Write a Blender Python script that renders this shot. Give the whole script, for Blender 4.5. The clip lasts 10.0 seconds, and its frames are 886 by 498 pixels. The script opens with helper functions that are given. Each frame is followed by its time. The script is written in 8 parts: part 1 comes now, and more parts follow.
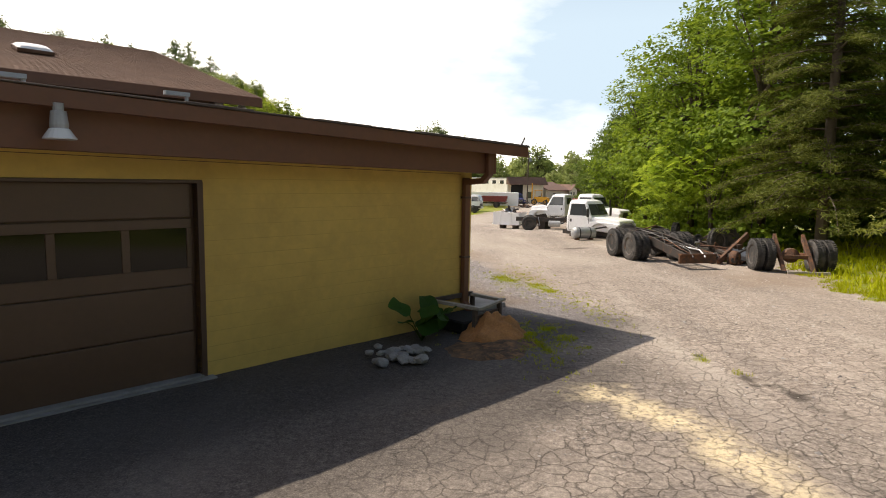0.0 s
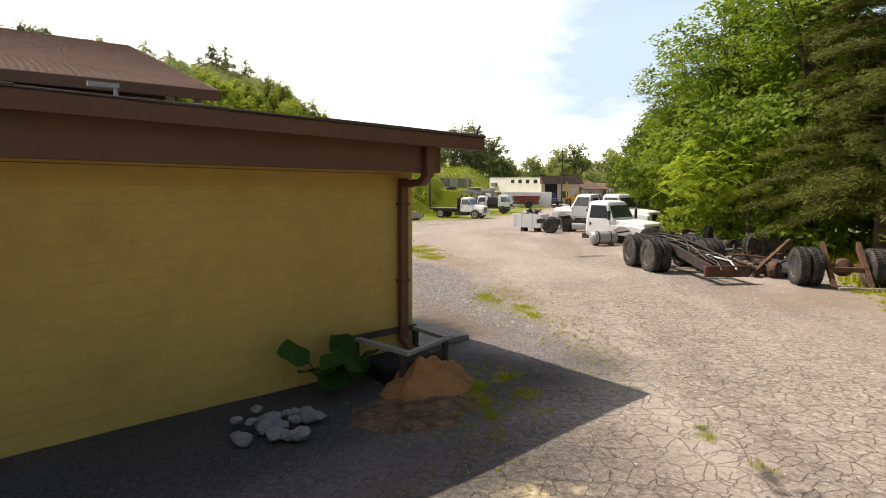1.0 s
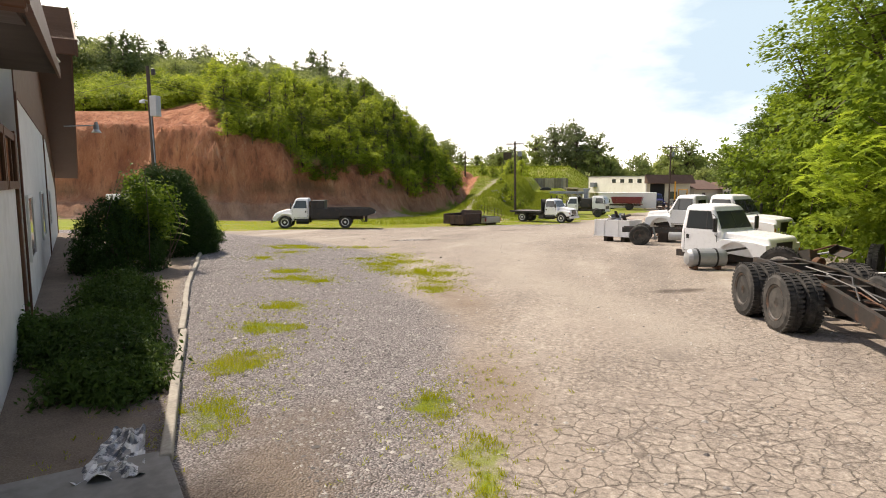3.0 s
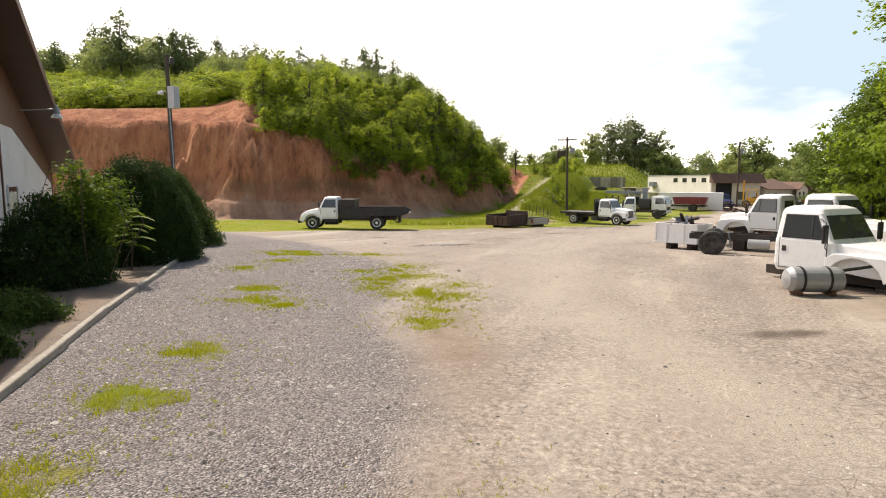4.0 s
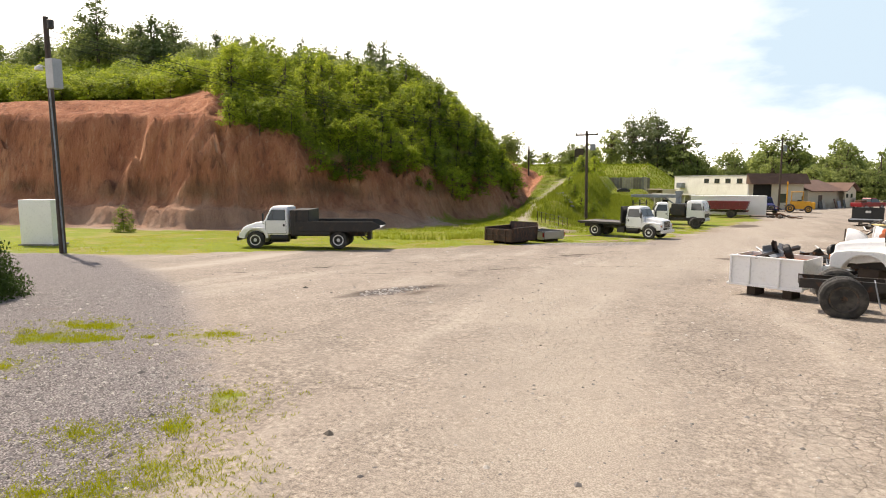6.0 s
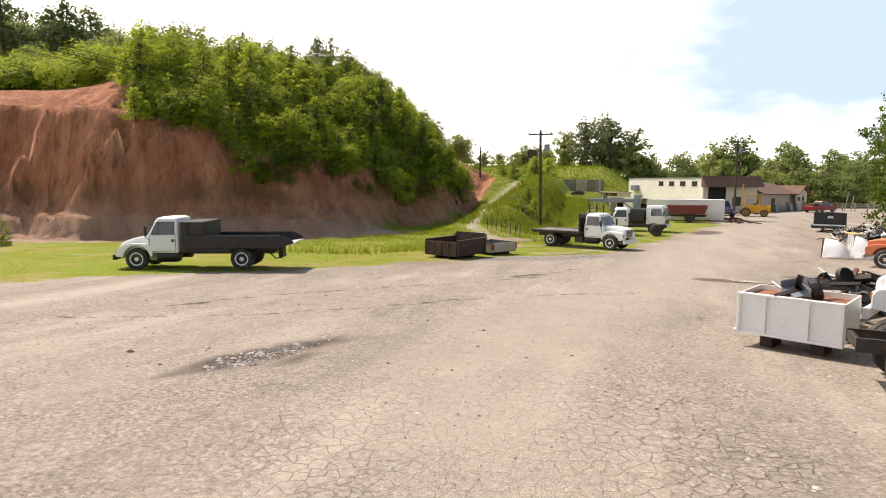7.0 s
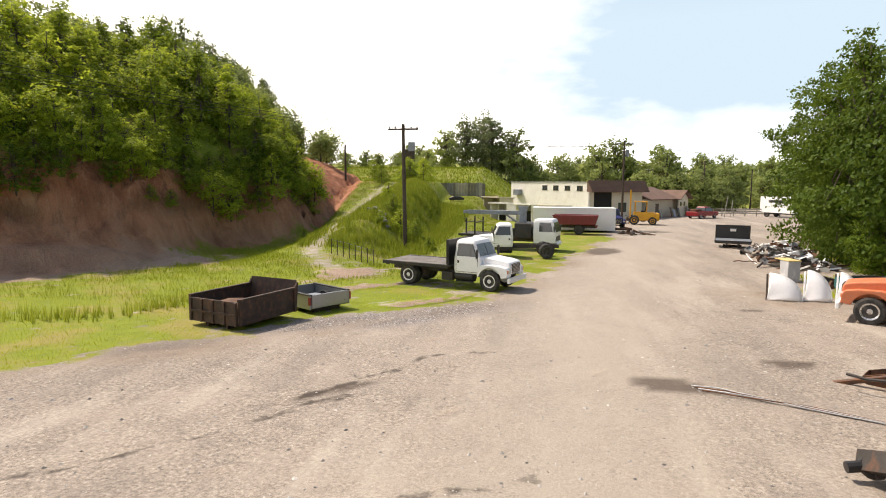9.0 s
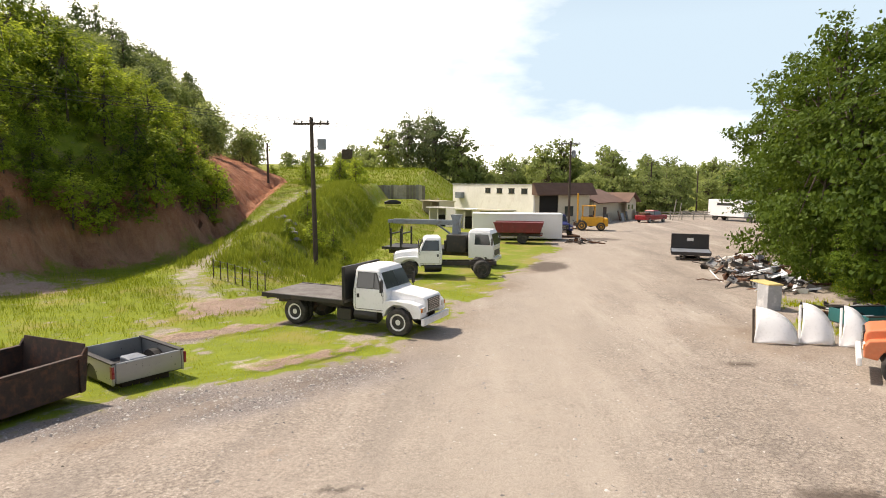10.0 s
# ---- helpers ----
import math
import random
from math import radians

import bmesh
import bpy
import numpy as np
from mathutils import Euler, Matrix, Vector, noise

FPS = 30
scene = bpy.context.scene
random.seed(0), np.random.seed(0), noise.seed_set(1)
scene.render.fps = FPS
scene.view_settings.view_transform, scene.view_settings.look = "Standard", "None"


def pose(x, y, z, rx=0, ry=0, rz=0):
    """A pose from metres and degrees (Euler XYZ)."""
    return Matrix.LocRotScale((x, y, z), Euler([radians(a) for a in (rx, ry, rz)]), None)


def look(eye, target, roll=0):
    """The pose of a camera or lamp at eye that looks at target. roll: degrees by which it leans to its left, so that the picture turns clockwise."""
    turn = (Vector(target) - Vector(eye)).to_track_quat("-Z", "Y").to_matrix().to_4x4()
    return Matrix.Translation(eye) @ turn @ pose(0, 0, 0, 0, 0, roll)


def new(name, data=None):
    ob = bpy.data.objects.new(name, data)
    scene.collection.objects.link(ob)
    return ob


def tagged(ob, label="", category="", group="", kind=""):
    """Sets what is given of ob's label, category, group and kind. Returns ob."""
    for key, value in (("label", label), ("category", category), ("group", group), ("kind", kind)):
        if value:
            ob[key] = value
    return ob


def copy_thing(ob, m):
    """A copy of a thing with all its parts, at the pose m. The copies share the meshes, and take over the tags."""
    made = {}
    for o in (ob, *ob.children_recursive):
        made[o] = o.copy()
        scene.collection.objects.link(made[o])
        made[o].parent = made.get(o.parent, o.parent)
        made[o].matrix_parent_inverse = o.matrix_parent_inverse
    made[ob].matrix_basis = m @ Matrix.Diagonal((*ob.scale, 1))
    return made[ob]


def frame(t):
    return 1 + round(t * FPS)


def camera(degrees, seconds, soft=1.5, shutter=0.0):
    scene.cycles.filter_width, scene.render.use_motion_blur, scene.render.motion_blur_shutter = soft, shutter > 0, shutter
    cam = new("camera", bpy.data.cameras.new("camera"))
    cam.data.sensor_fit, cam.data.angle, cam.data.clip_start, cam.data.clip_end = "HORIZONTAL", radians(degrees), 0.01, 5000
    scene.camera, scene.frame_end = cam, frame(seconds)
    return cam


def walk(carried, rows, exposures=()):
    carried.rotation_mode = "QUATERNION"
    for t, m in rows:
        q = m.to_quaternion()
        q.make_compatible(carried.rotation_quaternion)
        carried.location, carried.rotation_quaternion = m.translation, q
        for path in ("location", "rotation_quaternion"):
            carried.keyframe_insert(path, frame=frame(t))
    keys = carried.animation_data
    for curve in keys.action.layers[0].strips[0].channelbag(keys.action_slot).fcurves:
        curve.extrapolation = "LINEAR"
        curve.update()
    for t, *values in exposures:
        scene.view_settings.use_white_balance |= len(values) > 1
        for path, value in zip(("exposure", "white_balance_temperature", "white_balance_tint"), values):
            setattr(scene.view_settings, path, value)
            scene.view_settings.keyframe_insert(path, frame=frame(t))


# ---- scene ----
cam = camera(73.0, 10.0, soft=1.0)
PATH = [
    (0, (1.055, 3.622, 2.611), (0.972, 5.608, 2.386), 0.9),
    (0.5, (1.783, 4.962, 2.631), (1.665, 6.945, 2.404), 0.7),
    (1, (2.491, 6.261, 2.651), (2.277, 8.236, 2.425), 0.3),
    (1.5, (3.103, 7.844, 2.632), (2.806, 9.81, 2.413), -0.1),
    (2, (3.538, 9.485, 2.639), (3.184, 11.44, 2.417), -0.2),
    (2.5, (3.877, 11.431, 2.582), (3.439, 13.37, 2.359), -0.3),
    (3, (3.997, 13.389, 2.519), (3.445, 15.298, 2.296), -0.1),
    (4.5, (3.431, 19.961, 2.341), (2.668, 21.796, 2.117), -0.1),
    (5, (2.967, 22.397, 2.352), (2.184, 24.224, 2.128), -0.2),
    (5.5, (2.41, 25.036, 2.5), (1.613, 26.856, 2.274), -0.1),
    (7, (0.808, 33.215, 2.857), (0.177, 35.099, 2.634), 0.1),
    (7.5, (0.453, 36.194, 2.969), (-0.101, 38.103, 2.748), 0.0),
    (8, (0.211, 39.399, 3.132), (-0.255, 41.331, 2.909), 0.1),
    (8.5, (0.193, 42.618, 3.295), (-0.186, 44.57, 3.072), 0.3),
    (9, (0.325, 46.107, 3.461), (0.058, 48.077, 3.238), 0.3),
    (9.5, (0.704, 49.472, 3.614), (0.521, 51.451, 3.392), 0.3),
    (10, (1.356, 53.118, 3.744), (1.255, 55.104, 3.523), 0.3),
]
walk(cam, [(t, look(eye, target, roll)) for t, eye, target, roll in PATH], [(0.0, 0.3, 7300, 13), (10.0, 0.3, 7300, 13)])

# ---- world and sun ----
SUN_FROM = Vector((-2.08, 1.09, 3.16)).normalized()
world = bpy.data.worlds.new("sky")
scene.world = world
world.use_nodes = True
wn, wl = world.node_tree.nodes, world.node_tree.links
sky = wn.new("ShaderNodeTexSky")
sky.sky_type = "NISHITA"
sky.sun_disc = False
sky.sun_elevation = math.asin(SUN_FROM.z)
sky.sun_rotation = math.atan2(SUN_FROM.x, SUN_FROM.y)
sky.air_density, sky.dust_density, sky.ozone_density = 1.0, 2.2, 1.0
wco = wn.new("ShaderNodeTexCoord")
wmap = wn.new("ShaderNodeMapping")
wmap.inputs["Scale"].default_value = (1.0, 1.0, 2.6)
wl.new(wco.outputs["Generated"], wmap.inputs["Vector"])
wno = wn.new("ShaderNodeTexNoise")
wno.inputs["Scale"].default_value = 2.3
wno.inputs["Detail"].default_value = 7
wno.inputs["Roughness"].default_value = 0.55
wl.new(wmap.outputs["Vector"], wno.inputs["Vector"])
wra = wn.new("ShaderNodeValToRGB")
wra.color_ramp.elements[0].position, wra.color_ramp.elements[0].color = 0.27, (4.3, 5.7, 7.1, 1)
wra.color_ramp.elements[1].position, wra.color_ramp.elements[1].color = 0.62, (13.0, 13.0, 13.0, 1)
wmi = wn.new("ShaderNodeMixRGB")
wl.new(wra.outputs["Color"], wmi.inputs["Color2"])
wsep = wn.new("ShaderNodeSeparateXYZ")
wl.new(wco.outputs["Generated"], wsep.inputs["Vector"])
# thin cloud: whiter towards the sun and the horizon, clearer on the far side
wside = wn.new("ShaderNodeMapRange")
wside.inputs["From Min"].default_value, wside.inputs["From Max"].default_value = 0.30, -0.40
wside.inputs["To Min"].default_value, wside.inputs["To Max"].default_value = -0.46, 0.20
wl.new(wsep.outputs["X"], wside.inputs["Value"])
wlow = wn.new("ShaderNodeMapRange")
wlow.inputs["From Min"].default_value, wlow.inputs["From Max"].default_value = 0.17, 0.03
wlow.inputs["To Min"].default_value, wlow.inputs["To Max"].default_value = 0.0, 0.42
wl.new(wsep.outputs["Z"], wlow.inputs["Value"])
wad = wn.new("ShaderNodeMath")
wl.new(wside.outputs["Result"], wad.inputs[0])
wl.new(wlow.outputs["Result"], wad.inputs[1])
wad2 = wn.new("ShaderNodeMath")
wl.new(wad.outputs["Value"], wad2.inputs[0])
wl.new(wno.outputs["Fac"], wad2.inputs[1])
wl.new(wad2.outputs["Value"], wra.inputs["Fac"])
whz = wn.new("ShaderNodeMapRange")
whz.inputs["From Min"].default_value, whz.inputs["From Max"].default_value = 0.55, 0.24
wl.new(wsep.outputs["Z"], whz.inputs["Value"])
wl.new(whz.outputs["Result"], wmi.inputs["Fac"])
wl.new(sky.outputs["Color"], wmi.inputs["Color1"])
wl.new(wmi.outputs["Color"], wn["Background"].inputs["Color"])
wn["Background"].inputs["Strength"].default_value = 0.125

sun_data = bpy.data.lights.new("sun", "SUN")
sun_data.energy, sun_data.angle, sun_data.color = 4.35, radians(0.55), (1.0, 0.94, 0.855)
sun = new("sun", sun_data)
sun.matrix_world = look((-40, 60, 80), Vector((-40, 60, 80)) - SUN_FROM)

# ---- materials ----


def shade(name, color, rough=0.6, metal=0.0, vary=0.15, size=1.0, bump=0.0, second=None, amount=0.5, edge=0.1, spec=0.5, detail_size=12.0):
    """A painted, metal, wood or stone surface: the base colour varies at two scales, with a second colour in patches."""
    m = bpy.data.materials.new(name)
    m.use_nodes = True
    n, l = m.node_tree.nodes, m.node_tree.links
    b = n["Principled BSDF"]
    co = n.new("ShaderNodeTexCoord")
    info = n.new("ShaderNodeObjectInfo")
    add = n.new("ShaderNodeVectorMath")
    mul = n.new("ShaderNodeVectorMath")
    mul.operation = "SCALE"
    mul.inputs[0].default_value = (37.0, 51.0, 23.0)
    l.new(info.outputs["Random"], mul.inputs["Scale"])
    l.new(co.outputs["Object"], add.inputs[0])
    l.new(mul.outputs["Vector"], add.inputs[1])
    big, fine = n.new("ShaderNodeTexNoise"), n.new("ShaderNodeTexNoise")
    big.inputs["Scale"].default_value, big.inputs["Detail"].default_value = 1.1 / size, 6
    fine.inputs["Scale"].default_value, fine.inputs["Detail"].default_value = detail_size / size, 4
    l.new(add.outputs["Vector"], big.inputs["Vector"])
    l.new(add.outputs["Vector"], fine.inputs["Vector"])
    mixv = n.new("ShaderNodeMath")
    mixv.operation = "MULTIPLY_ADD"
    mixv.inputs[1].default_value = 0.45
    l.new(fine.outputs["Fac"], mixv.inputs[0])
    half = n.new("ShaderNodeMath")
    half.operation = "MULTIPLY"
    half.inputs[1].default_value = 0.55
    l.new(big.outputs["Fac"], half.inputs[0])
    l.new(half.outputs["Value"], mixv.inputs[2])
    ramp = n.new("ShaderNodeValToRGB")
    c = Vector(color)
    lo, hi = c * (1 - vary), c * (1 + vary * 0.7)
    ramp.color_ramp.elements[0].position, ramp.color_ramp.elements[0].color = 0.35, (*lo, 1)
    ramp.color_ramp.elements[1].position, ramp.color_ramp.elements[1].color = 0.65, (*hi, 1)
    l.new(mixv.outputs["Value"], ramp.inputs["Fac"])
    out = ramp.outputs["Color"]
    if second:
        r2 = n.new("ShaderNodeValToRGB")
        r2.color_ramp.elements[0].position = 1 - amount - edge
        r2.color_ramp.elements[1].position = 1 - amount + edge
        n3 = n.new("ShaderNodeTexNoise")
        n3.inputs["Scale"].default_value, n3.inputs["Detail"].default_value, n3.inputs["Roughness"].default_value = 2.3 / size, 8, 0.65
        l.new(add.outputs["Vector"], n3.inputs["Vector"])
        l.new(n3.outputs["Fac"], r2.inputs["Fac"])
        mx = n.new("ShaderNodeMixRGB")
        mx.inputs["Color2"].default_value = (*second, 1)
        l.new(r2.outputs["Color"], mx.inputs["Fac"])
        l.new(out, mx.inputs["Color1"])
        out = mx.outputs["Color"]
    l.new(out, b.inputs["Base Color"])
    b.inputs["Roughness"].default_value, b.inputs["Metallic"].default_value = rough, metal
    b.inputs["Specular IOR Level"].default_value = spec
    rr = n.new("ShaderNodeMapRange")
    rr.inputs["To Min"].default_value, rr.inputs["To Max"].default_value = max(0.02, rough - 0.12), min(1.0, rough + 0.12)
    l.new(fine.outputs["Fac"], rr.inputs["Value"])
    l.new(rr.outputs["Result"], b.inputs["Roughness"])
    if bump:
        bp = n.new("ShaderNodeBump")
        bp.inputs["Strength"].default_value, bp.inputs["Distance"].default_value = min(1.0, bump), 0.02 * size
        l.new(mixv.outputs["Value"], bp.inputs["Height"])
        l.new(bp.outputs["Normal"], b.inputs["Normal"])
    return m


def foliage(name, dark, light, thin=0.35, rough=0.55):
    """Leaves: each leaf its own tint, light shining through."""
    m = bpy.data.materials.new(name)
    m.use_nodes = True
    n, l = m.node_tree.nodes, m.node_tree.links
    b = n["Principled BSDF"]
    geo, info = n.new("ShaderNodeNewGeometry"), n.new("ShaderNodeObjectInfo")
    add = n.new("ShaderNodeMath")
    add.operation = "MULTIPLY_ADD"
    add.inputs[1].default_value = 0.45
    l.new(geo.outputs["Random Per Island"], add.inputs[0])
    mul = n.new("ShaderNodeMath")
    mul.operation = "MULTIPLY"
    mul.inputs[1].default_value = 0.55
    l.new(info.outputs["Random"], mul.inputs[0])
    l.new(mul.outputs["Value"], add.inputs[2])
    ramp = n.new("ShaderNodeValToRGB")
    ramp.color_ramp.elements[0].color, ramp.color_ramp.elements[1].color = (*dark, 1), (*light, 1)
    l.new(add.outputs["Value"], ramp.inputs["Fac"])
    l.new(ramp.outputs["Color"], b.inputs["Base Color"])
    b.inputs["Roughness"].default_value = rough
    b.inputs["Specular IOR Level"].default_value = 0.12
    tr = n.new("ShaderNodeBsdfTranslucent")
    hsv = n.new("ShaderNodeHueSaturation")
    hsv.inputs["Hue"].default_value, hsv.inputs["Value"].default_value = 0.485, 1.5
    l.new(ramp.outputs["Color"], hsv.inputs["Color"])
    l.new(hsv.outputs["Color"], tr.inputs["Color"])
    mx = n.new("ShaderNodeMixShader")
    mx.inputs["Fac"].default_value = thin
    l.new(b.outputs["BSDF"], mx.inputs[1])
    l.new(tr.outputs["BSDF"], mx.inputs[2])
    l.new(mx.outputs["Shader"], n["Material Output"].inputs["Surface"])
    return m


def glass(name, tint=(0.045, 0.052, 0.056), rough=0.08):
    """Dark vehicle and window glass with nothing lit behind it."""
    m = bpy.data.materials.new(name)
    m.use_nodes = True
    b = m.node_tree.nodes["Principled BSDF"]
    b.inputs["Base Color"].default_value = (*tint, 1)
    b.inputs["Roughness"].default_value = rough
    b.inputs["Specular IOR Level"].default_value = 0.7
    return m


M_YELLOW = shade("painted_block_yellow", (0.62, 0.42, 0.11), 0.7, vary=0.12, size=1.6, bump=0.25, second=(0.52, 0.345, 0.09), amount=0.4)
M_BROWN = shade("brown_painted_wood", (0.15, 0.063, 0.033), 0.55, vary=0.15, bump=0.15)
M_DOOR = shade("brown_door_paint", (0.10, 0.055, 0.032), 0.45, vary=0.12)
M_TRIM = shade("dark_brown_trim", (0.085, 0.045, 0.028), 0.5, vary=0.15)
M_SHINGLE = shade("brown_asphalt_shingle", (0.21, 0.125, 0.085), 0.9, vary=0.18, size=0.8, bump=0.4, detail_size=30)
M_ROLLROOF = shade("dark_roll_roofing", (0.09, 0.07, 0.06), 0.9, vary=0.25, size=0.8, bump=0.3)
M_CONC = shade("weathered_concrete", (0.26, 0.25, 0.235), 0.85, vary=0.2, size=1.2, bump=0.3, second=(0.17, 0.16, 0.15), amount=0.45)
M_WOOD = shade("weathered_timber", (0.36, 0.33, 0.28), 0.85, vary=0.3, size=0.5, bump=0.4)
M_OLDWOOD = shade("dark_creosote_wood", (0.075, 0.055, 0.042), 0.85, vary=0.3, size=0.4, bump=0.4)
M_WHITE = shade("white_truck_paint", (0.89, 0.90, 0.91), 0.3, vary=0.03, second=(0.80, 0.79, 0.76), amount=0.28, edge=0.12)
M_WHITEWALL = shade("white_wall_paint", (0.83, 0.81, 0.77), 0.75, vary=0.08, size=2.5, bump=0.1, second=(0.72, 0.69, 0.64), amount=0.38)
M_CREAM = shade("cream_wall_paint", (0.62, 0.56, 0.44), 0.75, vary=0.08, size=2.5)
M_BLACKSTEEL = shade("black_painted_steel", (0.022, 0.021, 0.021), 0.5, vary=0.3, bump=0.15, second=(0.07, 0.045, 0.03), amount=0.36)
M_CHASSIS = shade("greasy_rusty_chassis", (0.042, 0.036, 0.032), 0.6, vary=0.35, size=0.5, bump=0.3, second=(0.13, 0.06, 0.032), amount=0.37)
M_RUST = shade("rusty_iron", (0.17, 0.075, 0.035), 0.8, vary=0.4, size=0.4, bump=0.5, second=(0.07, 0.04, 0.028), amount=0.5)
M_TYRE = shade("tyre_rubber", (0.028, 0.027, 0.026), 0.8, vary=0.25, size=0.6, bump=0.2, second=(0.085, 0.078, 0.07), amount=0.45)
M_RIM = shade("white_wheel_paint", (0.78, 0.78, 0.77), 0.45, vary=0.10, size=0.4, second=(0.5, 0.46, 0.42), amount=0.32)
M_DARKRIM = shade("dirty_dark_rim", (0.07, 0.062, 0.055), 0.6, vary=0.3, size=0.4, second=(0.14, 0.07, 0.04), amount=0.4)
M_CHROME = shade("bright_metal", (0.6, 0.6, 0.6), 0.28, 0.9, vary=0.12)
M_ALU = shade("galvanised_metal", (0.40, 0.41, 0.42), 0.55, 0.45, vary=0.15, bump=0.1)
M_GREYSTEEL = shade("grey_painted_steel", (0.22, 0.25, 0.29), 0.45, vary=0.15, second=(0.14, 0.13, 0.12), amount=0.4)
M_GLASS = glass("dark_glass")
M_DOORGLASS = glass("dusty_black_glass", (0.004, 0.004, 0.004))
M_DOORGLASS.node_tree.nodes["Principled BSDF"].inputs["Specular IOR Level"].default_value = 0.28
M_GRILLE = shade("black_grille", (0.03, 0.03, 0.03), 0.5, vary=0.2)
M_LAMP = shade("lamp_lens", (0.7, 0.7, 0.68), 0.15, vary=0.05)
M_AMBER = shade("amber_lens", (0.6, 0.2, 0.03), 0.2, vary=0.05)
M_RED = shade("maroon_truck_paint", (0.20, 0.018, 0.024), 0.38, vary=0.15, second=(0.12, 0.02, 0.02), amount=0.4)
M_REDCAR = shade("red_pickup_paint", (0.27, 0.02, 0.025), 0.3, vary=0.1)
M_ORANGE = shade("faded_orange_paint", (0.62, 0.19, 0.085), 0.5, vary=0.12, second=(0.5, 0.25, 0.15), amount=0.36)
M_TEAL = shade("teal_paint", (0.02, 0.13, 0.14), 0.35, vary=0.12)
M_SILVER = shade("silver_paint", (0.36, 0.37, 0.38), 0.32, 0.55, vary=0.06)
M_BLUE = shade("blue_paint", (0.02, 0.025, 0.13), 0.4, vary=0.15)
M_FORK = shade("yellow_machine_paint", (0.72, 0.36, 0.02), 0.45, vary=0.12, second=(0.5, 0.25, 0.03), amount=0.38)
M_ROCK = shade("pale_stone", (0.27, 0.26, 0.24), 0.9, vary=0.3, size=0.3, bump=0.6)
M_DIRTPILE = shade("orange_clay_heap", (0.42, 0.19, 0.065), 0.95, vary=0.35, size=0.35, bump=0.8)
M_BARK = shade("tree_bark", (0.11, 0.085, 0.065), 0.9, vary=0.35, size=0.35, bump=0.6)
M_DARK = shade("unlit_interior", (0.012, 0.011, 0.010), 0.9, vary=0.2)
M_PLASTIC = shade("crumpled_printed_plastic", (0.55, 0.56, 0.58), 0.35, vary=0.2, size=0.3, second=(0.05, 0.06, 0.08), amount=0.5, edge=0.03)


def island_mat(name, stops):
    """Many small stones in one mesh, each with its own shade."""
    m = bpy.data.materials.new(name)
    m.use_nodes = True
    n, l = m.node_tree.nodes, m.node_tree.links
    geo, rp = n.new("ShaderNodeNewGeometry"), n.new("ShaderNodeValToRGB")
    e = rp.color_ramp.elements
    while len(e) < len(stops):
        e.new(0.5)
    for el, (p, c) in zip(e, stops):
        el.position, el.color = p, (*c, 1)
    l.new(geo.outputs["Random Per Island"], rp.inputs["Fac"])
    l.new(rp.outputs["Color"], n["Principled BSDF"].inputs["Base Color"])
    n["Principled BSDF"].inputs["Roughness"].default_value = 0.9
    return m


M_PEBBLE = island_mat("crushed_stone", [(0.0, (0.12, 0.11, 0.11)), (0.45, (0.30, 0.285, 0.27)), (0.8, (0.48, 0.45, 0.42)), (1.0, (0.62, 0.59, 0.55))])
M_CLOD = island_mat("asphalt_clod", [(0.0, (0.05, 0.045, 0.04)), (1.0, (0.16, 0.14, 0.12))])
L_BROAD = foliage("broad_leaf", (0.035, 0.080, 0.010), (0.20, 0.29, 0.028), 0.38)
L_HEMLOCK = foliage("hemlock_needle", (0.075, 0.098, 0.018), (0.20, 0.22, 0.038), 0.32)
L_LOCUST = foliage("locust_leaf", (0.12, 0.20, 0.016), (0.30, 0.41, 0.04), 0.5)
L_DARK = foliage("shaded_wood_leaf", (0.035, 0.070, 0.010), (0.12, 0.18, 0.022), 0.32)
L_SHRUB = foliage("hill_shrub_leaf", (0.040, 0.088, 0.012), (0.40, 0.49, 0.05), 0.45)
L_YEW = foliage("evergreen_needle", (0.018, 0.045, 0.012), (0.06, 0.12, 0.024), 0.2)
# the next three leaf colours are paled to paint in distance haze
L_PINE = foliage("hazy_pine_needle", (0.06, 0.09, 0.034), (0.16, 0.20, 0.075), 0.32)
L_FAR = foliage("hazy_distant_leaf", (0.115, 0.155, 0.050), (0.29, 0.345, 0.11), 0.42)
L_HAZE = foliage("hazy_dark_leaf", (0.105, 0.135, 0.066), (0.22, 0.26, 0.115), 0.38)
L_VINE = foliage("vine_leaf", (0.07, 0.135, 0.014), (0.20, 0.29, 0.035), 0.4)
L_JUNIPER = foliage("juniper_needle", (0.022, 0.05, 0.013), (0.09, 0.155, 0.03), 0.22)
L_GRASS = foliage("grass_blade", (0.16, 0.20, 0.007), (0.40, 0.44, 0.016), 0.4)
L_WEED = foliage("weed_blade", (0.10, 0.15, 0.012), (0.28, 0.33, 0.028), 0.36)
L_TALL = foliage("rank_weed", (0.11, 0.155, 0.015), (0.32, 0.37, 0.045), 0.42)
L_SQUASH = foliage("squash_leaf", (0.02, 0.055, 0.012), (0.05, 0.12, 0.02), 0.3)

# ---- mesh helpers ----


def part(name, bm, material, parent=None, label="", smooth=False):
    """Link a bmesh as one mesh object under a thing or part."""
    me = bpy.data.meshes.new(name)
    bmesh.ops.recalc_face_normals(bm, faces=bm.faces[:])
    bm.to_mesh(me)
    bm.free()
    if material:
        me.materials.append(material)
    if smooth:
        me.polygons.foreach_set("use_smooth", [True] * len(me.polygons))
    ob = new(name, me)
    if parent:
        ob.parent = parent
    if label:
        tagged(ob, label)
    return ob


def thing(name, m, label, category, group="", kind=""):
    ob = new(name)
    ob.empty_display_size = 0.2
    ob.matrix_basis = m
    return tagged(ob, label, category, group, kind)


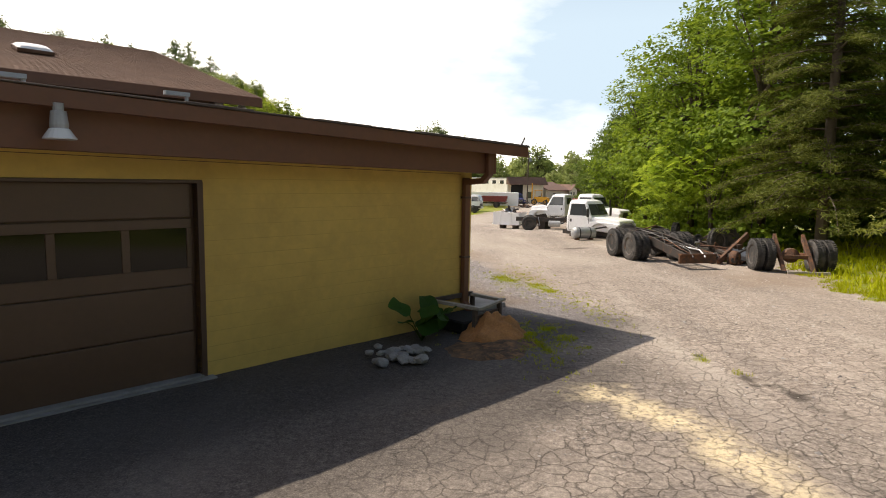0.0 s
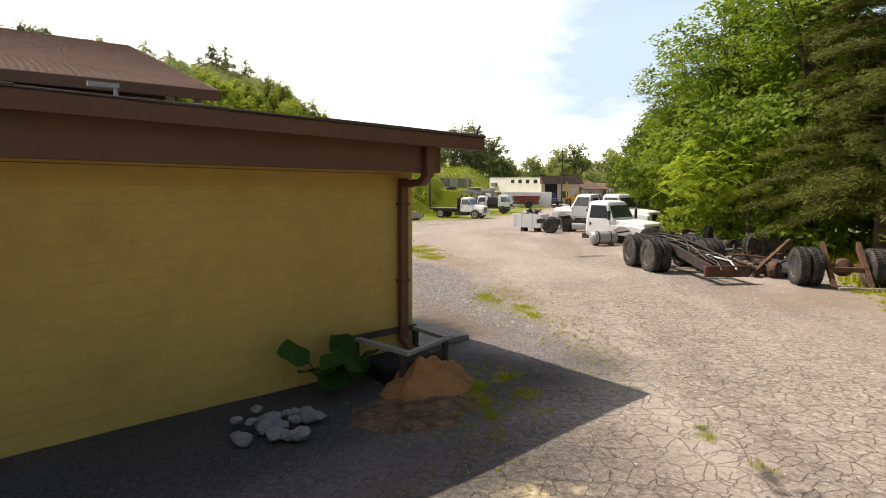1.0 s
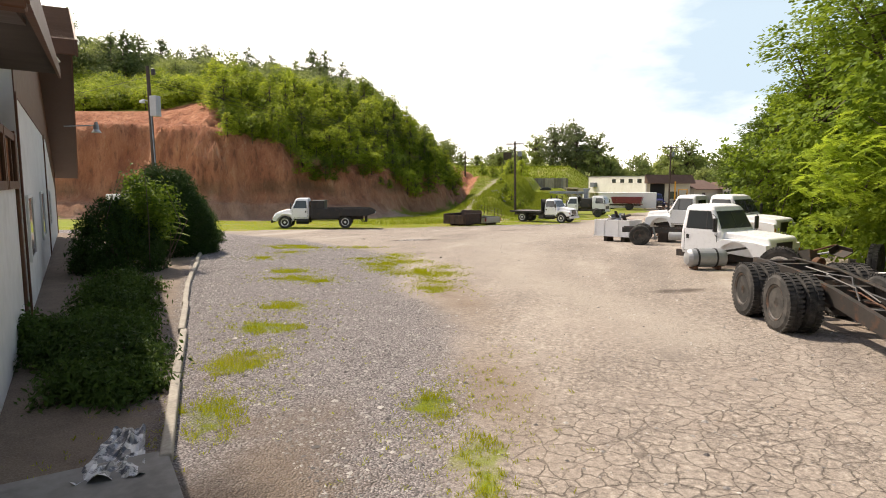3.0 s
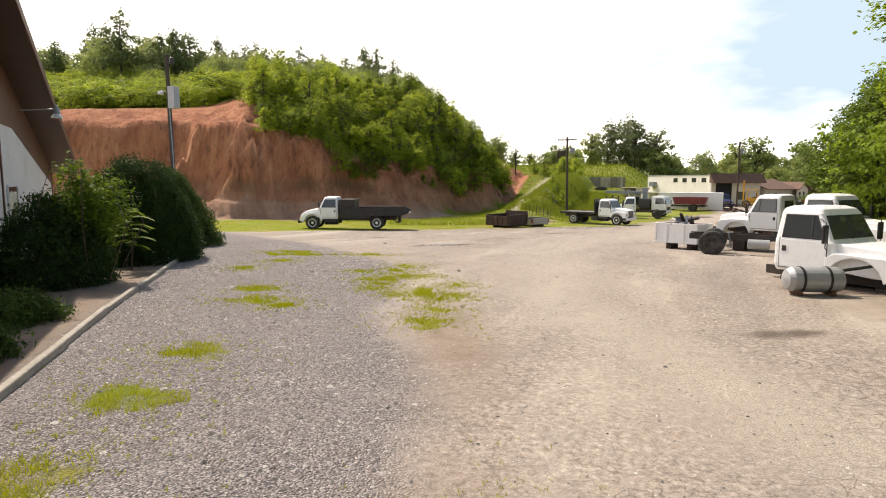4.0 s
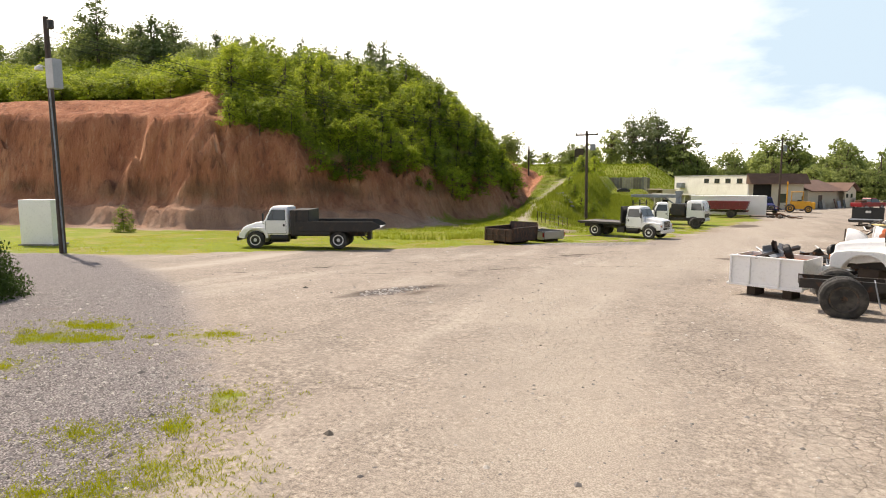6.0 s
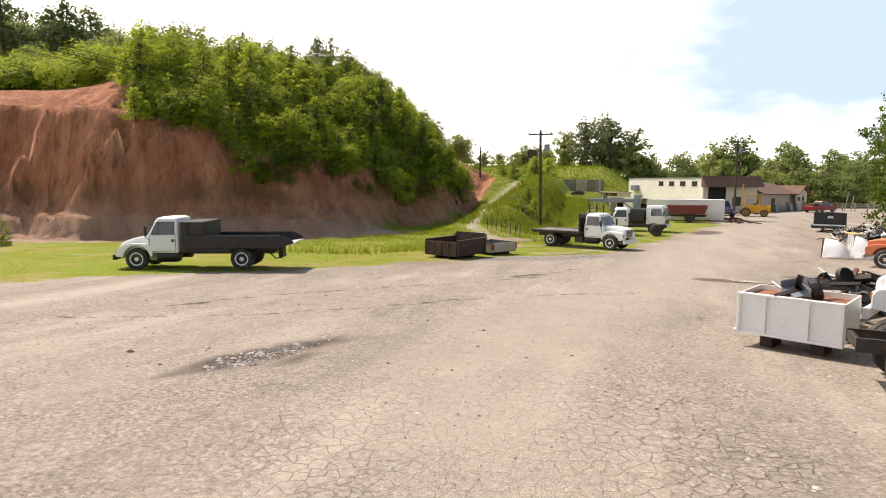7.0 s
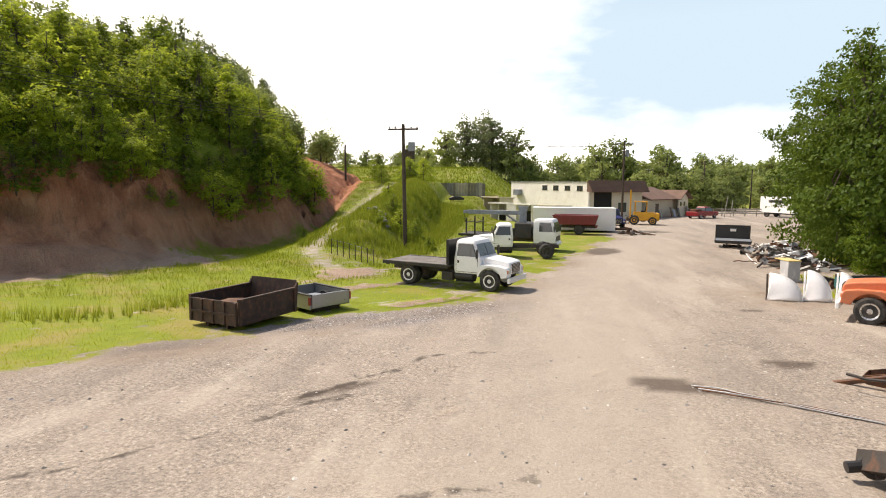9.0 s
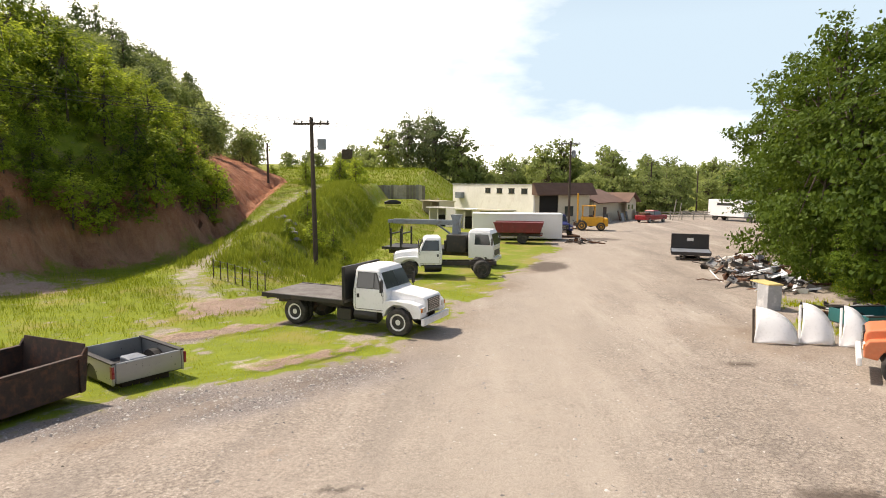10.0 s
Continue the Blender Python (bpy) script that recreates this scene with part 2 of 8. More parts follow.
def box(bm, x0, x1, y0, y1, z0, z1, m=None):
    vs = [bm.verts.new((x, y, z)) for x in (x0, x1) for y in (y0, y1) for z in (z0, z1)]
    for f in ((0, 1, 3, 2), (4, 6, 7, 5), (0, 4, 5, 1), (2, 3, 7, 6), (0, 2, 6, 4), (1, 5, 7, 3)):
        bm.faces.new([vs[i] for i in f])
    if m is not None:
        bmesh.ops.transform(bm, matrix=m, verts=vs)
    return vs


def bev(bm, w, seg=2):
    bmesh.ops.remove_doubles(bm, verts=bm.verts[:], dist=1e-5)
    es = [e for e in bm.edges if len(e.link_faces) == 2 and e.calc_face_angle(0) > 0.5]
    bmesh.ops.bevel(bm, geom=es, offset=w, segments=seg, affect="EDGES", profile=0.5, clamp_overlap=True)
    return bm


def boxes(*args, w=0.0, seg=1):
    bm = bmesh.new()
    for a in args:
        box(bm, *a)
    if w:
        bev(bm, w, seg)
    return bm


def prof(pts, y0, y1, w=0.0, seg=2):
    """A side profile in x and z, pulled across from y0 to y1."""
    bm = bmesh.new()
    a = [bm.verts.new((x, y0, z)) for x, z in pts]
    b = [bm.verts.new((x, y1, z)) for x, z in pts]
    bm.faces.new(a)
    bm.faces.new(b[::-1])
    for i in range(len(pts)):
        j = (i + 1) % len(pts)
        bm.faces.new((a[i], b[i], b[j], a[j]))
    bmesh.ops.recalc_face_normals(bm, faces=bm.faces[:])
    if w:
        bev(bm, w, seg)
    return bm


def plate(pts, t=0.02):
    """A flat panel through the given corners, t thick to both sides."""
    bm = bmesh.new()
    v = [Vector(p) for p in pts]
    nrm = (v[1] - v[0]).cross(v[2] - v[0]).normalized() * t / 2
    a = [bm.verts.new(p + nrm) for p in v]
    b = [bm.verts.new(p - nrm) for p in v]
    bm.faces.new(a)
    bm.faces.new(b[::-1])
    for i in range(len(v)):
        j = (i + 1) % len(v)
        bm.faces.new((a[j], a[i], b[i], b[j]))
    return bm


def ring(x0, x1, y0, y1, r, k=4):
    pts = []
    for cx, cy, a0 in ((x1 - r, y1 - r, 0), (x0 + r, y1 - r, 90), (x0 + r, y0 + r, 180), (x1 - r, y0 + r, 270)):
        for i in range(k + 1):
            a = radians(a0 + 90 * i / k)
            pts.append((cx + r * math.cos(a), cy + r * math.sin(a)))
    return pts


def tower(levels, k=3):
    """Rounded rectangles (z, x0, x1, y0, y1, r) joined upwards into one closed body."""
    bm = bmesh.new()
    rows = []
    for z, x0, x1, y0, y1, r in levels:
        rows.append([bm.verts.new((x, y, z)) for x, y in ring(x0, x1, y0, y1, r, k)])
    for a, b in zip(rows, rows[1:]):
        for i in range(len(a)):
            j = (i + 1) % len(a)
            bm.faces.new((a[i], a[j], b[j], b[i]))
    bm.faces.new(rows[0][::-1])
    bm.faces.new(rows[-1])
    return bm


def tube(bm, pts, radii, k=8):
    """A bent round bar through the points; radii one number or one a point."""
    pts = [Vector(p) for p in pts]
    if isinstance(radii, (int, float)):
        radii = [radii] * len(pts)
    rows, side = [], None
    for i, p in enumerate(pts):
        d = (pts[min(i + 1, len(pts) - 1)] - pts[max(i - 1, 0)]).normalized()
        side = d.orthogonal() if side is None else (side - d * side.dot(d))
        side.normalize()
        up = d.cross(side)
        rows.append([bm.verts.new(p + (side * math.cos(2 * math.pi * j / k) + up * math.sin(2 * math.pi * j / k)) * radii[i]) for j in range(k)])
    for a, b in zip(rows, rows[1:]):
        for j in range(k):
            bm.faces.new((a[j], a[(j + 1) % k], b[(j + 1) % k], b[j]))
    bm.faces.new(rows[0][::-1])
    bm.faces.new(rows[-1])
    return bm


def lathe(bm, profile, k=24, m=None):
    """Spin (radius, height) pairs round the y axis."""
    rows, made = [], []
    for r, y in profile:
        row = [bm.verts.new((r * math.cos(2 * math.pi * j / k), y, r * math.sin(2 * math.pi * j / k))) for j in range(k)]
        rows.append(row)
        made += row
    for a, b in zip(rows, rows[1:]):
        for j in range(k):
            bm.faces.new((a[j], a[(j + 1) % k], b[(j + 1) % k], b[j]))
    bm.faces.new(rows[0][::-1])
    bm.faces.new(rows[-1])
    if m is not None:
        bmesh.ops.transform(bm, matrix=m, verts=made)
    return bm


def quick(name, verts, faces, material, parent=None, smooth=False):
    me = bpy.data.meshes.new(name)
    verts = np.asarray(verts, dtype=np.float32)
    faces = np.asarray(faces, dtype=np.int32)
    k = faces.shape[1]
    me.vertices.add(len(verts))
    me.vertices.foreach_set("co", verts.ravel())
    me.loops.add(faces.size)
    me.loops.foreach_set("vertex_index", faces.ravel())
    me.polygons.add(len(faces))
    me.polygons.foreach_set("loop_start", np.arange(0, faces.size, k, dtype=np.int32))
    me.polygons.foreach_set("use_smooth", np.full(len(faces), smooth))
    me.update()
    me.validate()
    if material:
        me.materials.append(material)
    ob = new(name, me)
    if parent:
        ob.parent = parent
    return ob

# ---- ground ----
GY = [-40, 21.6, 34.8, 41.3, 47.9, 57.7, 69.2, 81.5, 118.0, 400.0]
GZ = [0.0, 0.0, -0.10, -0.41, -0.78, -1.11, -1.48, -1.68, -1.80, -1.80]
TRACK = [(-8.3, 77.5), (-11.2, 79.5), (-13.2, 82.6), (-13.7, 87.0), (-14.5, 93), (-15.2, 104), (-16.0, 116), (-15.6, 126), (-17.0, 140)]
# foot of the clay bank: x, y, height of the bare face, height of the hill behind
BANK = np.array([(-170, 50, 10.3, 27), (-62, 62.5, 10.3, 25), (-48, 66.5, 10.2, 23), (-38.5, 67.2, 9.4, 22), (-31.0, 71.5, 6.7, 20.5), (-26.3, 76.5, 4.4, 19.0),
                 (-22.4, 82.2, 3.2, 17.5), (-19.6, 88.0, 3.0, 15.5), (-17.6, 94.0, 3.2, 11.5), (-17.2, 101.0, 3.6, 8.5), (-18.2, 110, 3.6, 8.0), (-20.0, 122, 3.6, 8), (-24, 140, 5.0, 8), (-36, 160, 4.0, 9), (-57, 200, 3.4, 9), (-80, 240, 3.4, 9)], dtype=float)


def smooth01(t):
    t = np.clip(t, 0, 1)
    return t * t * (3 - 2 * t)


def wobble(x, y, s, seed=0.0):
    """Cheap smooth noise for arrays, about -1 to 1."""
    return (np.sin(x * s * 1.0 + 1.7 * np.sin(y * s * 0.8 + seed) + seed) + np.sin(y * s * 1.13 + 1.3 * np.sin(x * s * 0.9 - seed) + 2 * seed)
            + 0.6 * np.sin((x + y) * s * 2.1 + seed * 3) + 0.6 * np.sin((x - y) * s * 2.7 - seed)) / 3.2


def bank_at(x, y):
    """Signed distance behind the foot of the bank, with the face and hill heights there."""
    best = np.full(np.shape(x), 1e9)
    sd = np.zeros(np.shape(x))
    hf, hh = np.zeros(np.shape(x)), np.zeros(np.shape(x))
    for a, b in zip(BANK, BANK[1:]):
        d = b[:2] - a[:2]
        ln = math.hypot(*d)
        d = d / ln
        t = np.clip((x - a[0]) * d[0] + (y - a[1]) * d[1], 0, ln)
        px, py = a[0] + t * d[0], a[1] + t * d[1]
        dist = np.hypot(x - px, y - py)
        side = np.sign(d[0] * (y - a[1]) - d[1] * (x - a[0]))
        near = dist < best
        best = np.where(near, dist, best)
        sd = np.where(near, dist * side, sd)
        hf = np.where(near, a[2] + (b[2] - a[2]) * t / ln, hf)
        hh = np.where(near, a[3] + (b[3] - a[3]) * t / ln, hh)
    return sd, hf, hh


def line_dist(x, y, pts):
    best = np.full(np.shape(x), 1e9)
    for (ax, ay), (bx, by) in zip(pts, pts[1:]):
        dx, dy = bx - ax, by - ay
        t = np.clip(((x - ax) * dx + (y - ay) * dy) / (dx * dx + dy * dy), 0, 1)
        best = np.minimum(best, np.hypot(x - ax - t * dx, y - ay - t * dy))
    return best


def height(x, y):
    x, y = np.asarray(x, float), np.asarray(y, float)
    z = np.interp(y, GY, GZ)
    sd, hf, hh = bank_at(x, y)
    sd = sd + 1.1 * wobble(x, y, 0.28, 1.0) + 0.5 * wobble(x, y, 0.9, 4.0) + 0.6 * np.abs(wobble(x * 1.5, y * 0.7, 1.5, 8.0)) + 0.12 * np.abs(wobble(x, y, 3.4, 2.0)) + 0.22 * wobble(x, y, 2.6, 6.0)
    talus = 0.9 * smooth01((sd + 3.0) / 4.0)
    wide = np.interp(hf, [3.2, 8.0, 10.0], [3.8, 3.6, 3.2])
    face = hf * (0.82 * smooth01((sd + 0.25 * (wide - 3.2)) / wide) + 0.18 * smooth01((sd - 2.5) / 6.0))
    # wooded hill: steep straight above the low face, set back behind a bench above the high face
    u = x + 0.8 * (y - 72)
    steep = smooth01((u + 44) / 8.0)
    run = np.clip((sd - 1.0) / (np.interp(u, [-62, -50, -41], [44.0, 30.0, 16.0]) + 17.0 * smooth01((y - 106) / 18.0) * smooth01((x + 55) / 20)), 0, 1)
    yy = y - smooth01((x + 62) / 22.0) * np.maximum(y - 95, 0) * 1.5
    crown = np.clip(11.3 + 0.088 * (-x - 30) + 0.10 * (yy - 81), 5, 33)
    hill = np.maximum(crown - hf, 0) * (steep * (1 - (1 - run) ** 1.5) + (1 - steep) * smooth01(run))
    ledge = 1.15 * smooth01((sd + 1.9 + 0.5 * wobble(x, y, 0.6, 5.0)) / 0.8) * smooth01((-21.0 - x) / 5.0)
    bank = talus * np.clip(hf / 8, 0, 1) + ledge + face + hill
    # the track climbs beside the bank; a grassy knoll lies on its outer side and falls to the lawn
    edge_w = np.interp(y, [76, 88, 96, 110, 140], [-18.5, -18.5, -19.5, -23, -30])
    ramp = 4.75 * np.clip((y - 76) / 40.0, 0, 1.12) * smooth01((x - edge_w) / 5.0) * smooth01((-7.5 - x - 0.03 * (y - 88)) / 5.4)
    hump = 0.9 * smooth01((y - 84) / 6.0) * (1 - smooth01((y - 112) / 16.0)) * np.exp(-(((x + 11.4) / 1.9) ** 2)) * (1 + 0.3 * wobble(x, y, 0.9, 3.0))
    lawn = 2.9 * smooth01((y - 98) / 46.0) * smooth01((-3.0 - x) / 5.0)
    knoll = np.maximum(ramp + hump, lawn)
    field = (5.0 + 3.6 * smooth01((y - 149) / 45.0)) * smooth01((y - 147.4) / 0.8) * np.clip((1.5 - x) / 11.0, 0, 1) ** 0.8
    knoll = np.where(y > 147, np.maximum(knoll, field), knoll)
    z = z + np.maximum(bank, knoll)
    track = np.exp(-(line_dist(x, y, TRACK) / 1.3) ** 2)
    z = z - 0.22 * track * smooth01((y - 80) / 6) * (1 - smooth01((y - 125) / 10))
    # woods floor on the far side, and the distance
    z = z + 0.5 * smooth01((x - 13) / 6.0) * smooth01((y - 10) / 8) * (1 - smooth01((y - 36) / 6))
    rise = smooth01((np.hypot(x, y - 60) - 260) / 500.0)
    z = z + 26 * rise * (0.6 + 0.4 * wobble(x, y, 0.008, 2.0))
    rough = 0.012 * wobble(x, y, 2.3, 0.3) + 0.02 * wobble(x, y, 0.6, 2.2)
    return z + rough * (1 - smooth01((np.hypot(x, y - 50) - 60) / 40)) - 0.0


def gz(x, y):
    return float(height(np.array([x]), np.array([y]))[0])


LOT_EDGE = [(-60, 31), (-23, 46.6), (-13.4, 56.4), (-7.0, 63.8), (-3.6, 67.6), (-1.2, 71.2), (0.8, 75.5), (3.2, 85.7), (6.4, 96.0), (8.4, 102), (9.0, 120), (9.0, 170)]
GRAVEL_EDGE = [(3.8, 12), (3.6, 16.3), (2.6, 19.8), (1.2, 24.3), (-1.2, 27.8), (-3.2, 33.0), (-6.0, 35.5), (-10.7, 40), (-20.5, 46.0), (-30, 49)]
BED_EDGE = [(0.2, 17.6), (-6.0, 25.5), (-10.45, 31.65), (-13.0, 33.6)]
WOODS_EDGE = [(11.5, 8), (10.6, 17.3), (10.6, 21), (12.3, 26), (12.6, 40), (14.0, 60), (17.5, 77), (19.3, 85), (23.5, 100), (28, 111), (45, 140), (60, 200)]


def left_of(x, y, pts):
    """Positive on the left of the line, in metres to it."""
    best, out = np.full(np.shape(x), 1e9), np.zeros(np.shape(x))
    for (ax, ay), (bx, by) in zip(pts, pts[1:]):
        dx, dy = bx - ax, by - ay
        t = np.clip(((x - ax) * dx + (y - ay) * dy) / (dx * dx + dy * dy), 0, 1)
        d = np.hypot(x - ax - t * dx, y - ay - t * dy)
        s = np.sign(dx * (y - ay) - dy * (x - ax))
        out = np.where(d < best, d * s, out)
        best = np.minimum(best, d)
    return out


def blobs(x, y, items):
    v = np.zeros(np.shape(x))
    for cx, cy, rx, ry, turn in items:
        c, s = math.cos(radians(turn)), math.sin(radians(turn))
        u, w = (x - cx) * c + (y - cy) * s, -(x - cx) * s + (y - cy) * c
        v = np.maximum(v, 1.15 - np.hypot(u / rx, w / ry))
    return np.clip(v, 0, 1)


GRAVEL_TUFTS = [(-1.0, 20.6, 0.75, 0.75, 15), (-1.7, 22.3, 0.8, 0.6, 15), (-2.5, 24.0, 0.8, 0.7, 20), (-5.1, 28.7, 0.7, 0.5, 20), (-4.2, 27.5, 0.9, 0.6, 20), (-3.4, 27.3, 0.3, 0.25, 0), (-7.6, 31.3, 0.45, 0.4, 0), (-8.1, 34.7, 1.6, 0.6, 20),
                (-7.6, 33.0, 0.4, 0.3, 0), (-8.9, 35.6, 1.0, 0.5, 10), (-0.2, 26.9, 0.75, 0.55, -30), (-0.4, 27.9, 0.5, 0.4, 0)]
VERGE_TUFTS = [(-6.3, 36.0, 1.0, 0.35, 25), (-3.5, 33.4, 0.55, 0.35, -57), (-3.4, 32.5, 0.4, 0.28, -57), (-2.8, 31.6, 0.4, 0.25, -57), (-2.9, 31.0, 0.75, 0.22, -57), (-3.4, 30.8, 0.3, 0.22, 0), (-2.8, 30.2, 0.28, 0.2, 0),
               (-4.2, 31.9, 0.25, 0.18, 0), (-2.6, 29.6, 0.16, 0.14, 0), (-1.5, 29.9, 0.5, 0.33, -57), (-1.2, 29.3, 0.42, 0.3, -57), (-0.8, 29.0, 0.2, 0.16, 0), (-0.5, 29.5, 0.2, 0.14, 40), (-1.8, 29.1, 0.22, 0.16, 0), (-2.3, 31.8, 0.35, 0.18, -57), (-1.0, 30.8, 0.3, 0.16, -57)]
YARD_TUFTS = [(2.9, 18.3, 0.35, 1.2, 15), (2.1, 19.5, 0.3, 0.9, 15), (1.9, 13.7, 0.5, 0.8, -30), (-0.2, 18.7, 0.35, 1.3, 40), (4.6, 12.6, 0.18, 0.3, 0), (4.9, 11.9, 0.18, 0.2, 0), (2.3, 13.0, 0.12, 0.9, 12), (1.6, 8.0, 0.12, 0.14, 0), (11.3, 19.0, 1.2, 3.0, 0), (12.3, 23, 1.4, 1.6, 0), (14.5, 75.5, 1.6, 2.2, 0), (16.5, 80.5, 2.5, 2.5, 0), (10.3, 25.4, 0.7, 1.2, 0)]
HEAP_TUFTS = [(2.51, 14.22, 0.35, 0.3, 20), (2.9, 13.0, 0.3, 0.25, 0), (2.75, 13.6, 0.25, 0.3, 0)]
GRASS_SPOTS = GRAVEL_TUFTS + VERGE_TUFTS + YARD_TUFTS + HEAP_TUFTS
SAND_STREAK = [(5.2, 23.8), (3.7, 26.2), (2.4, 28.2), (1.2, 30.6), (0.5, 34), (-0.3, 38), (-2.0, 43), (-1.5, 50), (1.5, 57), (2.5, 68), (4.5, 80), (8, 95), (15, 120), (22, 140)]


SEAMS = [[(-12, 47), (-10.7, 49.9), (-7.5, 53.2), (-3.4, 58.5), (-0.1, 58.6)], [(-4.3, 57.9), (-3.4, 59.7), (-1.5, 62), (-0.06, 62.6)], [(-14, 44), (-9, 46.5), (-4, 52), (0.5, 55)], [(4.4, 12.6), (4.9, 11.7), (5.6, 10.4)]]


def masks(x, y):
    jag = 0.35 * wobble(x, y, 1.9, 5.0) + 0.25 * wobble(x, y, 5.3, 1.0)
    sd, hf, hh = bank_at(x, y)
    lot = left_of(x, y, LOT_EDGE) + jag * 1.7 + 0.8 * wobble(x, y, 0.5, 9.0)
    far_grass = smooth01((y - 170) / 20)
    grass = smooth01(lot / 0.9 + 0.2)
    woods = smooth01((-left_of(x, y, WOODS_EDGE) + jag * 2) / 1.2)
    grass = np.maximum(grass, 0.85 * woods)
    spots = blobs(x, y, GRASS_SPOTS)
    rag = 0.6 * wobble(x, y, 7.3, 2.0) + 0.5 * wobble(x, y, 13.0, 5.0)
    tuft = smooth01((spots * 1.0 + jag * 0.7 + 0.35 * rag - 0.2) / 0.5)
    grass = np.maximum(grass, 0.72 * tuft)
    bare = blobs(x, y, [(-29, 69.5, 12, 2.2, 38), (-20.8, 80.5, 5.5, 2.0, 58), (-45, 63, 14, 2.2, 5), (-7.5, 73.5, 3.4, 0.9, 40), (-3.6, 70.4, 2.4, 0.6, 45), (-9.5, 77.5, 3.0, 1.6, 60)])
    track = np.maximum(np.exp(-(line_dist(x, y, TRACK) / 0.85) ** 2), 0) * (0.8 + 0.3 * wobble(x, y, 1.1, 3))
    grass = grass * (1 - np.clip(smooth01((sd + 0.3 + jag) / 1.5), 0, 1) * (1 - 0.75 * smooth01((sd - np.where((x + 0.8 * (y - 72) < -39) | (y > 98), 9.0, 3.2)) / 3)))
    grass = grass * (1 - 0.8 * smooth01((bare + jag * 1.1 + 0.3 * rag - 0.2) / 0.7)) * (1 - np.clip(0.7 * track, 0, 1))
    grass = grass * (1 - smooth01((sd + 4.4 + 1.6 * jag) / 2.5) * smooth01((-20.5 - x) / 3.0) * (y < 84))
    strip = smooth01((y - 54) / 4) * (1 - smooth01((y - 84) / 6)) * smooth01((x + 13) / 5)
    thin = smooth01((wobble(x, y, 0.9, 4.0) + 0.7 * wobble(x, y, 2.3, 7.0) + 0.5 * rag - 0.1) / 0.9)
    grass = grass * (1 - 0.8 * strip * thin)
    grass = np.maximum(grass, far_grass)
    reach = np.where((x + 0.8 * (y - 72) < -39) | (y > 99.5), 12.0, 2.9)
    clay = smooth01((sd + 1.6 + jag) / 1.5) * (1 - smooth01((sd - reach) / (0.4 * reach)))
    clay = np.maximum(clay, 0.7 * smooth01((sd + 4.6 + 2 * jag) / 3.0) * smooth01((-20.0 - x) / 3.0) * (y < 86))
    clay = np.maximum(clay, 0.9 * smooth01((blobs(x, y, [(-18.4, 106, 1.8, 9, 8), (-19.5, 122, 3.0, 12, 4)]) + jag * 0.35 - 0.1) / 0.4))
    clay = np.maximum(clay, 0.55 * smooth01((bare + jag * 0.3) / 0.6) * (y > 60) * 0.6)
    grass = np.maximum(grass, smooth01((sd - reach + 0.6) / 1.4) * (y < 140))
    gl = left_of(x, y, GRAVEL_EDGE)
    gravel = smooth01(((y - 15.3) + 0.76 * (x - 1.9) + 0.4 * jag) / 0.6) * smooth01((gl + jag * 0.8) / 1.2 + 0.3) * (1 - smooth01((y - 50) / 4)) * (1 - smooth01((lot + 0.5) / 1.5))
    verge = blobs(x, y, [(-3.8, 66.2, 2.6, 0.9, 45), (-9.8, 61.5, 2.5, 0.8, 45), (-2.2, 68.6, 3.2, 1.5, 45), (-5.5, 66.5, 2.8, 1.3, 35), (-6.8, 64.9, 2.4, 1.0, 40), (-2.9, 68.2, 2.2, 1.1, 45), (-6.1, 42.9, 0.75, 2.1, -10)])
    gravel = np.maximum(gravel, verge * 0.9)
    grass = grass * (1 - 0.75 * smooth01((verge + 0.6 * jag + 0.3 * rag - 0.1) / 0.5))
    bed = smooth01((left_of(x, y, BED_EDGE) - 0.05) / 0.25) * (y > 16.5) * (y < 40) * (x > -30)
    grass = np.maximum(grass * (1 - bed), bed * 0.5 * smooth01(0.2 + 1.4 * jag))
    gravel = gravel * (1 - bed)
    sand = np.exp(-(line_dist(x, y, SAND_STREAK) / (0.9 + 0.05 * np.clip(y - 24, 0, 70))) ** 2)
    sand = np.maximum(sand * (0.75 + 0.6 * jag), track * 0.3 * (y > 66))
    saw = blobs(x, y, [(2.85, 11.0, 0.5, 0.42, 0), (3.3, 10.3, 0.36, 0.85, 40), (3.75, 9.2, 0.46, 0.8, 30), (4.1, 8.3, 0.45, 0.8, 20)])
    saw = smooth01((saw + jag * 0.45 - 0.15) / 0.6)
    wet = blobs(x, y, [(3.7, 60.1, 1.15, 0.75, -25), (-6.35, 42.4, 0.55, 1.8, -12), (-5.75, 44.2, 0.42, 1.3, -20), (-5.3, 43.0, 0.15, 0.9, -14), (7.0, 33.4, 1.2, 0.7, 0), (-3.7, 58.6, 0.25, 1.3, -45), (13.8, 113, 3, 2.0, 0), (6.3, 92.5, 1.6, 3.2, -15), (5.6, 28.5, 0.9, 0.3, 30), (1.2, 16.6, 0.7, 1.5, 30), (6, 53, 0.5, 0.3, 0), (7.3, 62.5, 1.0, 0.4, 0), (9.3, 70.5, 0.6, 0.3, 0)])
    wet = smooth01((wet + jag * 0.35 - 0.25) / 0.3)
    earth = np.maximum(0.8 * blobs(x, y, [(10.0, 20.8, 3.2, 3.0, 0), (9.5, 26, 3.5, 3.0, 20), (9, 33, 4, 5, 0), (8, 52, 4, 6, 0), (12, 74, 4, 4, 0), (1.4, 17.6, 1.0, 2.6, 25), (2.6, 20.6, 0.8, 2.6, 20), (0.6, 26, 1.0, 4.0, 25), (-6, 43, 1.0, 2.6, -10)]), woods)
    earth = smooth01((earth + jag * 0.5 - 0.1) / 0.8)
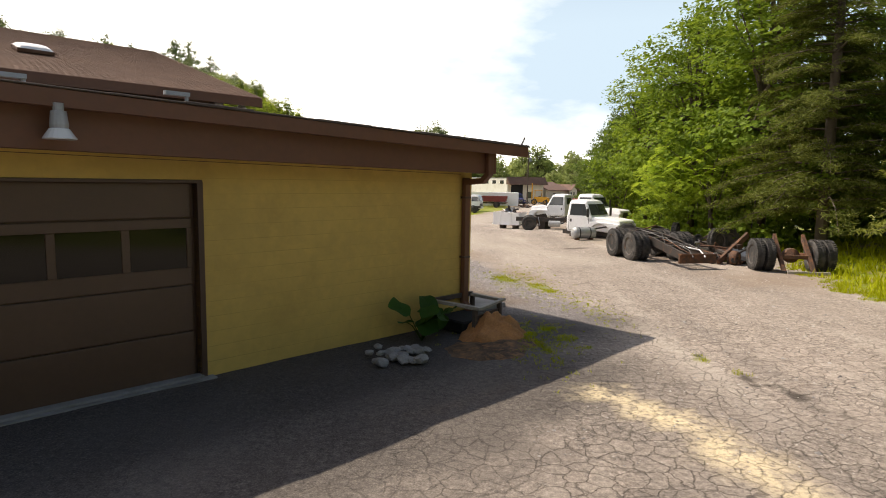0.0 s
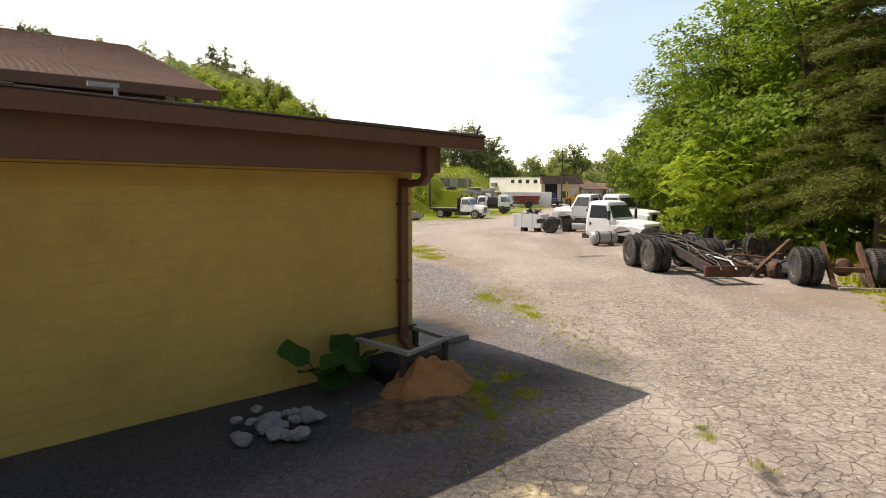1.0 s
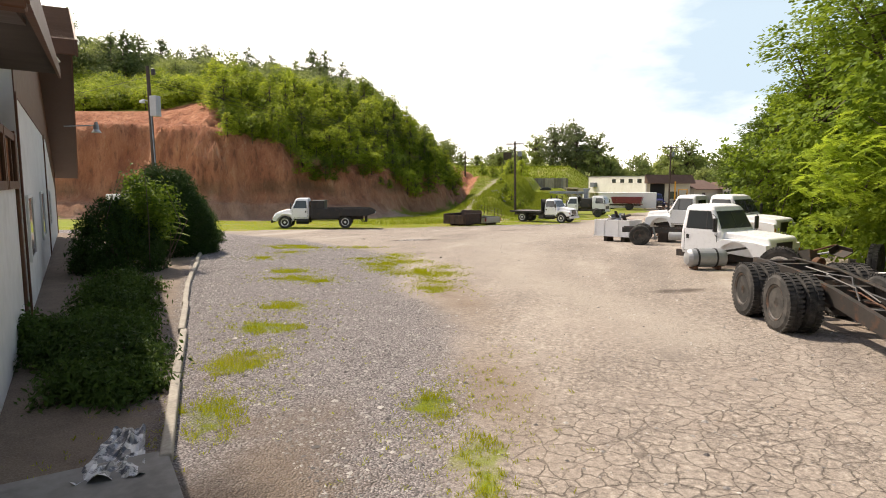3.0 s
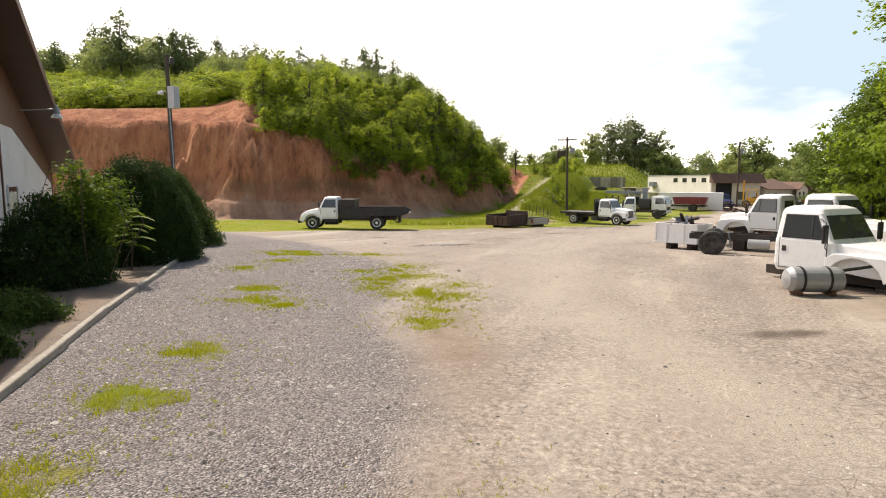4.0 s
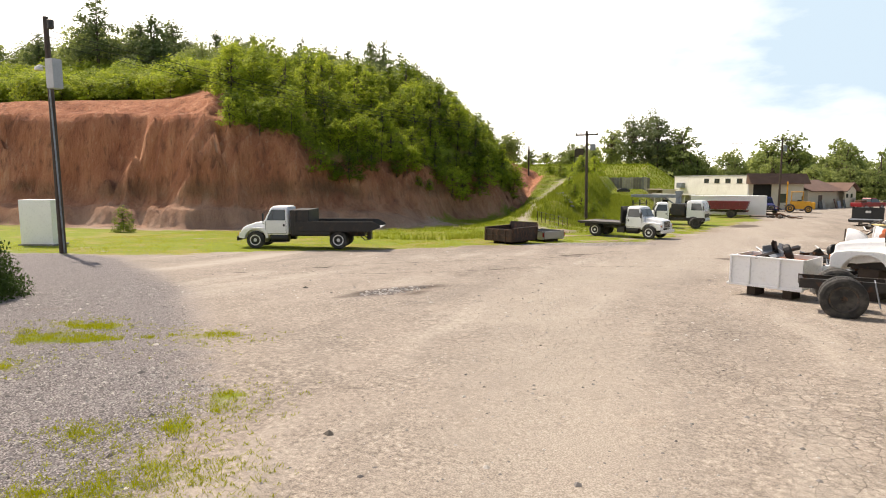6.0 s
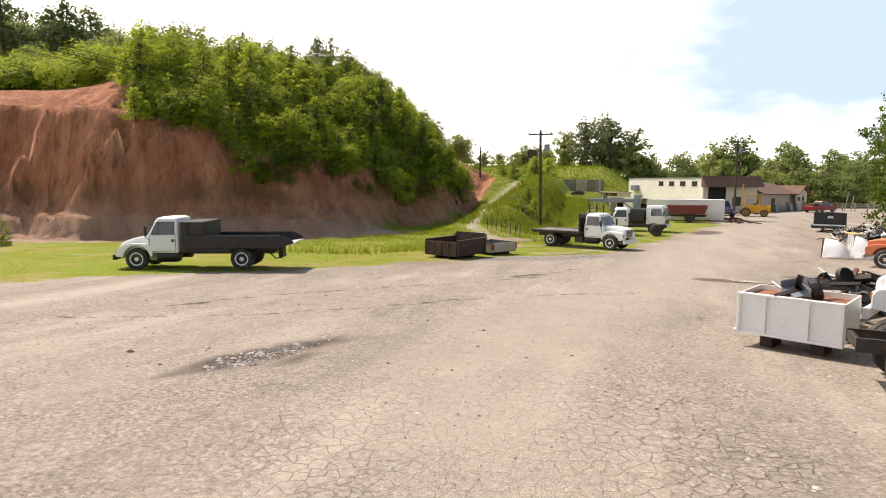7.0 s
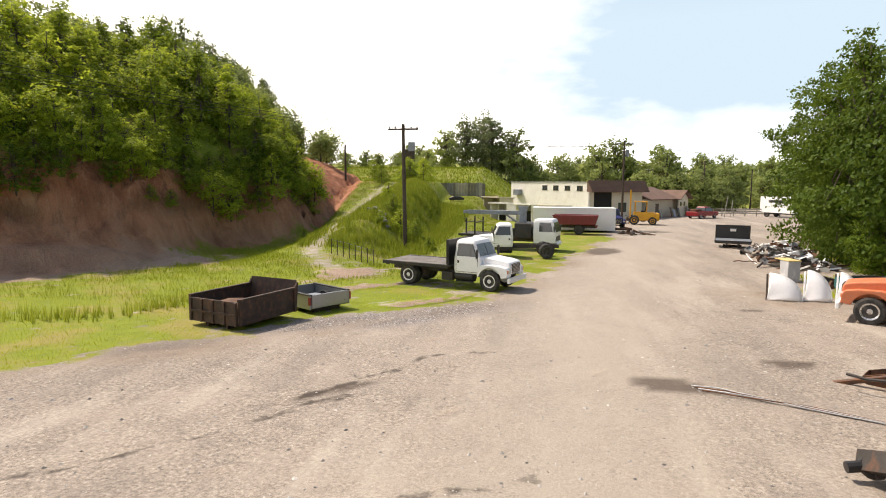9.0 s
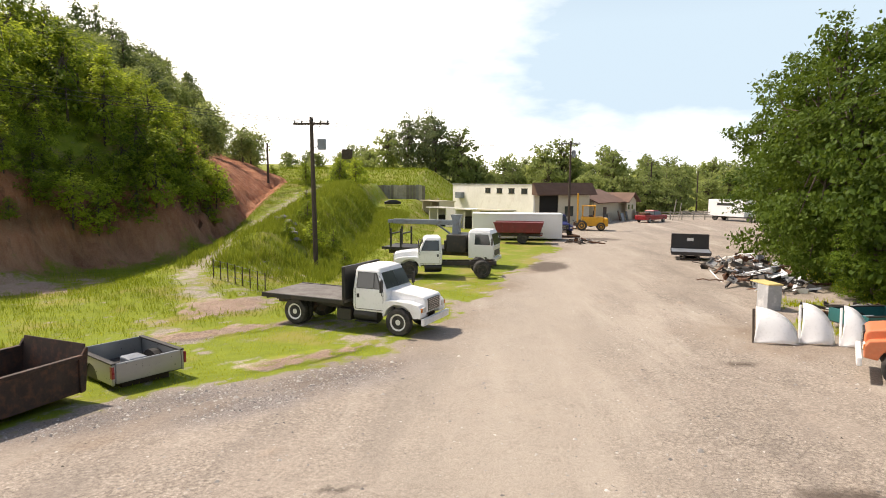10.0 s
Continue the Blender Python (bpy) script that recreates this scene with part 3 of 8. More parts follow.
    earth = np.maximum(earth, 0.85 * np.exp(-((lot - 0.3) / 1.3) ** 2) * (y > 52) * (0.6 + 0.6 * wobble(x, y, 0.8, 4.0)))
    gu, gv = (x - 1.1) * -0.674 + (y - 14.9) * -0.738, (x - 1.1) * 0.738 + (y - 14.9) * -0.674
    # dark asphalt by the garage, deepened and widened to paint in the building's shade
    tar_shade = smooth01((3.3 - gv + 0.3 * jag) / 1.6) * smooth01((gu + 3.2) / 1.5)
    seam = np.zeros(np.shape(x))
    for pts in SEAMS:
        seam = np.maximum(seam, np.exp(-(line_dist(x + 0.3 * wobble(x, y, 1.1, 3.0), y + 0.3 * wobble(x, y, 0.9, 6.0), pts) / 0.2) ** 2))
    tar_shade = np.maximum(tar_shade, 0.85 * smooth01((5.2 - gv + jag) / 1.6) * smooth01((gu + 1.0) / 2.5))
    tar_shade = np.maximum(tar_shade, 0.3 * smooth01((12.0 - gv + jag) / 4.0) * smooth01((gu + 1.0) / 2.5))
    crazed = blobs(x, y, [(5.2, 15.5, 3.4, 7.5, 8), (-0.6, 40.5, 4.2, 5.5, 15), (3.8, 9.0, 2.6, 4.5, 0), (-4.5, 49.5, 3.0, 3.0, 30), (6.8, 23, 2.0, 4.0, 0)])
    crazed = smooth01((crazed + 0.6 * jag - 0.05) / 0.5)
    return dict(crazed=crazed, tar_shade=tar_shade, seam=seam, grass=grass, clay=clay, gravel=gravel, sand=np.clip(sand, 0, 1), saw=saw, wet=wet, earth=np.clip(np.maximum(earth, bed), 0, 1), tuft=tuft)


def axis(stops):
    out = [stops[0][0]]
    for (a, _), (b, step) in zip(stops, stops[1:]):
        n = max(1, round((b - a) / step))
        out += [a + (b - a) * (i + 1) / n for i in range(n)]
    return np.array(out)


gx = axis([(-1500, 0), (-300, 120), (-160, 14), (-75, 3.0), (-48, 1.0), (-14, 0.45), (13, 0.27), (24, 0.8), (60, 3), (160, 10), (400, 40), (1500, 150)])
gy = axis([(-900, 0), (-100, 100), (-10, 10), (5, 1.0), (9, 0.35), (36, 0.27), (72, 0.36), (108, 0.5), (150, 1.2), (240, 5), (420, 15), (1800, 130)])
GX, GYY = np.meshgrid(gx, gy)
gzv = height(GX, GYY)
gverts = np.stack([GX.ravel(), GYY.ravel(), gzv.ravel()], 1)
ii = np.arange(len(gy) - 1)[:, None] * len(gx) + np.arange(len(gx) - 1)[None, :]
gfaces = np.stack([ii, ii + 1, ii + len(gx) + 1, ii + len(gx)], -1).reshape(-1, 4)


def ground_material():
    m = bpy.data.materials.new("yard_ground")
    m.use_nodes = True
    n, l = m.node_tree.nodes, m.node_tree.links
    b = n["Principled BSDF"]
    co = n.new("ShaderNodeTexCoord").outputs["Object"]

    def tex(kind, scale, **kw):
        t = n.new(kind)
        t.inputs["Scale"].default_value = scale
        for k, v in kw.items():
            t.inputs[k].default_value = v
        l.new(co, t.inputs["Vector"])
        return t

    def ramp(src, stops):
        r = n.new("ShaderNodeValToRGB")
        e = r.color_ramp.elements
        while len(e) < len(stops):
            e.new(0.5)
        for el, (p, c) in zip(e, stops):
            el.position, el.color = p, (c, c, c, 1) if isinstance(c, (int, float)) else (*c, 1)
        l.new(src, r.inputs["Fac"])
        return r.outputs["Color"]

    def mix(fac, a, c, mode="MIX"):
        x = n.new("ShaderNodeMixRGB")
        x.blend_type = mode
        for sock, v in ((x.inputs["Fac"], fac), (x.inputs["Color1"], a), (x.inputs["Color2"], c)):
            if isinstance(v, (int, float)):
                sock.default_value = v
            elif isinstance(v, tuple):
                sock.default_value = (*v, 1)
            else:
                l.new(v, sock)
        return x.outputs["Color"]

    def math2(op, a, c):
        x = n.new("ShaderNodeMath")
        x.operation = op
        for sock, v in zip(x.inputs, (a, c)):
            if isinstance(v, (int, float)):
                sock.default_value = v
            else:
                l.new(v, sock)
        return x.outputs["Value"]

    def attr(name):
        a = n.new("ShaderNodeAttribute")
        a.attribute_name = name
        return a.outputs["Fac"]

    fine = tex("ShaderNodeTexNoise", 55, Detail=3, Roughness=0.6)
    mid = tex("ShaderNodeTexNoise", 2.2, Detail=7, Roughness=0.62)
    large = tex("ShaderNodeTexNoise", 0.23, Detail=6, Roughness=0.55)
    stones = tex("ShaderNodeTexVoronoi", 46)
    # broken asphalt
    speck = ramp(fine.outputs["Fac"], [(0.38, (0.075, 0.065, 0.058)), (0.50, (0.29, 0.262, 0.228)), (0.61, (0.58, 0.535, 0.48))])
    asph = mix(0.45, speck, ramp(large.outputs["Fac"], [(0.35, (0.225, 0.204, 0.184)), (0.65, (0.38, 0.342, 0.302))]))
    chip = tex("ShaderNodeTexNoise", 14, Detail=5, Roughness=0.7)
    asph = mix(0.55, asph, ramp(chip.outputs["Fac"], [(0.38, (0.075, 0.068, 0.06)), (0.46, (0.25, 0.225, 0.195)), (0.57, (0.41, 0.37, 0.32)), (0.64, (0.62, 0.58, 0.52))]))
    asph = mix(1.0, asph, (1.0, 0.95, 0.92), "MULTIPLY")
    asph = mix(ramp(mid.outputs["Fac"], [(0.47, 0.0), (0.72, 0.5)]), asph, (0.19, 0.165, 0.145))
    asph = mix(ramp(tex("ShaderNodeTexNoise", 0.6, Detail=4).outputs["Fac"], [(0.42, 0.0), (0.66, 0.4)]), asph, (0.37, 0.315, 0.268))
    # wheel-worn streaks along the drive, pale where dust has settled
    drive = n.new("ShaderNodeMapping")
    drive.inputs["Rotation"].default_value = (0, 0, 0.12)
    drive.inputs["Scale"].default_value = (0.55, 0.09, 1.0)
    l.new(co, drive.inputs["Vector"])
    worn = n.new("ShaderNodeTexNoise")
    worn.inputs["Scale"].default_value, worn.inputs["Detail"].default_value, worn.inputs["Roughness"].default_value = 1.0, 6, 0.6
    l.new(drive.outputs["Vector"], worn.inputs["Vector"])
    asph = mix(ramp(worn.outputs["Fac"], [(0.52, 0.0), (0.68, 0.6)]), asph, (0.48, 0.43, 0.37))
    asph = mix(ramp(worn.outputs["Fac"], [(0.30, 0.5), (0.46, 0.0)]), asph, (0.17, 0.15, 0.135))
    warp = n.new("ShaderNodeVectorMath")
    warp.operation = "MULTIPLY_ADD"
    warp.inputs[1].default_value = (0.35, 0.35, 0.0)
    l.new(mid.outputs["Color"], warp.inputs[0])
    l.new(co, warp.inputs[2])
    crackv = n.new("ShaderNodeTexVoronoi")
    crackv.feature = "DISTANCE_TO_EDGE"
    crackv.inputs["Scale"].default_value = 4.4
    l.new(warp.outputs["Vector"], crackv.inputs["Vector"])
    crackb = n.new("ShaderNodeTexVoronoi")
    crackb.feature = "DISTANCE_TO_EDGE"
    crackb.inputs["Scale"].default_value = 0.42
    l.new(warp.outputs["Vector"], crackb.inputs["Vector"])
    where = math2("MAXIMUM", ramp(tex("ShaderNodeTexNoise", 0.16, Detail=3).outputs["Fac"], [(0.40, 0.15), (0.62, 0.7)]), attr("crazed"))
    crack = math2("MULTIPLY", ramp(crackv.outputs["Distance"], [(0.0, 1.0), (0.012, 0.8), (0.03, 0.0)]), where)
    crackc = n.new("ShaderNodeTexVoronoi")
    crackc.feature = "DISTANCE_TO_EDGE"
    crackc.inputs["Scale"].default_value = 7.5
    l.new(warp.outputs["Vector"], crackc.inputs["Vector"])
    crack = math2("MAXIMUM", crack, math2("MULTIPLY", math2("MULTIPLY", ramp(crackc.outputs["Distance"], [(0.0, 0.8), (0.035, 0.0)]), where), ramp(mid.outputs["Fac"], [(0.48, 0.0), (0.6, 0.8)])))
    crack = math2("MAXIMUM", crack, math2("MULTIPLY", ramp(crackb.outputs["Distance"], [(0.0, 0.6), (0.005, 0.0)]), where))
    hard = math2("SUBTRACT", 1.0, math2("MAXIMUM", math2("MULTIPLY", attr("sand"), 0.75), math2("MAXIMUM", attr("gravel"), math2("MAXIMUM", attr("grass"), attr("earth")))))
    crack = math2("MULTIPLY", crack, math2("MAXIMUM", hard, 0.0))
    col = mix(math2("MULTIPLY", crack, 0.5), asph, (0.07, 0.055, 0.045))
    # near-black asphalt colour with the garage's shade painted in
    col = mix(math2("MULTIPLY", attr("tar_shade"), 0.83), col, ramp(fine.outputs["Fac"], [(0.35, (0.018, 0.017, 0.018)), (0.55, (0.040, 0.037, 0.036)), (0.72, (0.11, 0.10, 0.095))]))
    # dust streaks
    col = mix(math2("MULTIPLY", attr("sand"), 0.9), col, mix(0.5, ramp(mid.outputs["Fac"], [(0.3, (0.37, 0.315, 0.255)), (0.7, (0.49, 0.43, 0.355))]), speck))
    # gravel, with the shade between the stones painted dark
    grav = mix(0.22, ramp(stones.outputs["Color"], [(0.05, (0.15, 0.145, 0.15)), (0.5, (0.34, 0.327, 0.325)), (0.95, (0.62, 0.60, 0.59))]), ramp(mid.outputs["Fac"], [(0.3, (0.19, 0.172, 0.155)), (0.7, (0.33, 0.312, 0.295))]))
    grav = mix(ramp(stones.outputs["Distance"], [(0.42, 0.0), (0.75, 0.8)]), grav, (0.075, 0.068, 0.066))
    grav = mix(1.0, grav, (1.08, 1.03, 1.03), "MULTIPLY")
    col = mix(attr("gravel"), col, grav)
    # bare earth
    soil = mix(0.5, ramp(mid.outputs["Fac"], [(0.3, (0.15, 0.10, 0.07)), (0.7, (0.30, 0.235, 0.175))]), ramp(fine.outputs["Fac"], [(0.3, (0.12, 0.09, 0.07)), (0.7, (0.34, 0.28, 0.22))]))
    col = mix(math2("MULTIPLY", attr("earth"), 0.8), col, soil)
    # red clay bank, darker and greyer bands below
    sep = n.new("ShaderNodeSeparateXYZ")
    l.new(co, sep.inputs["Vector"])
    streak = n.new("ShaderNodeMapping")
    streak.inputs["Scale"].default_value = (1.0, 1.0, 0.16)
    l.new(co, streak.inputs["Vector"])
    stn = n.new("ShaderNodeTexNoise")
    stn.inputs["Scale"].default_value, stn.inputs["Detail"].default_value, stn.inputs["Roughness"].default_value = 0.55, 9, 0.68
    l.new(streak.outputs["Vector"], stn.inputs["Vector"])
    red = ramp(stn.outputs["Fac"], [(0.28, (0.19, 0.066, 0.036)), (0.46, (0.42, 0.155, 0.078)), (0.60, (0.54, 0.235, 0.125)), (0.78, (0.64, 0.40, 0.25))])
    rillm = n.new("ShaderNodeMapping")
    rillm.inputs["Scale"].default_value = (1.0, 1.0, 0.22)
    l.new(co, rillm.inputs["Vector"])
    rill = n.new("ShaderNodeTexNoise")
    rill.inputs["Scale"].default_value, rill.inputs["Detail"].default_value, rill.inputs["Roughness"].default_value = 1.9, 8, 0.7
    l.new(rillm.outputs["Vector"], rill.inputs["Vector"])
    # shade in the erosion grooves is painted in as a darker clay
    red = mix(ramp(rill.outputs["Fac"], [(0.36, 0.75), (0.47, 0.0)]), red, (0.15, 0.06, 0.036))
    red = mix(ramp(rill.outputs["Fac"], [(0.56, 0.0), (0.68, 0.55)]), red, (0.66, 0.42, 0.27))
    low = n.new("ShaderNodeMapRange")
    low.inputs["From Min"].default_value, low.inputs["From Max"].default_value = 5.0, 0.5
    l.new(math2("ADD", sep.outputs["Z"], math2("MULTIPLY", large.outputs["Fac"], 4.0)), low.inputs["Value"])
    low.inputs["From Min"].default_value, low.inputs["From Max"].default_value = 4.6, 1.0
    red = mix(math2("MULTIPLY", low.outputs["Result"], 0.75), red, ramp(stn.outputs["Fac"], [(0.3, (0.22, 0.11, 0.065)), (0.52, (0.46, 0.27, 0.165)), (0.78, (0.64, 0.46, 0.31))]))
    # dark mossy layer low in the bank, over a tan ledge
    layer = ramp(math2("ADD", math2("MULTIPLY", sep.outputs["Z"], 0.1), math2("MULTIPLY", stn.outputs["Fac"], 0.22)), [(0.20, 0.0), (0.27, 0.6), (0.33, 0.55), (0.42, 0.0)])
    red = mix(math2("MULTIPLY", layer, ramp(large.outputs["Fac"], [(0.40, 0.0), (0.55, 1.0)])), red, (0.085, 0.072, 0.038))
    red = mix(0.18, red, ramp(chip.outputs["Fac"], [(0.36, (0.13, 0.055, 0.035)), (0.50, (0.33, 0.15, 0.085)), (0.66, (0.58, 0.36, 0.24))]))
    col = mix(attr("clay"), col, red)
    # turf
    turf = mix(0.5, ramp(mid.outputs["Fac"], [(0.3, (0.12, 0.165, 0.012)), (0.7, (0.25, 0.30, 0.024))]), ramp(fine.outputs["Fac"], [(0.3, (0.10, 0.14, 0.012)), (0.7, (0.26, 0.30, 0.026))]))
    turf = mix(ramp(tex("ShaderNodeTexNoise", 0.45, Detail=5).outputs["Fac"], [(0.48, 0.0), (0.64, 0.65)]), turf, (0.31, 0.24, 0.09))
    gm = ramp(math2("ADD", attr("grass"), math2("MULTIPLY", math2("SUBTRACT", mid.outputs["Fac"], 0.5), 1.7)), [(0.38, 0.0), (0.8, 1.0)])
    col = mix(gm, col, turf)
    col = mix(math2("MULTIPLY", math2("MULTIPLY", attr("saw"), ramp(mid.outputs["Fac"], [(0.36, 0.15), (0.48, 1.0)])), ramp(chip.outputs["Fac"], [(0.38, 0.25), (0.52, 1.0)])), col, (0.66, 0.55, 0.36))
    seam = ramp(math2("ADD", attr("seam"), math2("MULTIPLY", math2("SUBTRACT", mid.outputs["Fac"], 0.5), 1.6)), [(0.68, 0.0), (0.98, 0.85)])
    col = mix(seam, col, (0.06, 0.05, 0.042))
    col = mix(math2("MULTIPLY", attr("wet"), 0.8), col, (0.075, 0.056, 0.045))
    l.new(col, b.inputs["Base Color"])
    b.inputs["Roughness"].default_value = 0.92
    b.inputs["Specular IOR Level"].default_value = 0.25
    hgt = math2("ADD", math2("MULTIPLY", fine.outputs["Fac"], 0.25), math2("MULTIPLY", mid.outputs["Fac"], 0.5))
    hgt = math2("SUBTRACT", hgt, math2("MULTIPLY", crack, 0.35))
    hgt = math2("SUBTRACT", hgt, math2("MULTIPLY", math2("MULTIPLY", stones.outputs["Distance"], attr("gravel")), 1.0))
    hgt = math2("ADD", hgt, math2("MULTIPLY", math2("MULTIPLY", math2("ADD", stn.outputs["Fac"], math2("ADD", math2("MULTIPLY", rill.outputs["Fac"], 0.55), math2("MULTIPLY", chip.outputs["Fac"], 0.06))), attr("clay")), 20.0))
    bp = n.new("ShaderNodeBump")
    bp.inputs["Strength"].default_value, bp.inputs["Distance"].default_value = 0.9, 0.04
    l.new(hgt, bp.inputs["Height"])
    l.new(bp.outputs["Normal"], b.inputs["Normal"])
    return m


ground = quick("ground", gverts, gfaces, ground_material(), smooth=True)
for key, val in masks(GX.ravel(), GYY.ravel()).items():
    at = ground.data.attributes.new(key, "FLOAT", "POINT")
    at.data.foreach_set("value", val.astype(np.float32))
tagged(ground, "cracked pale asphalt yard with gravel, grass and red clay bank", "ground", kind="structure")

# ---- the garage building ----
# x runs along the door front away from the corner, y out into the yard
G = pose(1.10, 14.90, 0, 0, 0, 227.6)
garage = thing("garage_building", G, "yellow painted block garage with brown fascia and shingled roof", "building")
WALL_TOP, EAVE = 2.775, 3.27
DOOR_X0, DOOR_X1, DOOR_Z = 5.17, 8.85, 2.54


def roof_z(y):
    return EAVE + 0.12 * (0.7 - y)


front_wall = part("front_wall", boxes((0.0, DOOR_X0, -0.2, 0, 0, WALL_TOP)), None, garage)
part("front_wall", boxes((DOOR_X1, 15.0, -0.2, 0, 0, WALL_TOP)), M_YELLOW, garage)
part("door_header", boxes((DOOR_X0, DOOR_X1, -0.2, 0, DOOR_Z, WALL_TOP)), M_YELLOW, garage)
part("fascia_board", boxes((-0.11, 15.0, 0.45, 0.50, WALL_TOP - 0.015, 3.20), w=0.006), M_BROWN, garage, "deep brown painted fascia board")
part("fascia_end", boxes((-0.11, -0.06, -0.2, 0.45, WALL_TOP - 0.012, 3.24), w=0.006), M_BROWN, garage)
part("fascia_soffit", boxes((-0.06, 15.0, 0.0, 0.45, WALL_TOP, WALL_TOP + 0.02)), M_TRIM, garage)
part("wall_plate", boxes((0.0, 15.0, -0.2, 0.0, WALL_TOP, 3.3)), M_TRIM, garage)
side = part("side_wall", boxes((0.0, 0.2, -9.2, -0.2, 0, 3.36)), M_WHITEWALL, garage, "white painted side wall")
for y in (-4.0, -6.2, -8.4):
    sw = part("side_window", boxes((-0.012, 0.0, y - 0.95, y + 0.95, 2.52, 3.22)), M_DOORGLASS, side)
    part("window_frame", boxes((-0.04, 0, y - 1.05, y - 0.93, 2.42, 3.32), (-0.04, 0, y + 0.93, y + 1.05, 2.42, 3.32), (-0.04, 0, y - 0.93, y + 0.93, 3.2, 3.32), (-0.05, 0, y - 0.93, y + 0.93, 2.42, 2.54), (-0.03, 0, y - 0.03, y + 0.03, 2.54, 3.2)), M_BROWN, sw)
part("corner_post", boxes((-0.05, 0.0, -9.2, -9.02, 0, 3.36), w=0.006), M_BROWN, side)
# courses of block: shallow joints proud of the wall
jb = bmesh.new()
for i in range(1, 14):
    z = i * 0.2
    if z < WALL_TOP - 0.05:
        box(jb, 0.02, DOOR_X0 - 0.05, -0.004, 0.0022, z - 0.004, z + 0.004)
M_JOINT = shade("painted_mortar_joint", (0.545, 0.367, 0.095), 0.8, vary=0.15)
part("mortar_joint", jb, M_JOINT, front_wall)
front_wall.data.materials.append(M_YELLOW)
part("crack_line", boxes((0.3, 14.9, 0.0, 0.004, 2.735, 2.743)), M_TRIM, garage)
# roof slab and edge board
rb = bmesh.new()
ys = [0.72, -9.3]
for (xa, xb) in ((-0.72, 15.4),):
    pts = [(ys[0], roof_z(ys[0])), (ys[1], roof_z(ys[1])), (ys[1], roof_z(ys[1]) - 0.1), (ys[0], roof_z(ys[0]) - 0.1)]
    a = [rb.verts.new((xa, y, z)) for y, z in pts]
    b_ = [rb.verts.new((xb, y, z)) for y, z in pts]
    rb.faces.new(a)
    rb.faces.new(b_[::-1])
    for i in range(4):
        rb.faces.new((a[i], b_[i], b_[(i + 1) % 4], a[(i + 1) % 4]))
lower_roof = part("lower_roof", rb, M_ROLLROOF, garage, "low dark rolled roofing")
part("edge_board", boxes((-0.74, 15.4, 0.66, 0.735, EAVE - 0.19, EAVE - 0.012), w=0.006), M_BROWN, lower_roof)
part("rake_board", plate([(-0.735, 0.72, EAVE - 0.17), (-0.735, -9.3, roof_z(-9.3) - 0.17), (-0.735, -9.3, roof_z(-9.3) - 0.01), (-0.735, 0.72, EAVE - 0.01)], 0.03), M_BROWN, lower_roof)
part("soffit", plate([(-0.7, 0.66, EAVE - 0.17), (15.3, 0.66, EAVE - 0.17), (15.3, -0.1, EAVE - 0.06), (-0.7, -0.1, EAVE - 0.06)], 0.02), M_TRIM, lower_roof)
fl = bmesh.new()
rng = random.Random(5)
x = -0.75
while x < 15.3:
    w = rng.uniform(0.7, 1.1)
    box(fl, x, x + w, 0.3, 0.75 + rng.uniform(-0.01, 0.015), EAVE - 0.008, EAVE + rng.uniform(0.012, 0.03))
    x += w
part("roof_flashing", bev(fl, 0.006, 1), M_ROLLROOF, lower_roof)
# garage door
door = part("garage_door", boxes((DOOR_X0, DOOR_X1, -0.16, -0.13, 0.03, DOOR_Z)), M_DOOR, garage, "brown sectional garage door with window row")
rows = [(0.03, 0.62), (0.635, 1.23), (1.245, 2.09), (2.105, DOOR_Z)]
for k, (z0, z1) in enumerate(rows):
    if k == 2:
        continue
    part("door_section", boxes((DOOR_X0 + 0.04, DOOR_X1 - 0.04, -0.135, -0.095, z0, z1), w=0.012, seg=2), M_DOOR, door)
fr = bmesh.new()
box(fr, DOOR_X0 + 0.04, DOOR_X1 - 0.04, -0.135, -0.095, 1.245, 1.46)
box(fr, DOOR_X0 + 0.04, DOOR_X1 - 0.04, -0.135, -0.095, 1.97, 2.09)
PANE, MULLION = 0.675, 0.092
x = DOOR_X0 + 0.04
for i in range(6):
    c = DOOR_X0 + 0.105 + i * (PANE + MULLION)
    box(fr, x, min(c + 0.0, DOOR_X1 - 0.04), -0.1345, -0.094, 1.46, 1.97)
    x = c + PANE
part("window_section", bev(fr, 0.006, 1), M_DOOR, door)
for i in range(5):
    c = DOOR_X0 + 0.105 + i * (PANE + MULLION)
    if c + PANE < DOOR_X1:
        part("window_pane", boxes((c - 0.01, c + PANE + 0.01, -0.118, -0.110, 1.45, 1.98)), M_DOORGLASS, door)
part("door_casing", boxes((DOOR_X0 - 0.07, DOOR_X0, -0.14, 0.02, 0.0, DOOR_Z + 0.0), (DOOR_X1, DOOR_X1 + 0.07, -0.14, 0.02, 0, DOOR_Z), (DOOR_X0 - 0.07, DOOR_X1 + 0.07, -0.14, 0.02, DOOR_Z, DOOR_Z + 0.04), w=0.004), M_TRIM, garage)
part("weather_strip", boxes((DOOR_X0 - 0.02, DOOR_X1, -0.10, 0.05, 0.0, 0.05), w=0.01), M_CONC, garage)
part("door_sill", boxes((DOOR_X0 - 0.15, DOOR_X1 + 0.2, -0.2, 0.13, -0.05, 0.02), w=0.006), M_CONC, garage, "worn concrete door sill")
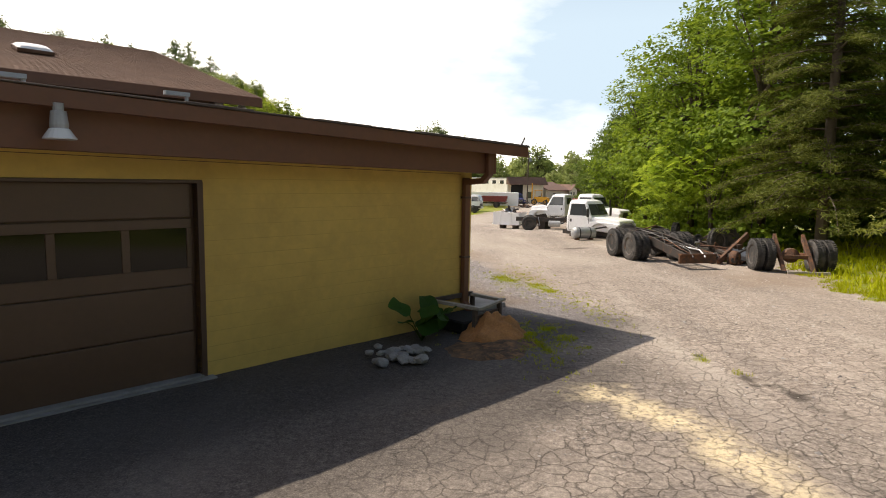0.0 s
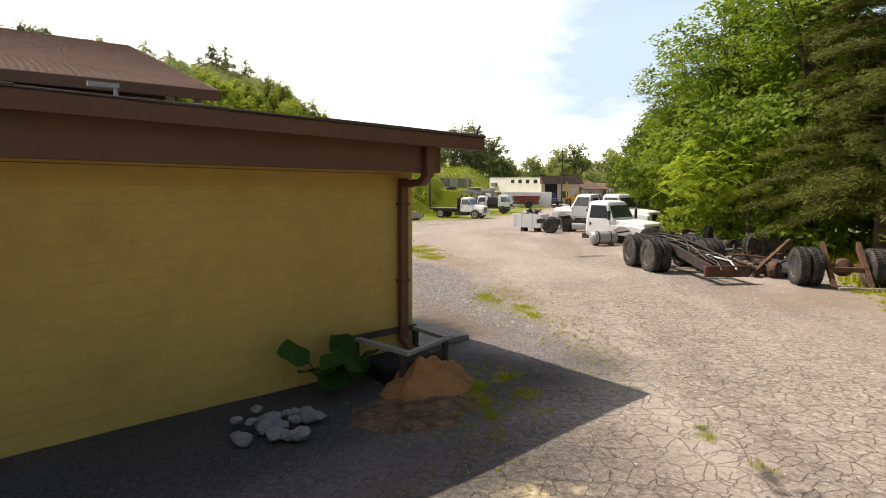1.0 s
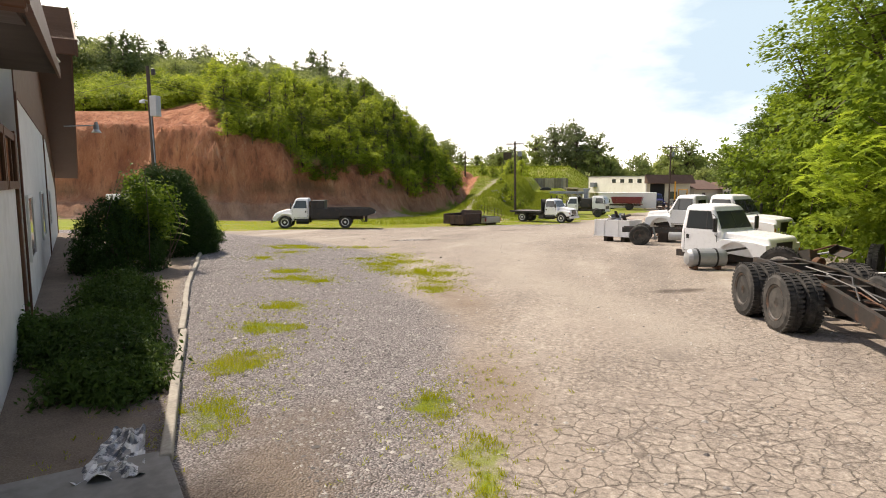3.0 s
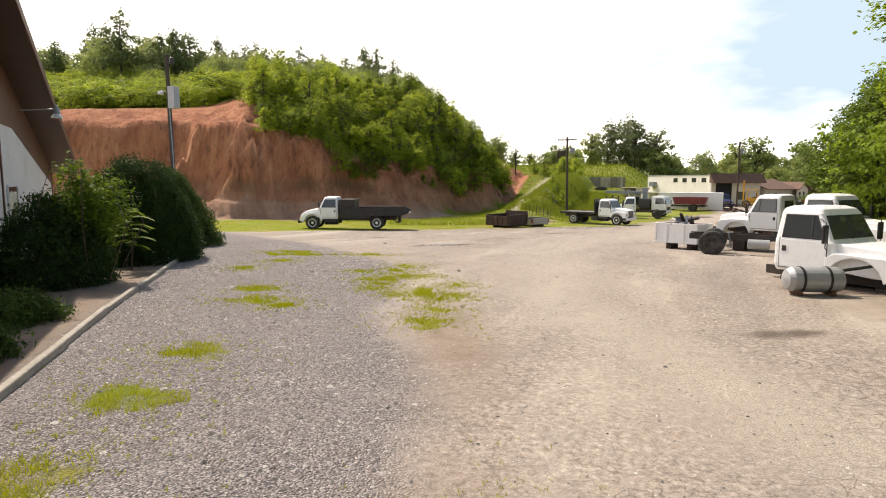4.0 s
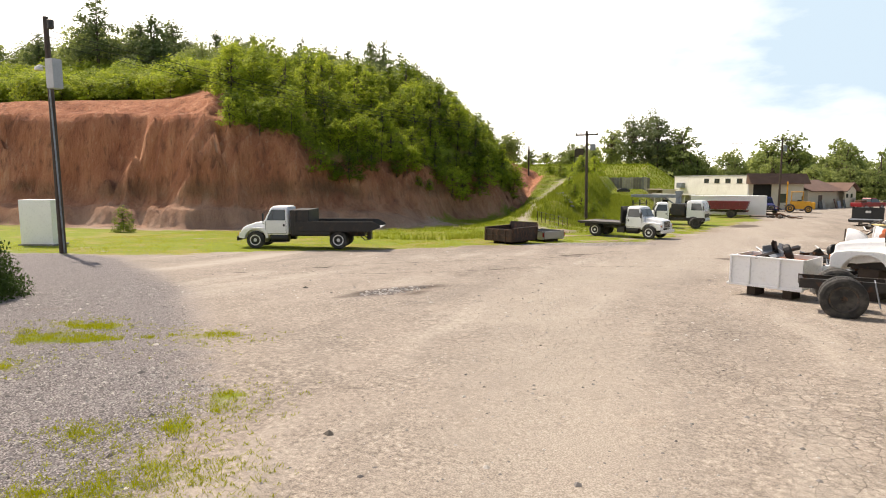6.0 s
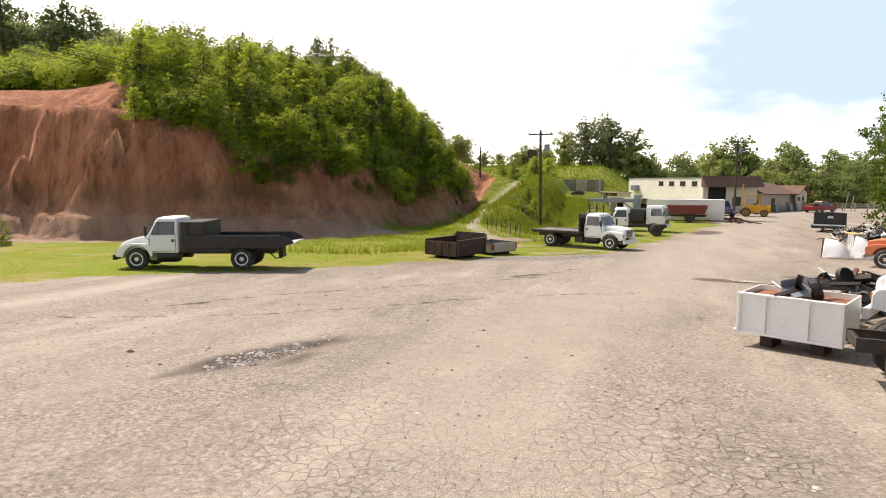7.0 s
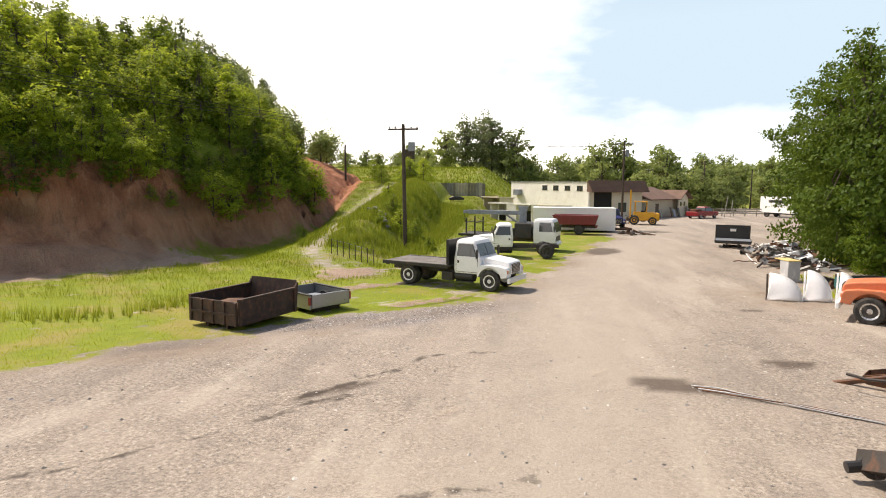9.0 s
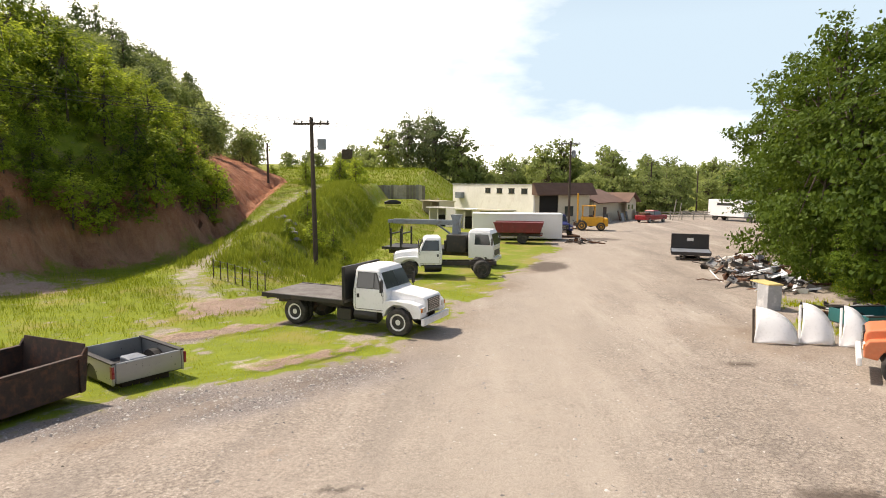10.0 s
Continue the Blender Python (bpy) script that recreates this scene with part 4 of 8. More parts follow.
# downspout
bm = bmesh.new()
for p, q in (((0.16, 0.56, EAVE - 0.02), (0.16, 0.56, 2.74)), ((0.16, 0.57, 2.76), (0.17, 0.42, 2.62)), ((0.17, 0.44, 2.63), (0.22, 0.10, 2.60)), ((0.22, 0.07, 2.66), (0.22, 0.07, 0.35)), ((0.22, 0.07, 0.36), (0.20, 0.22, 0.22))):
    d = Vector(q) - Vector(p)
    m = Matrix.Translation((Vector(p) + Vector(q)) / 2) @ d.to_track_quat("Z", "Y").to_matrix().to_4x4()
    vs = box(bm, -0.065, 0.065, -0.05, 0.05, -d.length / 2 - 0.02, d.length / 2 + 0.02, m)
part("downspout", bev(bm, 0.015, 2), M_BROWN, garage, "brown painted metal downspout")
for z in (1.2, 2.3):
    part("spout_strap", boxes((0.14, 0.30, 0.0, 0.13, z, z + 0.04), w=0.004), M_TRIM, garage)
part("roof_rod", tube(bmesh.new(), [(-0.62, 0.62, EAVE - 0.05), (-0.72, 0.66, EAVE + 0.17)], 0.018, 6), M_BLACKSTEEL, lower_roof)
# main hall: white gable end, long shingled roof
RY0, RY1, RY2 = -9.7, -18.4, -33.2
RZ0, RZ1, RZ2 = 5.0, 7.6, 2.95


def slab_roof(name, x0, x1, ya, za, yb, zb, t, mat, parent, label=""):
    return part(name, plate([(x0, ya, za), (x1, ya, za), (x1, yb, zb), (x0, yb, zb)], t), mat, parent, label)


main_roof = slab_roof("main_roof", -1.0, 30.0, RY0, RZ0, RY1, RZ1, 0.10, M_SHINGLE, garage, "brown asphalt shingle gable roof")
slab_roof("rear_roof", -1.0, 30.0, RY1, RZ1, RY2, RZ2, 0.10, M_SHINGLE, garage)
cr = bmesh.new()
for i in range(60):
    f = (i + 0.5) / 60
    y, z = RY0 + (RY1 - RY0) * f, RZ0 + (RZ1 - RZ0) * f + 0.055
    box(cr, -1.0, 30.0, y - 0.004, y + 0.012, z - 0.006, z + 0.006)
part("shingle_course", cr, M_SHINGLE, main_roof)
part("eave_fascia", boxes((-1.0, 30, RY0 - 0.02, RY0 + 0.03, RZ0 - 0.22, RZ0 + 0.06), w=0.01), M_BROWN, main_roof)
for ya, za, yb, zb in ((RY0, RZ0, RY1, RZ1), (RY1, RZ1, RY2, RZ2)):
    part("rake_fascia", plate([(-1.02, ya, za - 0.24), (-1.02, yb, zb - 0.24), (-1.02, yb, zb + 0.06), (-1.02, ya, za + 0.06)], 0.04), M_BROWN, main_roof)
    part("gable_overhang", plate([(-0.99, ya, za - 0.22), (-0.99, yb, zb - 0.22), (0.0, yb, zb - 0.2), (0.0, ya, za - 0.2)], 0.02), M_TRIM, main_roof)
gw = bmesh.new()
pts = [(-10.2, 0), (-10.2, 5.0), (-18.4, 7.45), (-32.6, 3.0), (-32.6, 0)]
a = [gw.verts.new((0.0, y, z)) for y, z in pts]
b_ = [gw.verts.new((0.25, y, z)) for y, z in pts]
gw.faces.new(a)
gw.faces.new(b_[::-1])
for i in range(5):
    gw.faces.new((a[i], b_[i], b_[(i + 1) % 5], a[(i + 1) % 5]))
gable = part("gable_wall", gw, M_WHITEWALL, garage, "white panelled gable wall")
# dark colour on this wall stands in for shade under the upper eave
part("clerestory_wall", boxes((0.25, 29.5, -10.35, -10.2, 3.2, 5.1)), M_TRIM, garage, "clerestory wall strip coloured dark for the eave's shade")
part("gable_cladding", plate([(-0.012, -10.2, 4.1), (-0.012, -10.2, 4.9), (-0.012, -18.4, 7.35), (-0.012, -32.6, 2.95), (-0.012, -32.6, 2.2), (-0.012, -24.0, 4.1)], 0.02), M_BROWN, gable)
for y in (-10.3, -21.8, -32.4):
    part("batten", boxes((-0.04, 0.0, y - 0.06, y + 0.06, 0, 4.15 if y > -24 else 3.0), w=0.006), M_BROWN, gable)
for y in (-12.0, -17.6, -23.2):
    w = part("office_window", boxes((-0.03, 0.02, y - 0.75, y + 0.75, 1.0, 2.2)), M_GLASS, gable)
    part("window_frame", boxes((-0.05, 0, y - 0.82, y - 0.75, 0.95, 2.25), (-0.05, 0, y + 0.75, y + 0.82, 0.95, 2.25), (-0.05, 0, y - 0.75, y + 0.75, 2.2, 2.27), (-0.05, 0, y - 0.75, y + 0.75, 0.93, 1.0), w=0.006), M_WHITEWALL, w)
part("rear_wall", boxes((0.25, 29.5, -32.6, -32.4, 0, 2.9), (29.3, 29.5, -32.4, -10.3, 0, 5.0), (14.8, 15.0, -9.2, -0.2, 0, 3.3)), M_WHITEWALL, garage)
# skylight and roof vents
sy = 0.28
k = bmesh.new()
vs = box(k, -0.45, 0.45, -0.4, 0.4, 0.05, 0.16)
part("skylight_curb", bev(k, 0.02), M_TRIM, main_roof).matrix_basis = pose(4.2, -13.1, RZ0 + 0.3 * 3.4 + 0.02, -16.6, 0, 0)
part("skylight_dome", tower([(0.16, -0.42, 0.42, -0.38, 0.38, 0.05), (0.22, -0.36, 0.36, -0.32, 0.32, 0.1), (0.25, -0.2, 0.2, -0.18, 0.18, 0.1)]), M_LAMP, main_roof, "milky acrylic skylight dome").matrix_basis = pose(4.2, -13.1, RZ0 + 0.3 * 3.4 + 0.02, -16.6, 0, 0)
for x in (1.9, 5.4):
    v = bmesh.new()
    tube(v, [(x, -8.2, 4.3), (x, -8.2, 4.66), (x + 0.0, -8.2, 4.70)], 0.05, 8)
    box(v, x - 0.06, x + 0.55, -8.28, -8.12, 4.66, 4.76)
    part("roof_vent", v, M_ALU, lower_roof, "bent galvanised roof vent pipe")


def yard_lamp(m, label, arm=0.0):
    t = thing("yard_light", m, label, "light", "yard lights on the garage")
    bm = bmesh.new()
    lathe(bm, [(0.05, 0.16), (0.055, 0.24), (0.03, 0.245)], 16, pose(0, 0, 0, 90, 0, 0))
    lathe(bm, [(0.085, -0.02), (0.09, 0.02), (0.075, 0.16), (0.04, 0.17)], 16, pose(0, 0, 0, 90, 0, 0))
    part("housing", bm, M_ALU, t)
    bm = lathe(bmesh.new(), [(0.155, -0.13), (0.16, -0.12), (0.095, -0.02), (0.08, -0.015)], 20, pose(0, 0, 0, 90, 0, 0))
    part("reflector", bm, M_LAMP, t, "ribbed clear lamp refractor")
    bm = bmesh.new()
    tube(bm, [(0, 0, 0.10), (0, -0.12, 0.12), (0, -0.25 - arm, 0.05)], 0.02, 8)
    part("arm", bm, M_ALU, t)
    return t


yard_lamp(G @ pose(6.80, 0.72, 3.08) @ Matrix.Scale(0.94, 4), "grey yard light on brown fascia over the garage door")
yard_lamp(G @ pose(-0.6, -10.2, 4.85, 0, 0, 90), "yard light hung from the gable eave corner", 0.3)
yard_lamp(G @ pose(-1.6, -21.0, 4.35, 0, 0, 90), "yard light on an arm from the gable", 0.7)

# the eave and the fascia rise a little away from the corner
for ob in (lower_roof, *lower_roof.children):
    if ob.name.startswith("roof_vent"):
        continue
    for v in ob.data.vertices:
        v.co.z += 0.025 * (v.co.x + 0.7)
for ob in garage.children:
    if ob.name.split(".")[0] in ("front_wall", "door_header", "fascia_board", "fascia_soffit", "wall_plate", "crack_line"):
        for v in ob.data.vertices:
            if v.co.z > 2.6:
                v.co.z += 0.0145 * v.co.x

# ---- beside the garage wall ----
slab = part("concrete_slab", bev(boxes((-1.42, -0.02, -2.65, -0.25, -0.1, 0.09)), 0.012), M_CONC)
slab.matrix_basis = G
tagged(slab, "stained grey concrete slab beside the garage wall", "slab", kind="structure")
frame_t = thing("planter_frame", G @ pose(0, 0, 0), "weathered grey wooden frame round the downspout foot", "planter")
part("front_rail", bev(boxes((-0.14, 0.92, 0.0, 0.07, 0.465, 0.51)), 0.006), M_WOOD, frame_t).matrix_basis = pose(0.05, 0.78, 0.0, 0, 0, 16)
part("back_rail", bev(boxes((-0.02, 1.15, 0.02, 0.08, 0.46, 0.54)), 0.006), M_OLDWOOD, frame_t)
part("end_rail", bev(boxes((-0.045, 0.045, 0.0, 1.02, 0.465, 0.52)), 0.006), M_WOOD, frame_t).matrix_basis = pose(1.02, 0.08, 0.0, 0, 0, 6)
part("end_rail", bev(boxes((-0.04, 0.04, 0.0, 0.78, 0.465, 0.52)), 0.006), M_WOOD, frame_t).matrix_basis = pose(0.02, 0.04, 0.0, 0, 0, -2)
for x, y in ((-0.02, 0.72), (0.90, 0.95), (1.02, 0.06), (-0.02, 0.06)):
    part("post", bev(boxes((x, x + 0.07, y, y + 0.07, 0, 0.46)), 0.005), M_OLDWOOD, frame_t)
part("side_board", bev(boxes((0.05, 0.95, -0.02, 0.0, 0.08, 0.34)), 0.004), M_OLDWOOD, frame_t).matrix_basis = pose(0.02, 0.76, 0.0, 0, 0, 14)

# near-black fill paints the shade in the hollow of the frame
part("soil", boxes((0.03, 1.0, 0.05, 0.78, 0.0, 0.22), w=0.03), M_DARK, frame_t, "near-black soil block standing in for the shade inside the frame")


def heap(name, m, rx, ry, h, mat, label, category, seed=0, rough=0.35, n=26):
    bm = bmesh.new()
    bmesh.ops.create_grid(bm, x_segments=n, y_segments=n, size=1.0)
    for v in bm.verts:
        r = math.hypot(v.co.x, v.co.y)
        f = max(0.0, 1 - r) ** 0.8
        p = Vector((v.co.x * 2.2 + seed, v.co.y * 2.2, seed))
        q = noise.noise(p) + 0.5 * noise.noise(p * 2.7)
        v.co = Vector((v.co.x * rx * (1 + 0.15 * q), v.co.y * ry * (1 + 0.15 * q), h * f * (1 + rough * q) - 0.04))
    ob = part(name, bm, mat, None, smooth=True)
    ob.matrix_basis = m
    return tagged(ob, label, category)


heap("clay_mound", G @ pose(0.62, 1.12, 0), 0.72, 0.5, 0.46, M_DIRTPILE, "heap of orange clay beside the wooden frame", "dirt heap", 3, 0.5, 40)
heap("leaf_litter", G @ pose(1.1, 1.6, 0), 1.25, 0.8, 0.085, shade("brown_litter", (0.12, 0.072, 0.038), 0.95, vary=0.7, size=0.3, bump=1.0, second=(0.30, 0.15, 0.06), amount=0.42), "spread of brown soil and litter on the asphalt", "dirt heap", 7)


def stone_mesh(seed, s):
    bm = bmesh.new()
    bmesh.ops.create_icosphere(bm, subdivisions=2, radius=s)
    for v in bm.verts:
        q = noise.noise(v.co.normalized() * 1.6 + Vector((seed * 3.1, seed, 0)))
        v.co *= 1 + 0.35 * q
        v.co.z *= 0.6
    return bm


rng = random.Random(11)
for i in range(20):
    a = rng.uniform(0, 6.28)
    r = 0.46 * math.sqrt(rng.random())
    ob = part("stone", stone_mesh(i, rng.uniform(0.055, 0.115)), M_ROCK)
    ob.matrix_basis = G @ pose(2.75 + r * 1.2 * math.cos(a), 1.05 + r * math.sin(a), 0.06 + 0.03 * rng.random(), rng.uniform(-15, 15), rng.uniform(-15, 15), rng.uniform(0, 360))
    tagged(ob, "rough pale grey stone lying by the garage wall", "stone", "stones by the wall")

# landscape timbers along the planting bed
for (ax, ay), (bx, by) in zip(BED_EDGE, BED_EDGE[1:]):
    n = max(1, round(math.hypot(bx - ax, by - ay) / 2.4))
    for i in range(n):
        p, q = Vector((ax + (bx - ax) * i / n, ay + (by - ay) * i / n, 0)), Vector((ax + (bx - ax) * (i + 1) / n, ay + (by - ay) * (i + 1) / n, 0))
        ln = (q - p).length
        bm = boxes((0.01, ln - 0.02, -0.055, 0.055, -0.05, 0.10), w=0.025, seg=3)
        ob = part("landscape_timber", bm, M_WOOD)
        ob.matrix_basis = pose(p.x, p.y, gz(p.x, p.y) + 0.0, 0, 0, math.degrees(math.atan2(q.y - p.y, q.x - p.x)) + rng.uniform(-1, 1))
        tagged(ob, "weathered pale landscape timber edging the planting bed", "timber", "timbers of the bed edge")
# a torn plastic sack by the timber end
bm = bmesh.new()
bmesh.ops.create_grid(bm, x_segments=14, y_segments=14, size=0.5)
for v in bm.verts:
    q = noise.noise(v.co * 4.0) + 0.6 * noise.noise(v.co * 9.0)
    v.co = Vector((v.co.x * 0.55 * (1.0 - 0.5 * (v.co.y + 0.5)), v.co.y * 1.1, 0.07 + 0.07 * q))
sack = part("plastic_sack", bm, M_PLASTIC)
sack.matrix_basis = pose(-0.25, 17.55, 0.03, 0, 0, 35)
tagged(sack, "torn printed plastic sack on the planting bed", "sack")

# ---- vehicles ----


def arc(cx, cz, r, a0, a1, n=9):
    return [(cx + r * math.cos(radians(a0 + (a1 - a0) * i / n)), cz + r * math.sin(radians(a0 + (a1 - a0) * i / n))) for i in range(n + 1)]


def wheel(parent, x, y, z, r, w, side, rim_mat, tread=0, turn=0.0, holes=5):
    """A tyre with its rim, the dish facing side (+1 or -1 along y)."""
    bm = lathe(bmesh.new(), [(r * 0.60, -w / 2 + 0.03), (r * 0.64, -w / 2), (r * 0.86, -w / 2), (r * 0.97, -w * 0.40), (r, -w * 0.3), (r, -0.012), (r * 0.975, -0.008), (r * 0.975, 0.008), (r, 0.012),
                             (r, w * 0.3), (r * 0.97, w * 0.40), (r * 0.86, w / 2), (r * 0.64, w / 2), (r * 0.60, w / 2 - 0.03)], 28)
    if tread:
        for i in range(tread):
            a = 2 * math.pi * i / tread
            for sg in (-1, 1):
                box(bm, r - 0.02, r + 0.014, sg * w * 0.12 if sg > 0 else -w * 0.44, sg * w * 0.44 if sg > 0 else -w * 0.12, -0.022, 0.022, Matrix.Rotation(a + 0.05 * sg, 4, "Y"))
    ty = part("tyre", bm, M_TYRE, parent, smooth=False)
    ty.matrix_basis = pose(x, y, z, 0, turn, 0)
    o = w / 2 * side
    s = -side
    bm = lathe(bmesh.new(), [(0.02, o + s * 0.02), (r * 0.17, o + s * 0.02), (r * 0.20, o + s * 0.03), (r * 0.46, o + s * 0.045), (r * 0.52, o + s * 0.02), (r * 0.57, o + s * 0.010), (r * 0.61, o + s * 0.004), (r * 0.61, o + s * w * 0.9), (0.02, o + s * w * 0.9)], 24)
    if rim_mat == M_DARKRIM:
        bm.free()
        bm = lathe(bmesh.new(), [(0.02, o + s * 0.03), (r * 0.16, o + s * 0.03), (r * 0.18, o + s * 0.13), (r * 0.40, o + s * 0.15), (r * 0.50, o + s * 0.05), (r * 0.57, o + s * 0.012), (r * 0.61, o + s * 0.004), (r * 0.61, o + s * w * 0.9), (0.02, o + s * w * 0.9)], 24)
    rim = part("rim", bm, rim_mat, ty)
    # hand holes are near-black discs, the shade inside them given as colour
    for i in range(holes):
        a = 2 * math.pi * i / holes
        hb = lathe(bmesh.new(), [(r * 0.055, 0.0), (r * 0.055, 0.006)], 8, pose(r * 0.34 * math.cos(a), o + s * (0.132 if rim_mat == M_DARKRIM else 0.034) - 0.003, r * 0.34 * math.sin(a)))
        part("hand_hole", hb, M_DARK, ty)
    return ty


def axle_wheels(t, x, r, w, rim, dual, track=0.93, tread=0):
    for sg in (-1, 1):
        if dual:
            wheel(t, x, sg * (track + 0.02), r, r, w, sg, rim, tread, 17 * sg)
            wheel(t, x, sg * (track - w - 0.05), r, r, w, sg, M_DARKRIM, 0, 9)
        else:
            wheel(t, x, sg * track, r, r, w, sg, rim, tread, 31 * sg)
    bm = tube(bmesh.new(), [(x, -track + 0.1, r), (x, track - 0.1, r)], 0.07, 8)
    if dual:
        lathe(bm, [(0.05, -0.2), (0.2, -0.12), (0.22, 0.0), (0.2, 0.12), (0.05, 0.2)], 12, Matrix.Translation((x, 0, r)) @ Matrix.Rotation(radians(90), 4, "Z"))
    part("axle", bm, M_CHASSIS, t)


def cab_parts(t, paint, hood="classic", x0=-1.86, lift=0.0, mirror=True, wheels_gone=False):
    """Conventional cab and hood, front axle at x = 0."""
    lv = [(0.76, x0 + 0.04, -0.50, -0.94, 0.94, 0.07), (0.92, x0, -0.46, -0.98, 0.98, 0.08), (1.50, x0, -0.45, -0.98, 0.98, 0.10), (1.56, x0 + 0.01, -0.50, -0.965, 0.965, 0.10),
          (2.19, x0 + 0.06, -0.80, -0.86, 0.86, 0.11), (2.29, x0 + 0.08, -0.86, -0.80, 0.80, 0.14), (2.35, x0 + 0.18, -1.02, -0.68, 0.68, 0.16)]
    cab = part("cab", bev(tower(lv, 4), 0.012, 1), paint, t, smooth=False)

    def sy(z):
        return 0.965 - (z - 1.56) * 0.167 + 0.008

    def pane(name, pts, sg, mat, parent, off=0.0, th=0.02):
        return part(name, plate([(x, sg * (sy(z) + off), z) for x, z in pts], th), mat, parent)

    part("windshield", plate([(-0.515, -0.86, 1.60), (-0.515, 0.86, 1.60), (-0.782, 0.77, 2.14), (-0.782, -0.77, 2.14)], 0.03), M_GLASS, cab)
    part("windshield_pillar", plate([(-0.505, -0.015, 1.60), (-0.505, 0.015, 1.60), (-0.772, 0.015, 2.14), (-0.772, -0.015, 2.14)], 0.03), M_GRILLE, cab)
    for sg in (-1, 1):
        part("wiper", tube(bmesh.new(), [(-0.49, sg * 0.12, 1.60), (-0.55, sg * 0.42, 1.74)], 0.01, 5), M_GRILLE, cab)
    part("rear_window", plate([(x0 + 0.012, -0.55, 1.62), (x0 + 0.012, 0.55, 1.62), (x0 + 0.05, 0.48, 2.08), (x0 + 0.05, -0.48, 2.08)], 0.03), M_GLASS, cab)
    for sg in (-1, 1):
        dr = part("door", plate([(-0.62, sg * 0.984, 0.86), (-0.60, sg * 0.984, 1.53), (-1.72, sg * 0.984, 1.53), (-1.72, sg * 0.984, 0.86)], 0.012), paint, cab)
        pane("window_seal", [(-0.655, 1.575), (-0.90, 2.15), (-1.66, 2.15), (-1.69, 1.575)], sg, M_GRILLE, dr, -0.004)
        pane("side_window", [(-0.70, 1.60), (-0.925, 2.125), (-1.63, 2.125), (-1.66, 1.60)], sg, M_GLASS, dr, 0.004)
        pane("window_divider", [(-0.955, 1.59), (-0.975, 2.13), (-1.005, 2.13), (-0.985, 1.59)], sg, M_GRILLE, dr, 0.012)
        part("door_handle", boxes((-1.66, -1.56, sg * 0.99 - 0.014, sg * 0.99 + 0.014, 1.24, 1.38), w=0.006), M_GRILLE, dr)
        for gx0, gz1 in ((-1.735, 1.57), (-0.60, 1.53)):
            part("door_gap", boxes((gx0, gx0 + 0.014, sg * 0.982 - 0.007, sg * 0.982 + 0.007, 0.84, gz1)), M_GRILLE, cab)
        part("sill_gap", boxes((-1.735, -0.60, sg * 0.982 - 0.007, sg * 0.982 + 0.007, 0.835, 0.85)), M_GRILLE, cab)
        if mirror:
            bm = tube(bmesh.new(), [(-0.62, sg * 0.96, 1.35), (-0.52, sg * 1.20, 1.42), (-0.52, sg * 1.20, 2.0), (-0.80, sg * 0.92, 2.06)], 0.012, 6)
            mr = part("mirror_arm", bm, M_BLACKSTEEL, cab)
            part("mirror", boxes((-0.57, -0.50, sg * 1.20 - 0.09, sg * 1.20 + 0.09, 1.52, 1.95), w=0.02), M_BLACKSTEEL, mr)
    if hood == "classic":
        hp = [(-0.50, 0.95), (-0.50, 1.54), (-0.2, 1.53), (0.45, 1.45), (0.80, 1.38), (0.88, 1.28), (0.90, 0.82), (0.3, 0.80)]
        hb = prof(hp, -0.66, 0.66, 0.06, 3)
        fp = [(-0.62, 0.62), (-0.66, 1.05)] + [(-0.58, 1.18), (-0.3, 1.24), (0.4, 1.22), (0.78, 1.14), (0.88, 1.0), (0.88, 0.70), (0.60, 0.66)] + arc(0, 0.52, 0.58, 14, 166, 12)
        fy = (0.52, 0.99)
    elif hood == "aero":
        hp = [(-0.50, 0.95), (-0.50, 1.53), (0.05, 1.44), (0.55, 1.29), (0.80, 1.14), (0.92, 0.92), (0.95, 0.62), (0.3, 0.62)]
        hb = prof(hp, -0.74, 0.74, 0.09, 4)
        fp = [(-0.70, 0.62), (-0.70, 1.0), (-0.50, 1.16), (0.2, 1.20), (0.66, 1.08), (0.88, 0.86), (0.95, 0.62), (0.62, 0.56)] + arc(0, 0.50, 0.60, 8, 172, 12)
        fy = (0.60, 1.0)
    else:  # ford: broad flat hood
        hp = [(-0.50, 0.85), (-0.50, 1.52), (0.3, 1.47), (0.92, 1.40), (1.0, 1.30), (1.0, 0.78), (0.3, 0.78)]
        hb = prof(hp, -0.80, 0.80, 0.05, 3)
        fp = [(-0.62, 0.62), (-0.62, 1.18), (-0.4, 1.30), (0.6, 1.27), (0.98, 1.2), (1.0, 0.80), (0.66, 0.74)] + arc(0.02, 0.60, 0.62, 10, 170, 12)
        fy = (0.62, 1.0)
    hd = part("hood", hb, paint, t)
    for sg in (-1, 1):
        part("fender", prof(fp, *sorted((sg * fy[0], sg * fy[1])), 0.03, 2), paint, hd)
    nose = 0.90 if hood == "classic" else (0.94 if hood == "aero" else 1.005)
    z0, z1 = (0.86, 1.30) if hood == "classic" else ((0.70, 0.94) if hood == "aero" else (0.86, 1.26))
    gr = part("grille", boxes((nose - 0.05, nose + 0.012, -0.46, 0.46, z0, z1), w=0.01), M_GRILLE, hd)
    for i in range(7):
        z = z0 + 0.03 + (z1 - z0 - 0.06) * i / 6
        part("grille_bar", boxes((nose + 0.008, nose + 0.022, -0.45, 0.45, z - 0.008, z + 0.008)), M_CHROME if hood != "ford" else M_GRILLE, gr)
    for sg in (-1, 1):
        part("headlight", boxes((nose - 0.06, nose + 0.012, sg * 0.74 - 0.12, sg * 0.74 + 0.12, z0 + 0.02, z0 + 0.2), w=0.02), M_LAMP, hd)
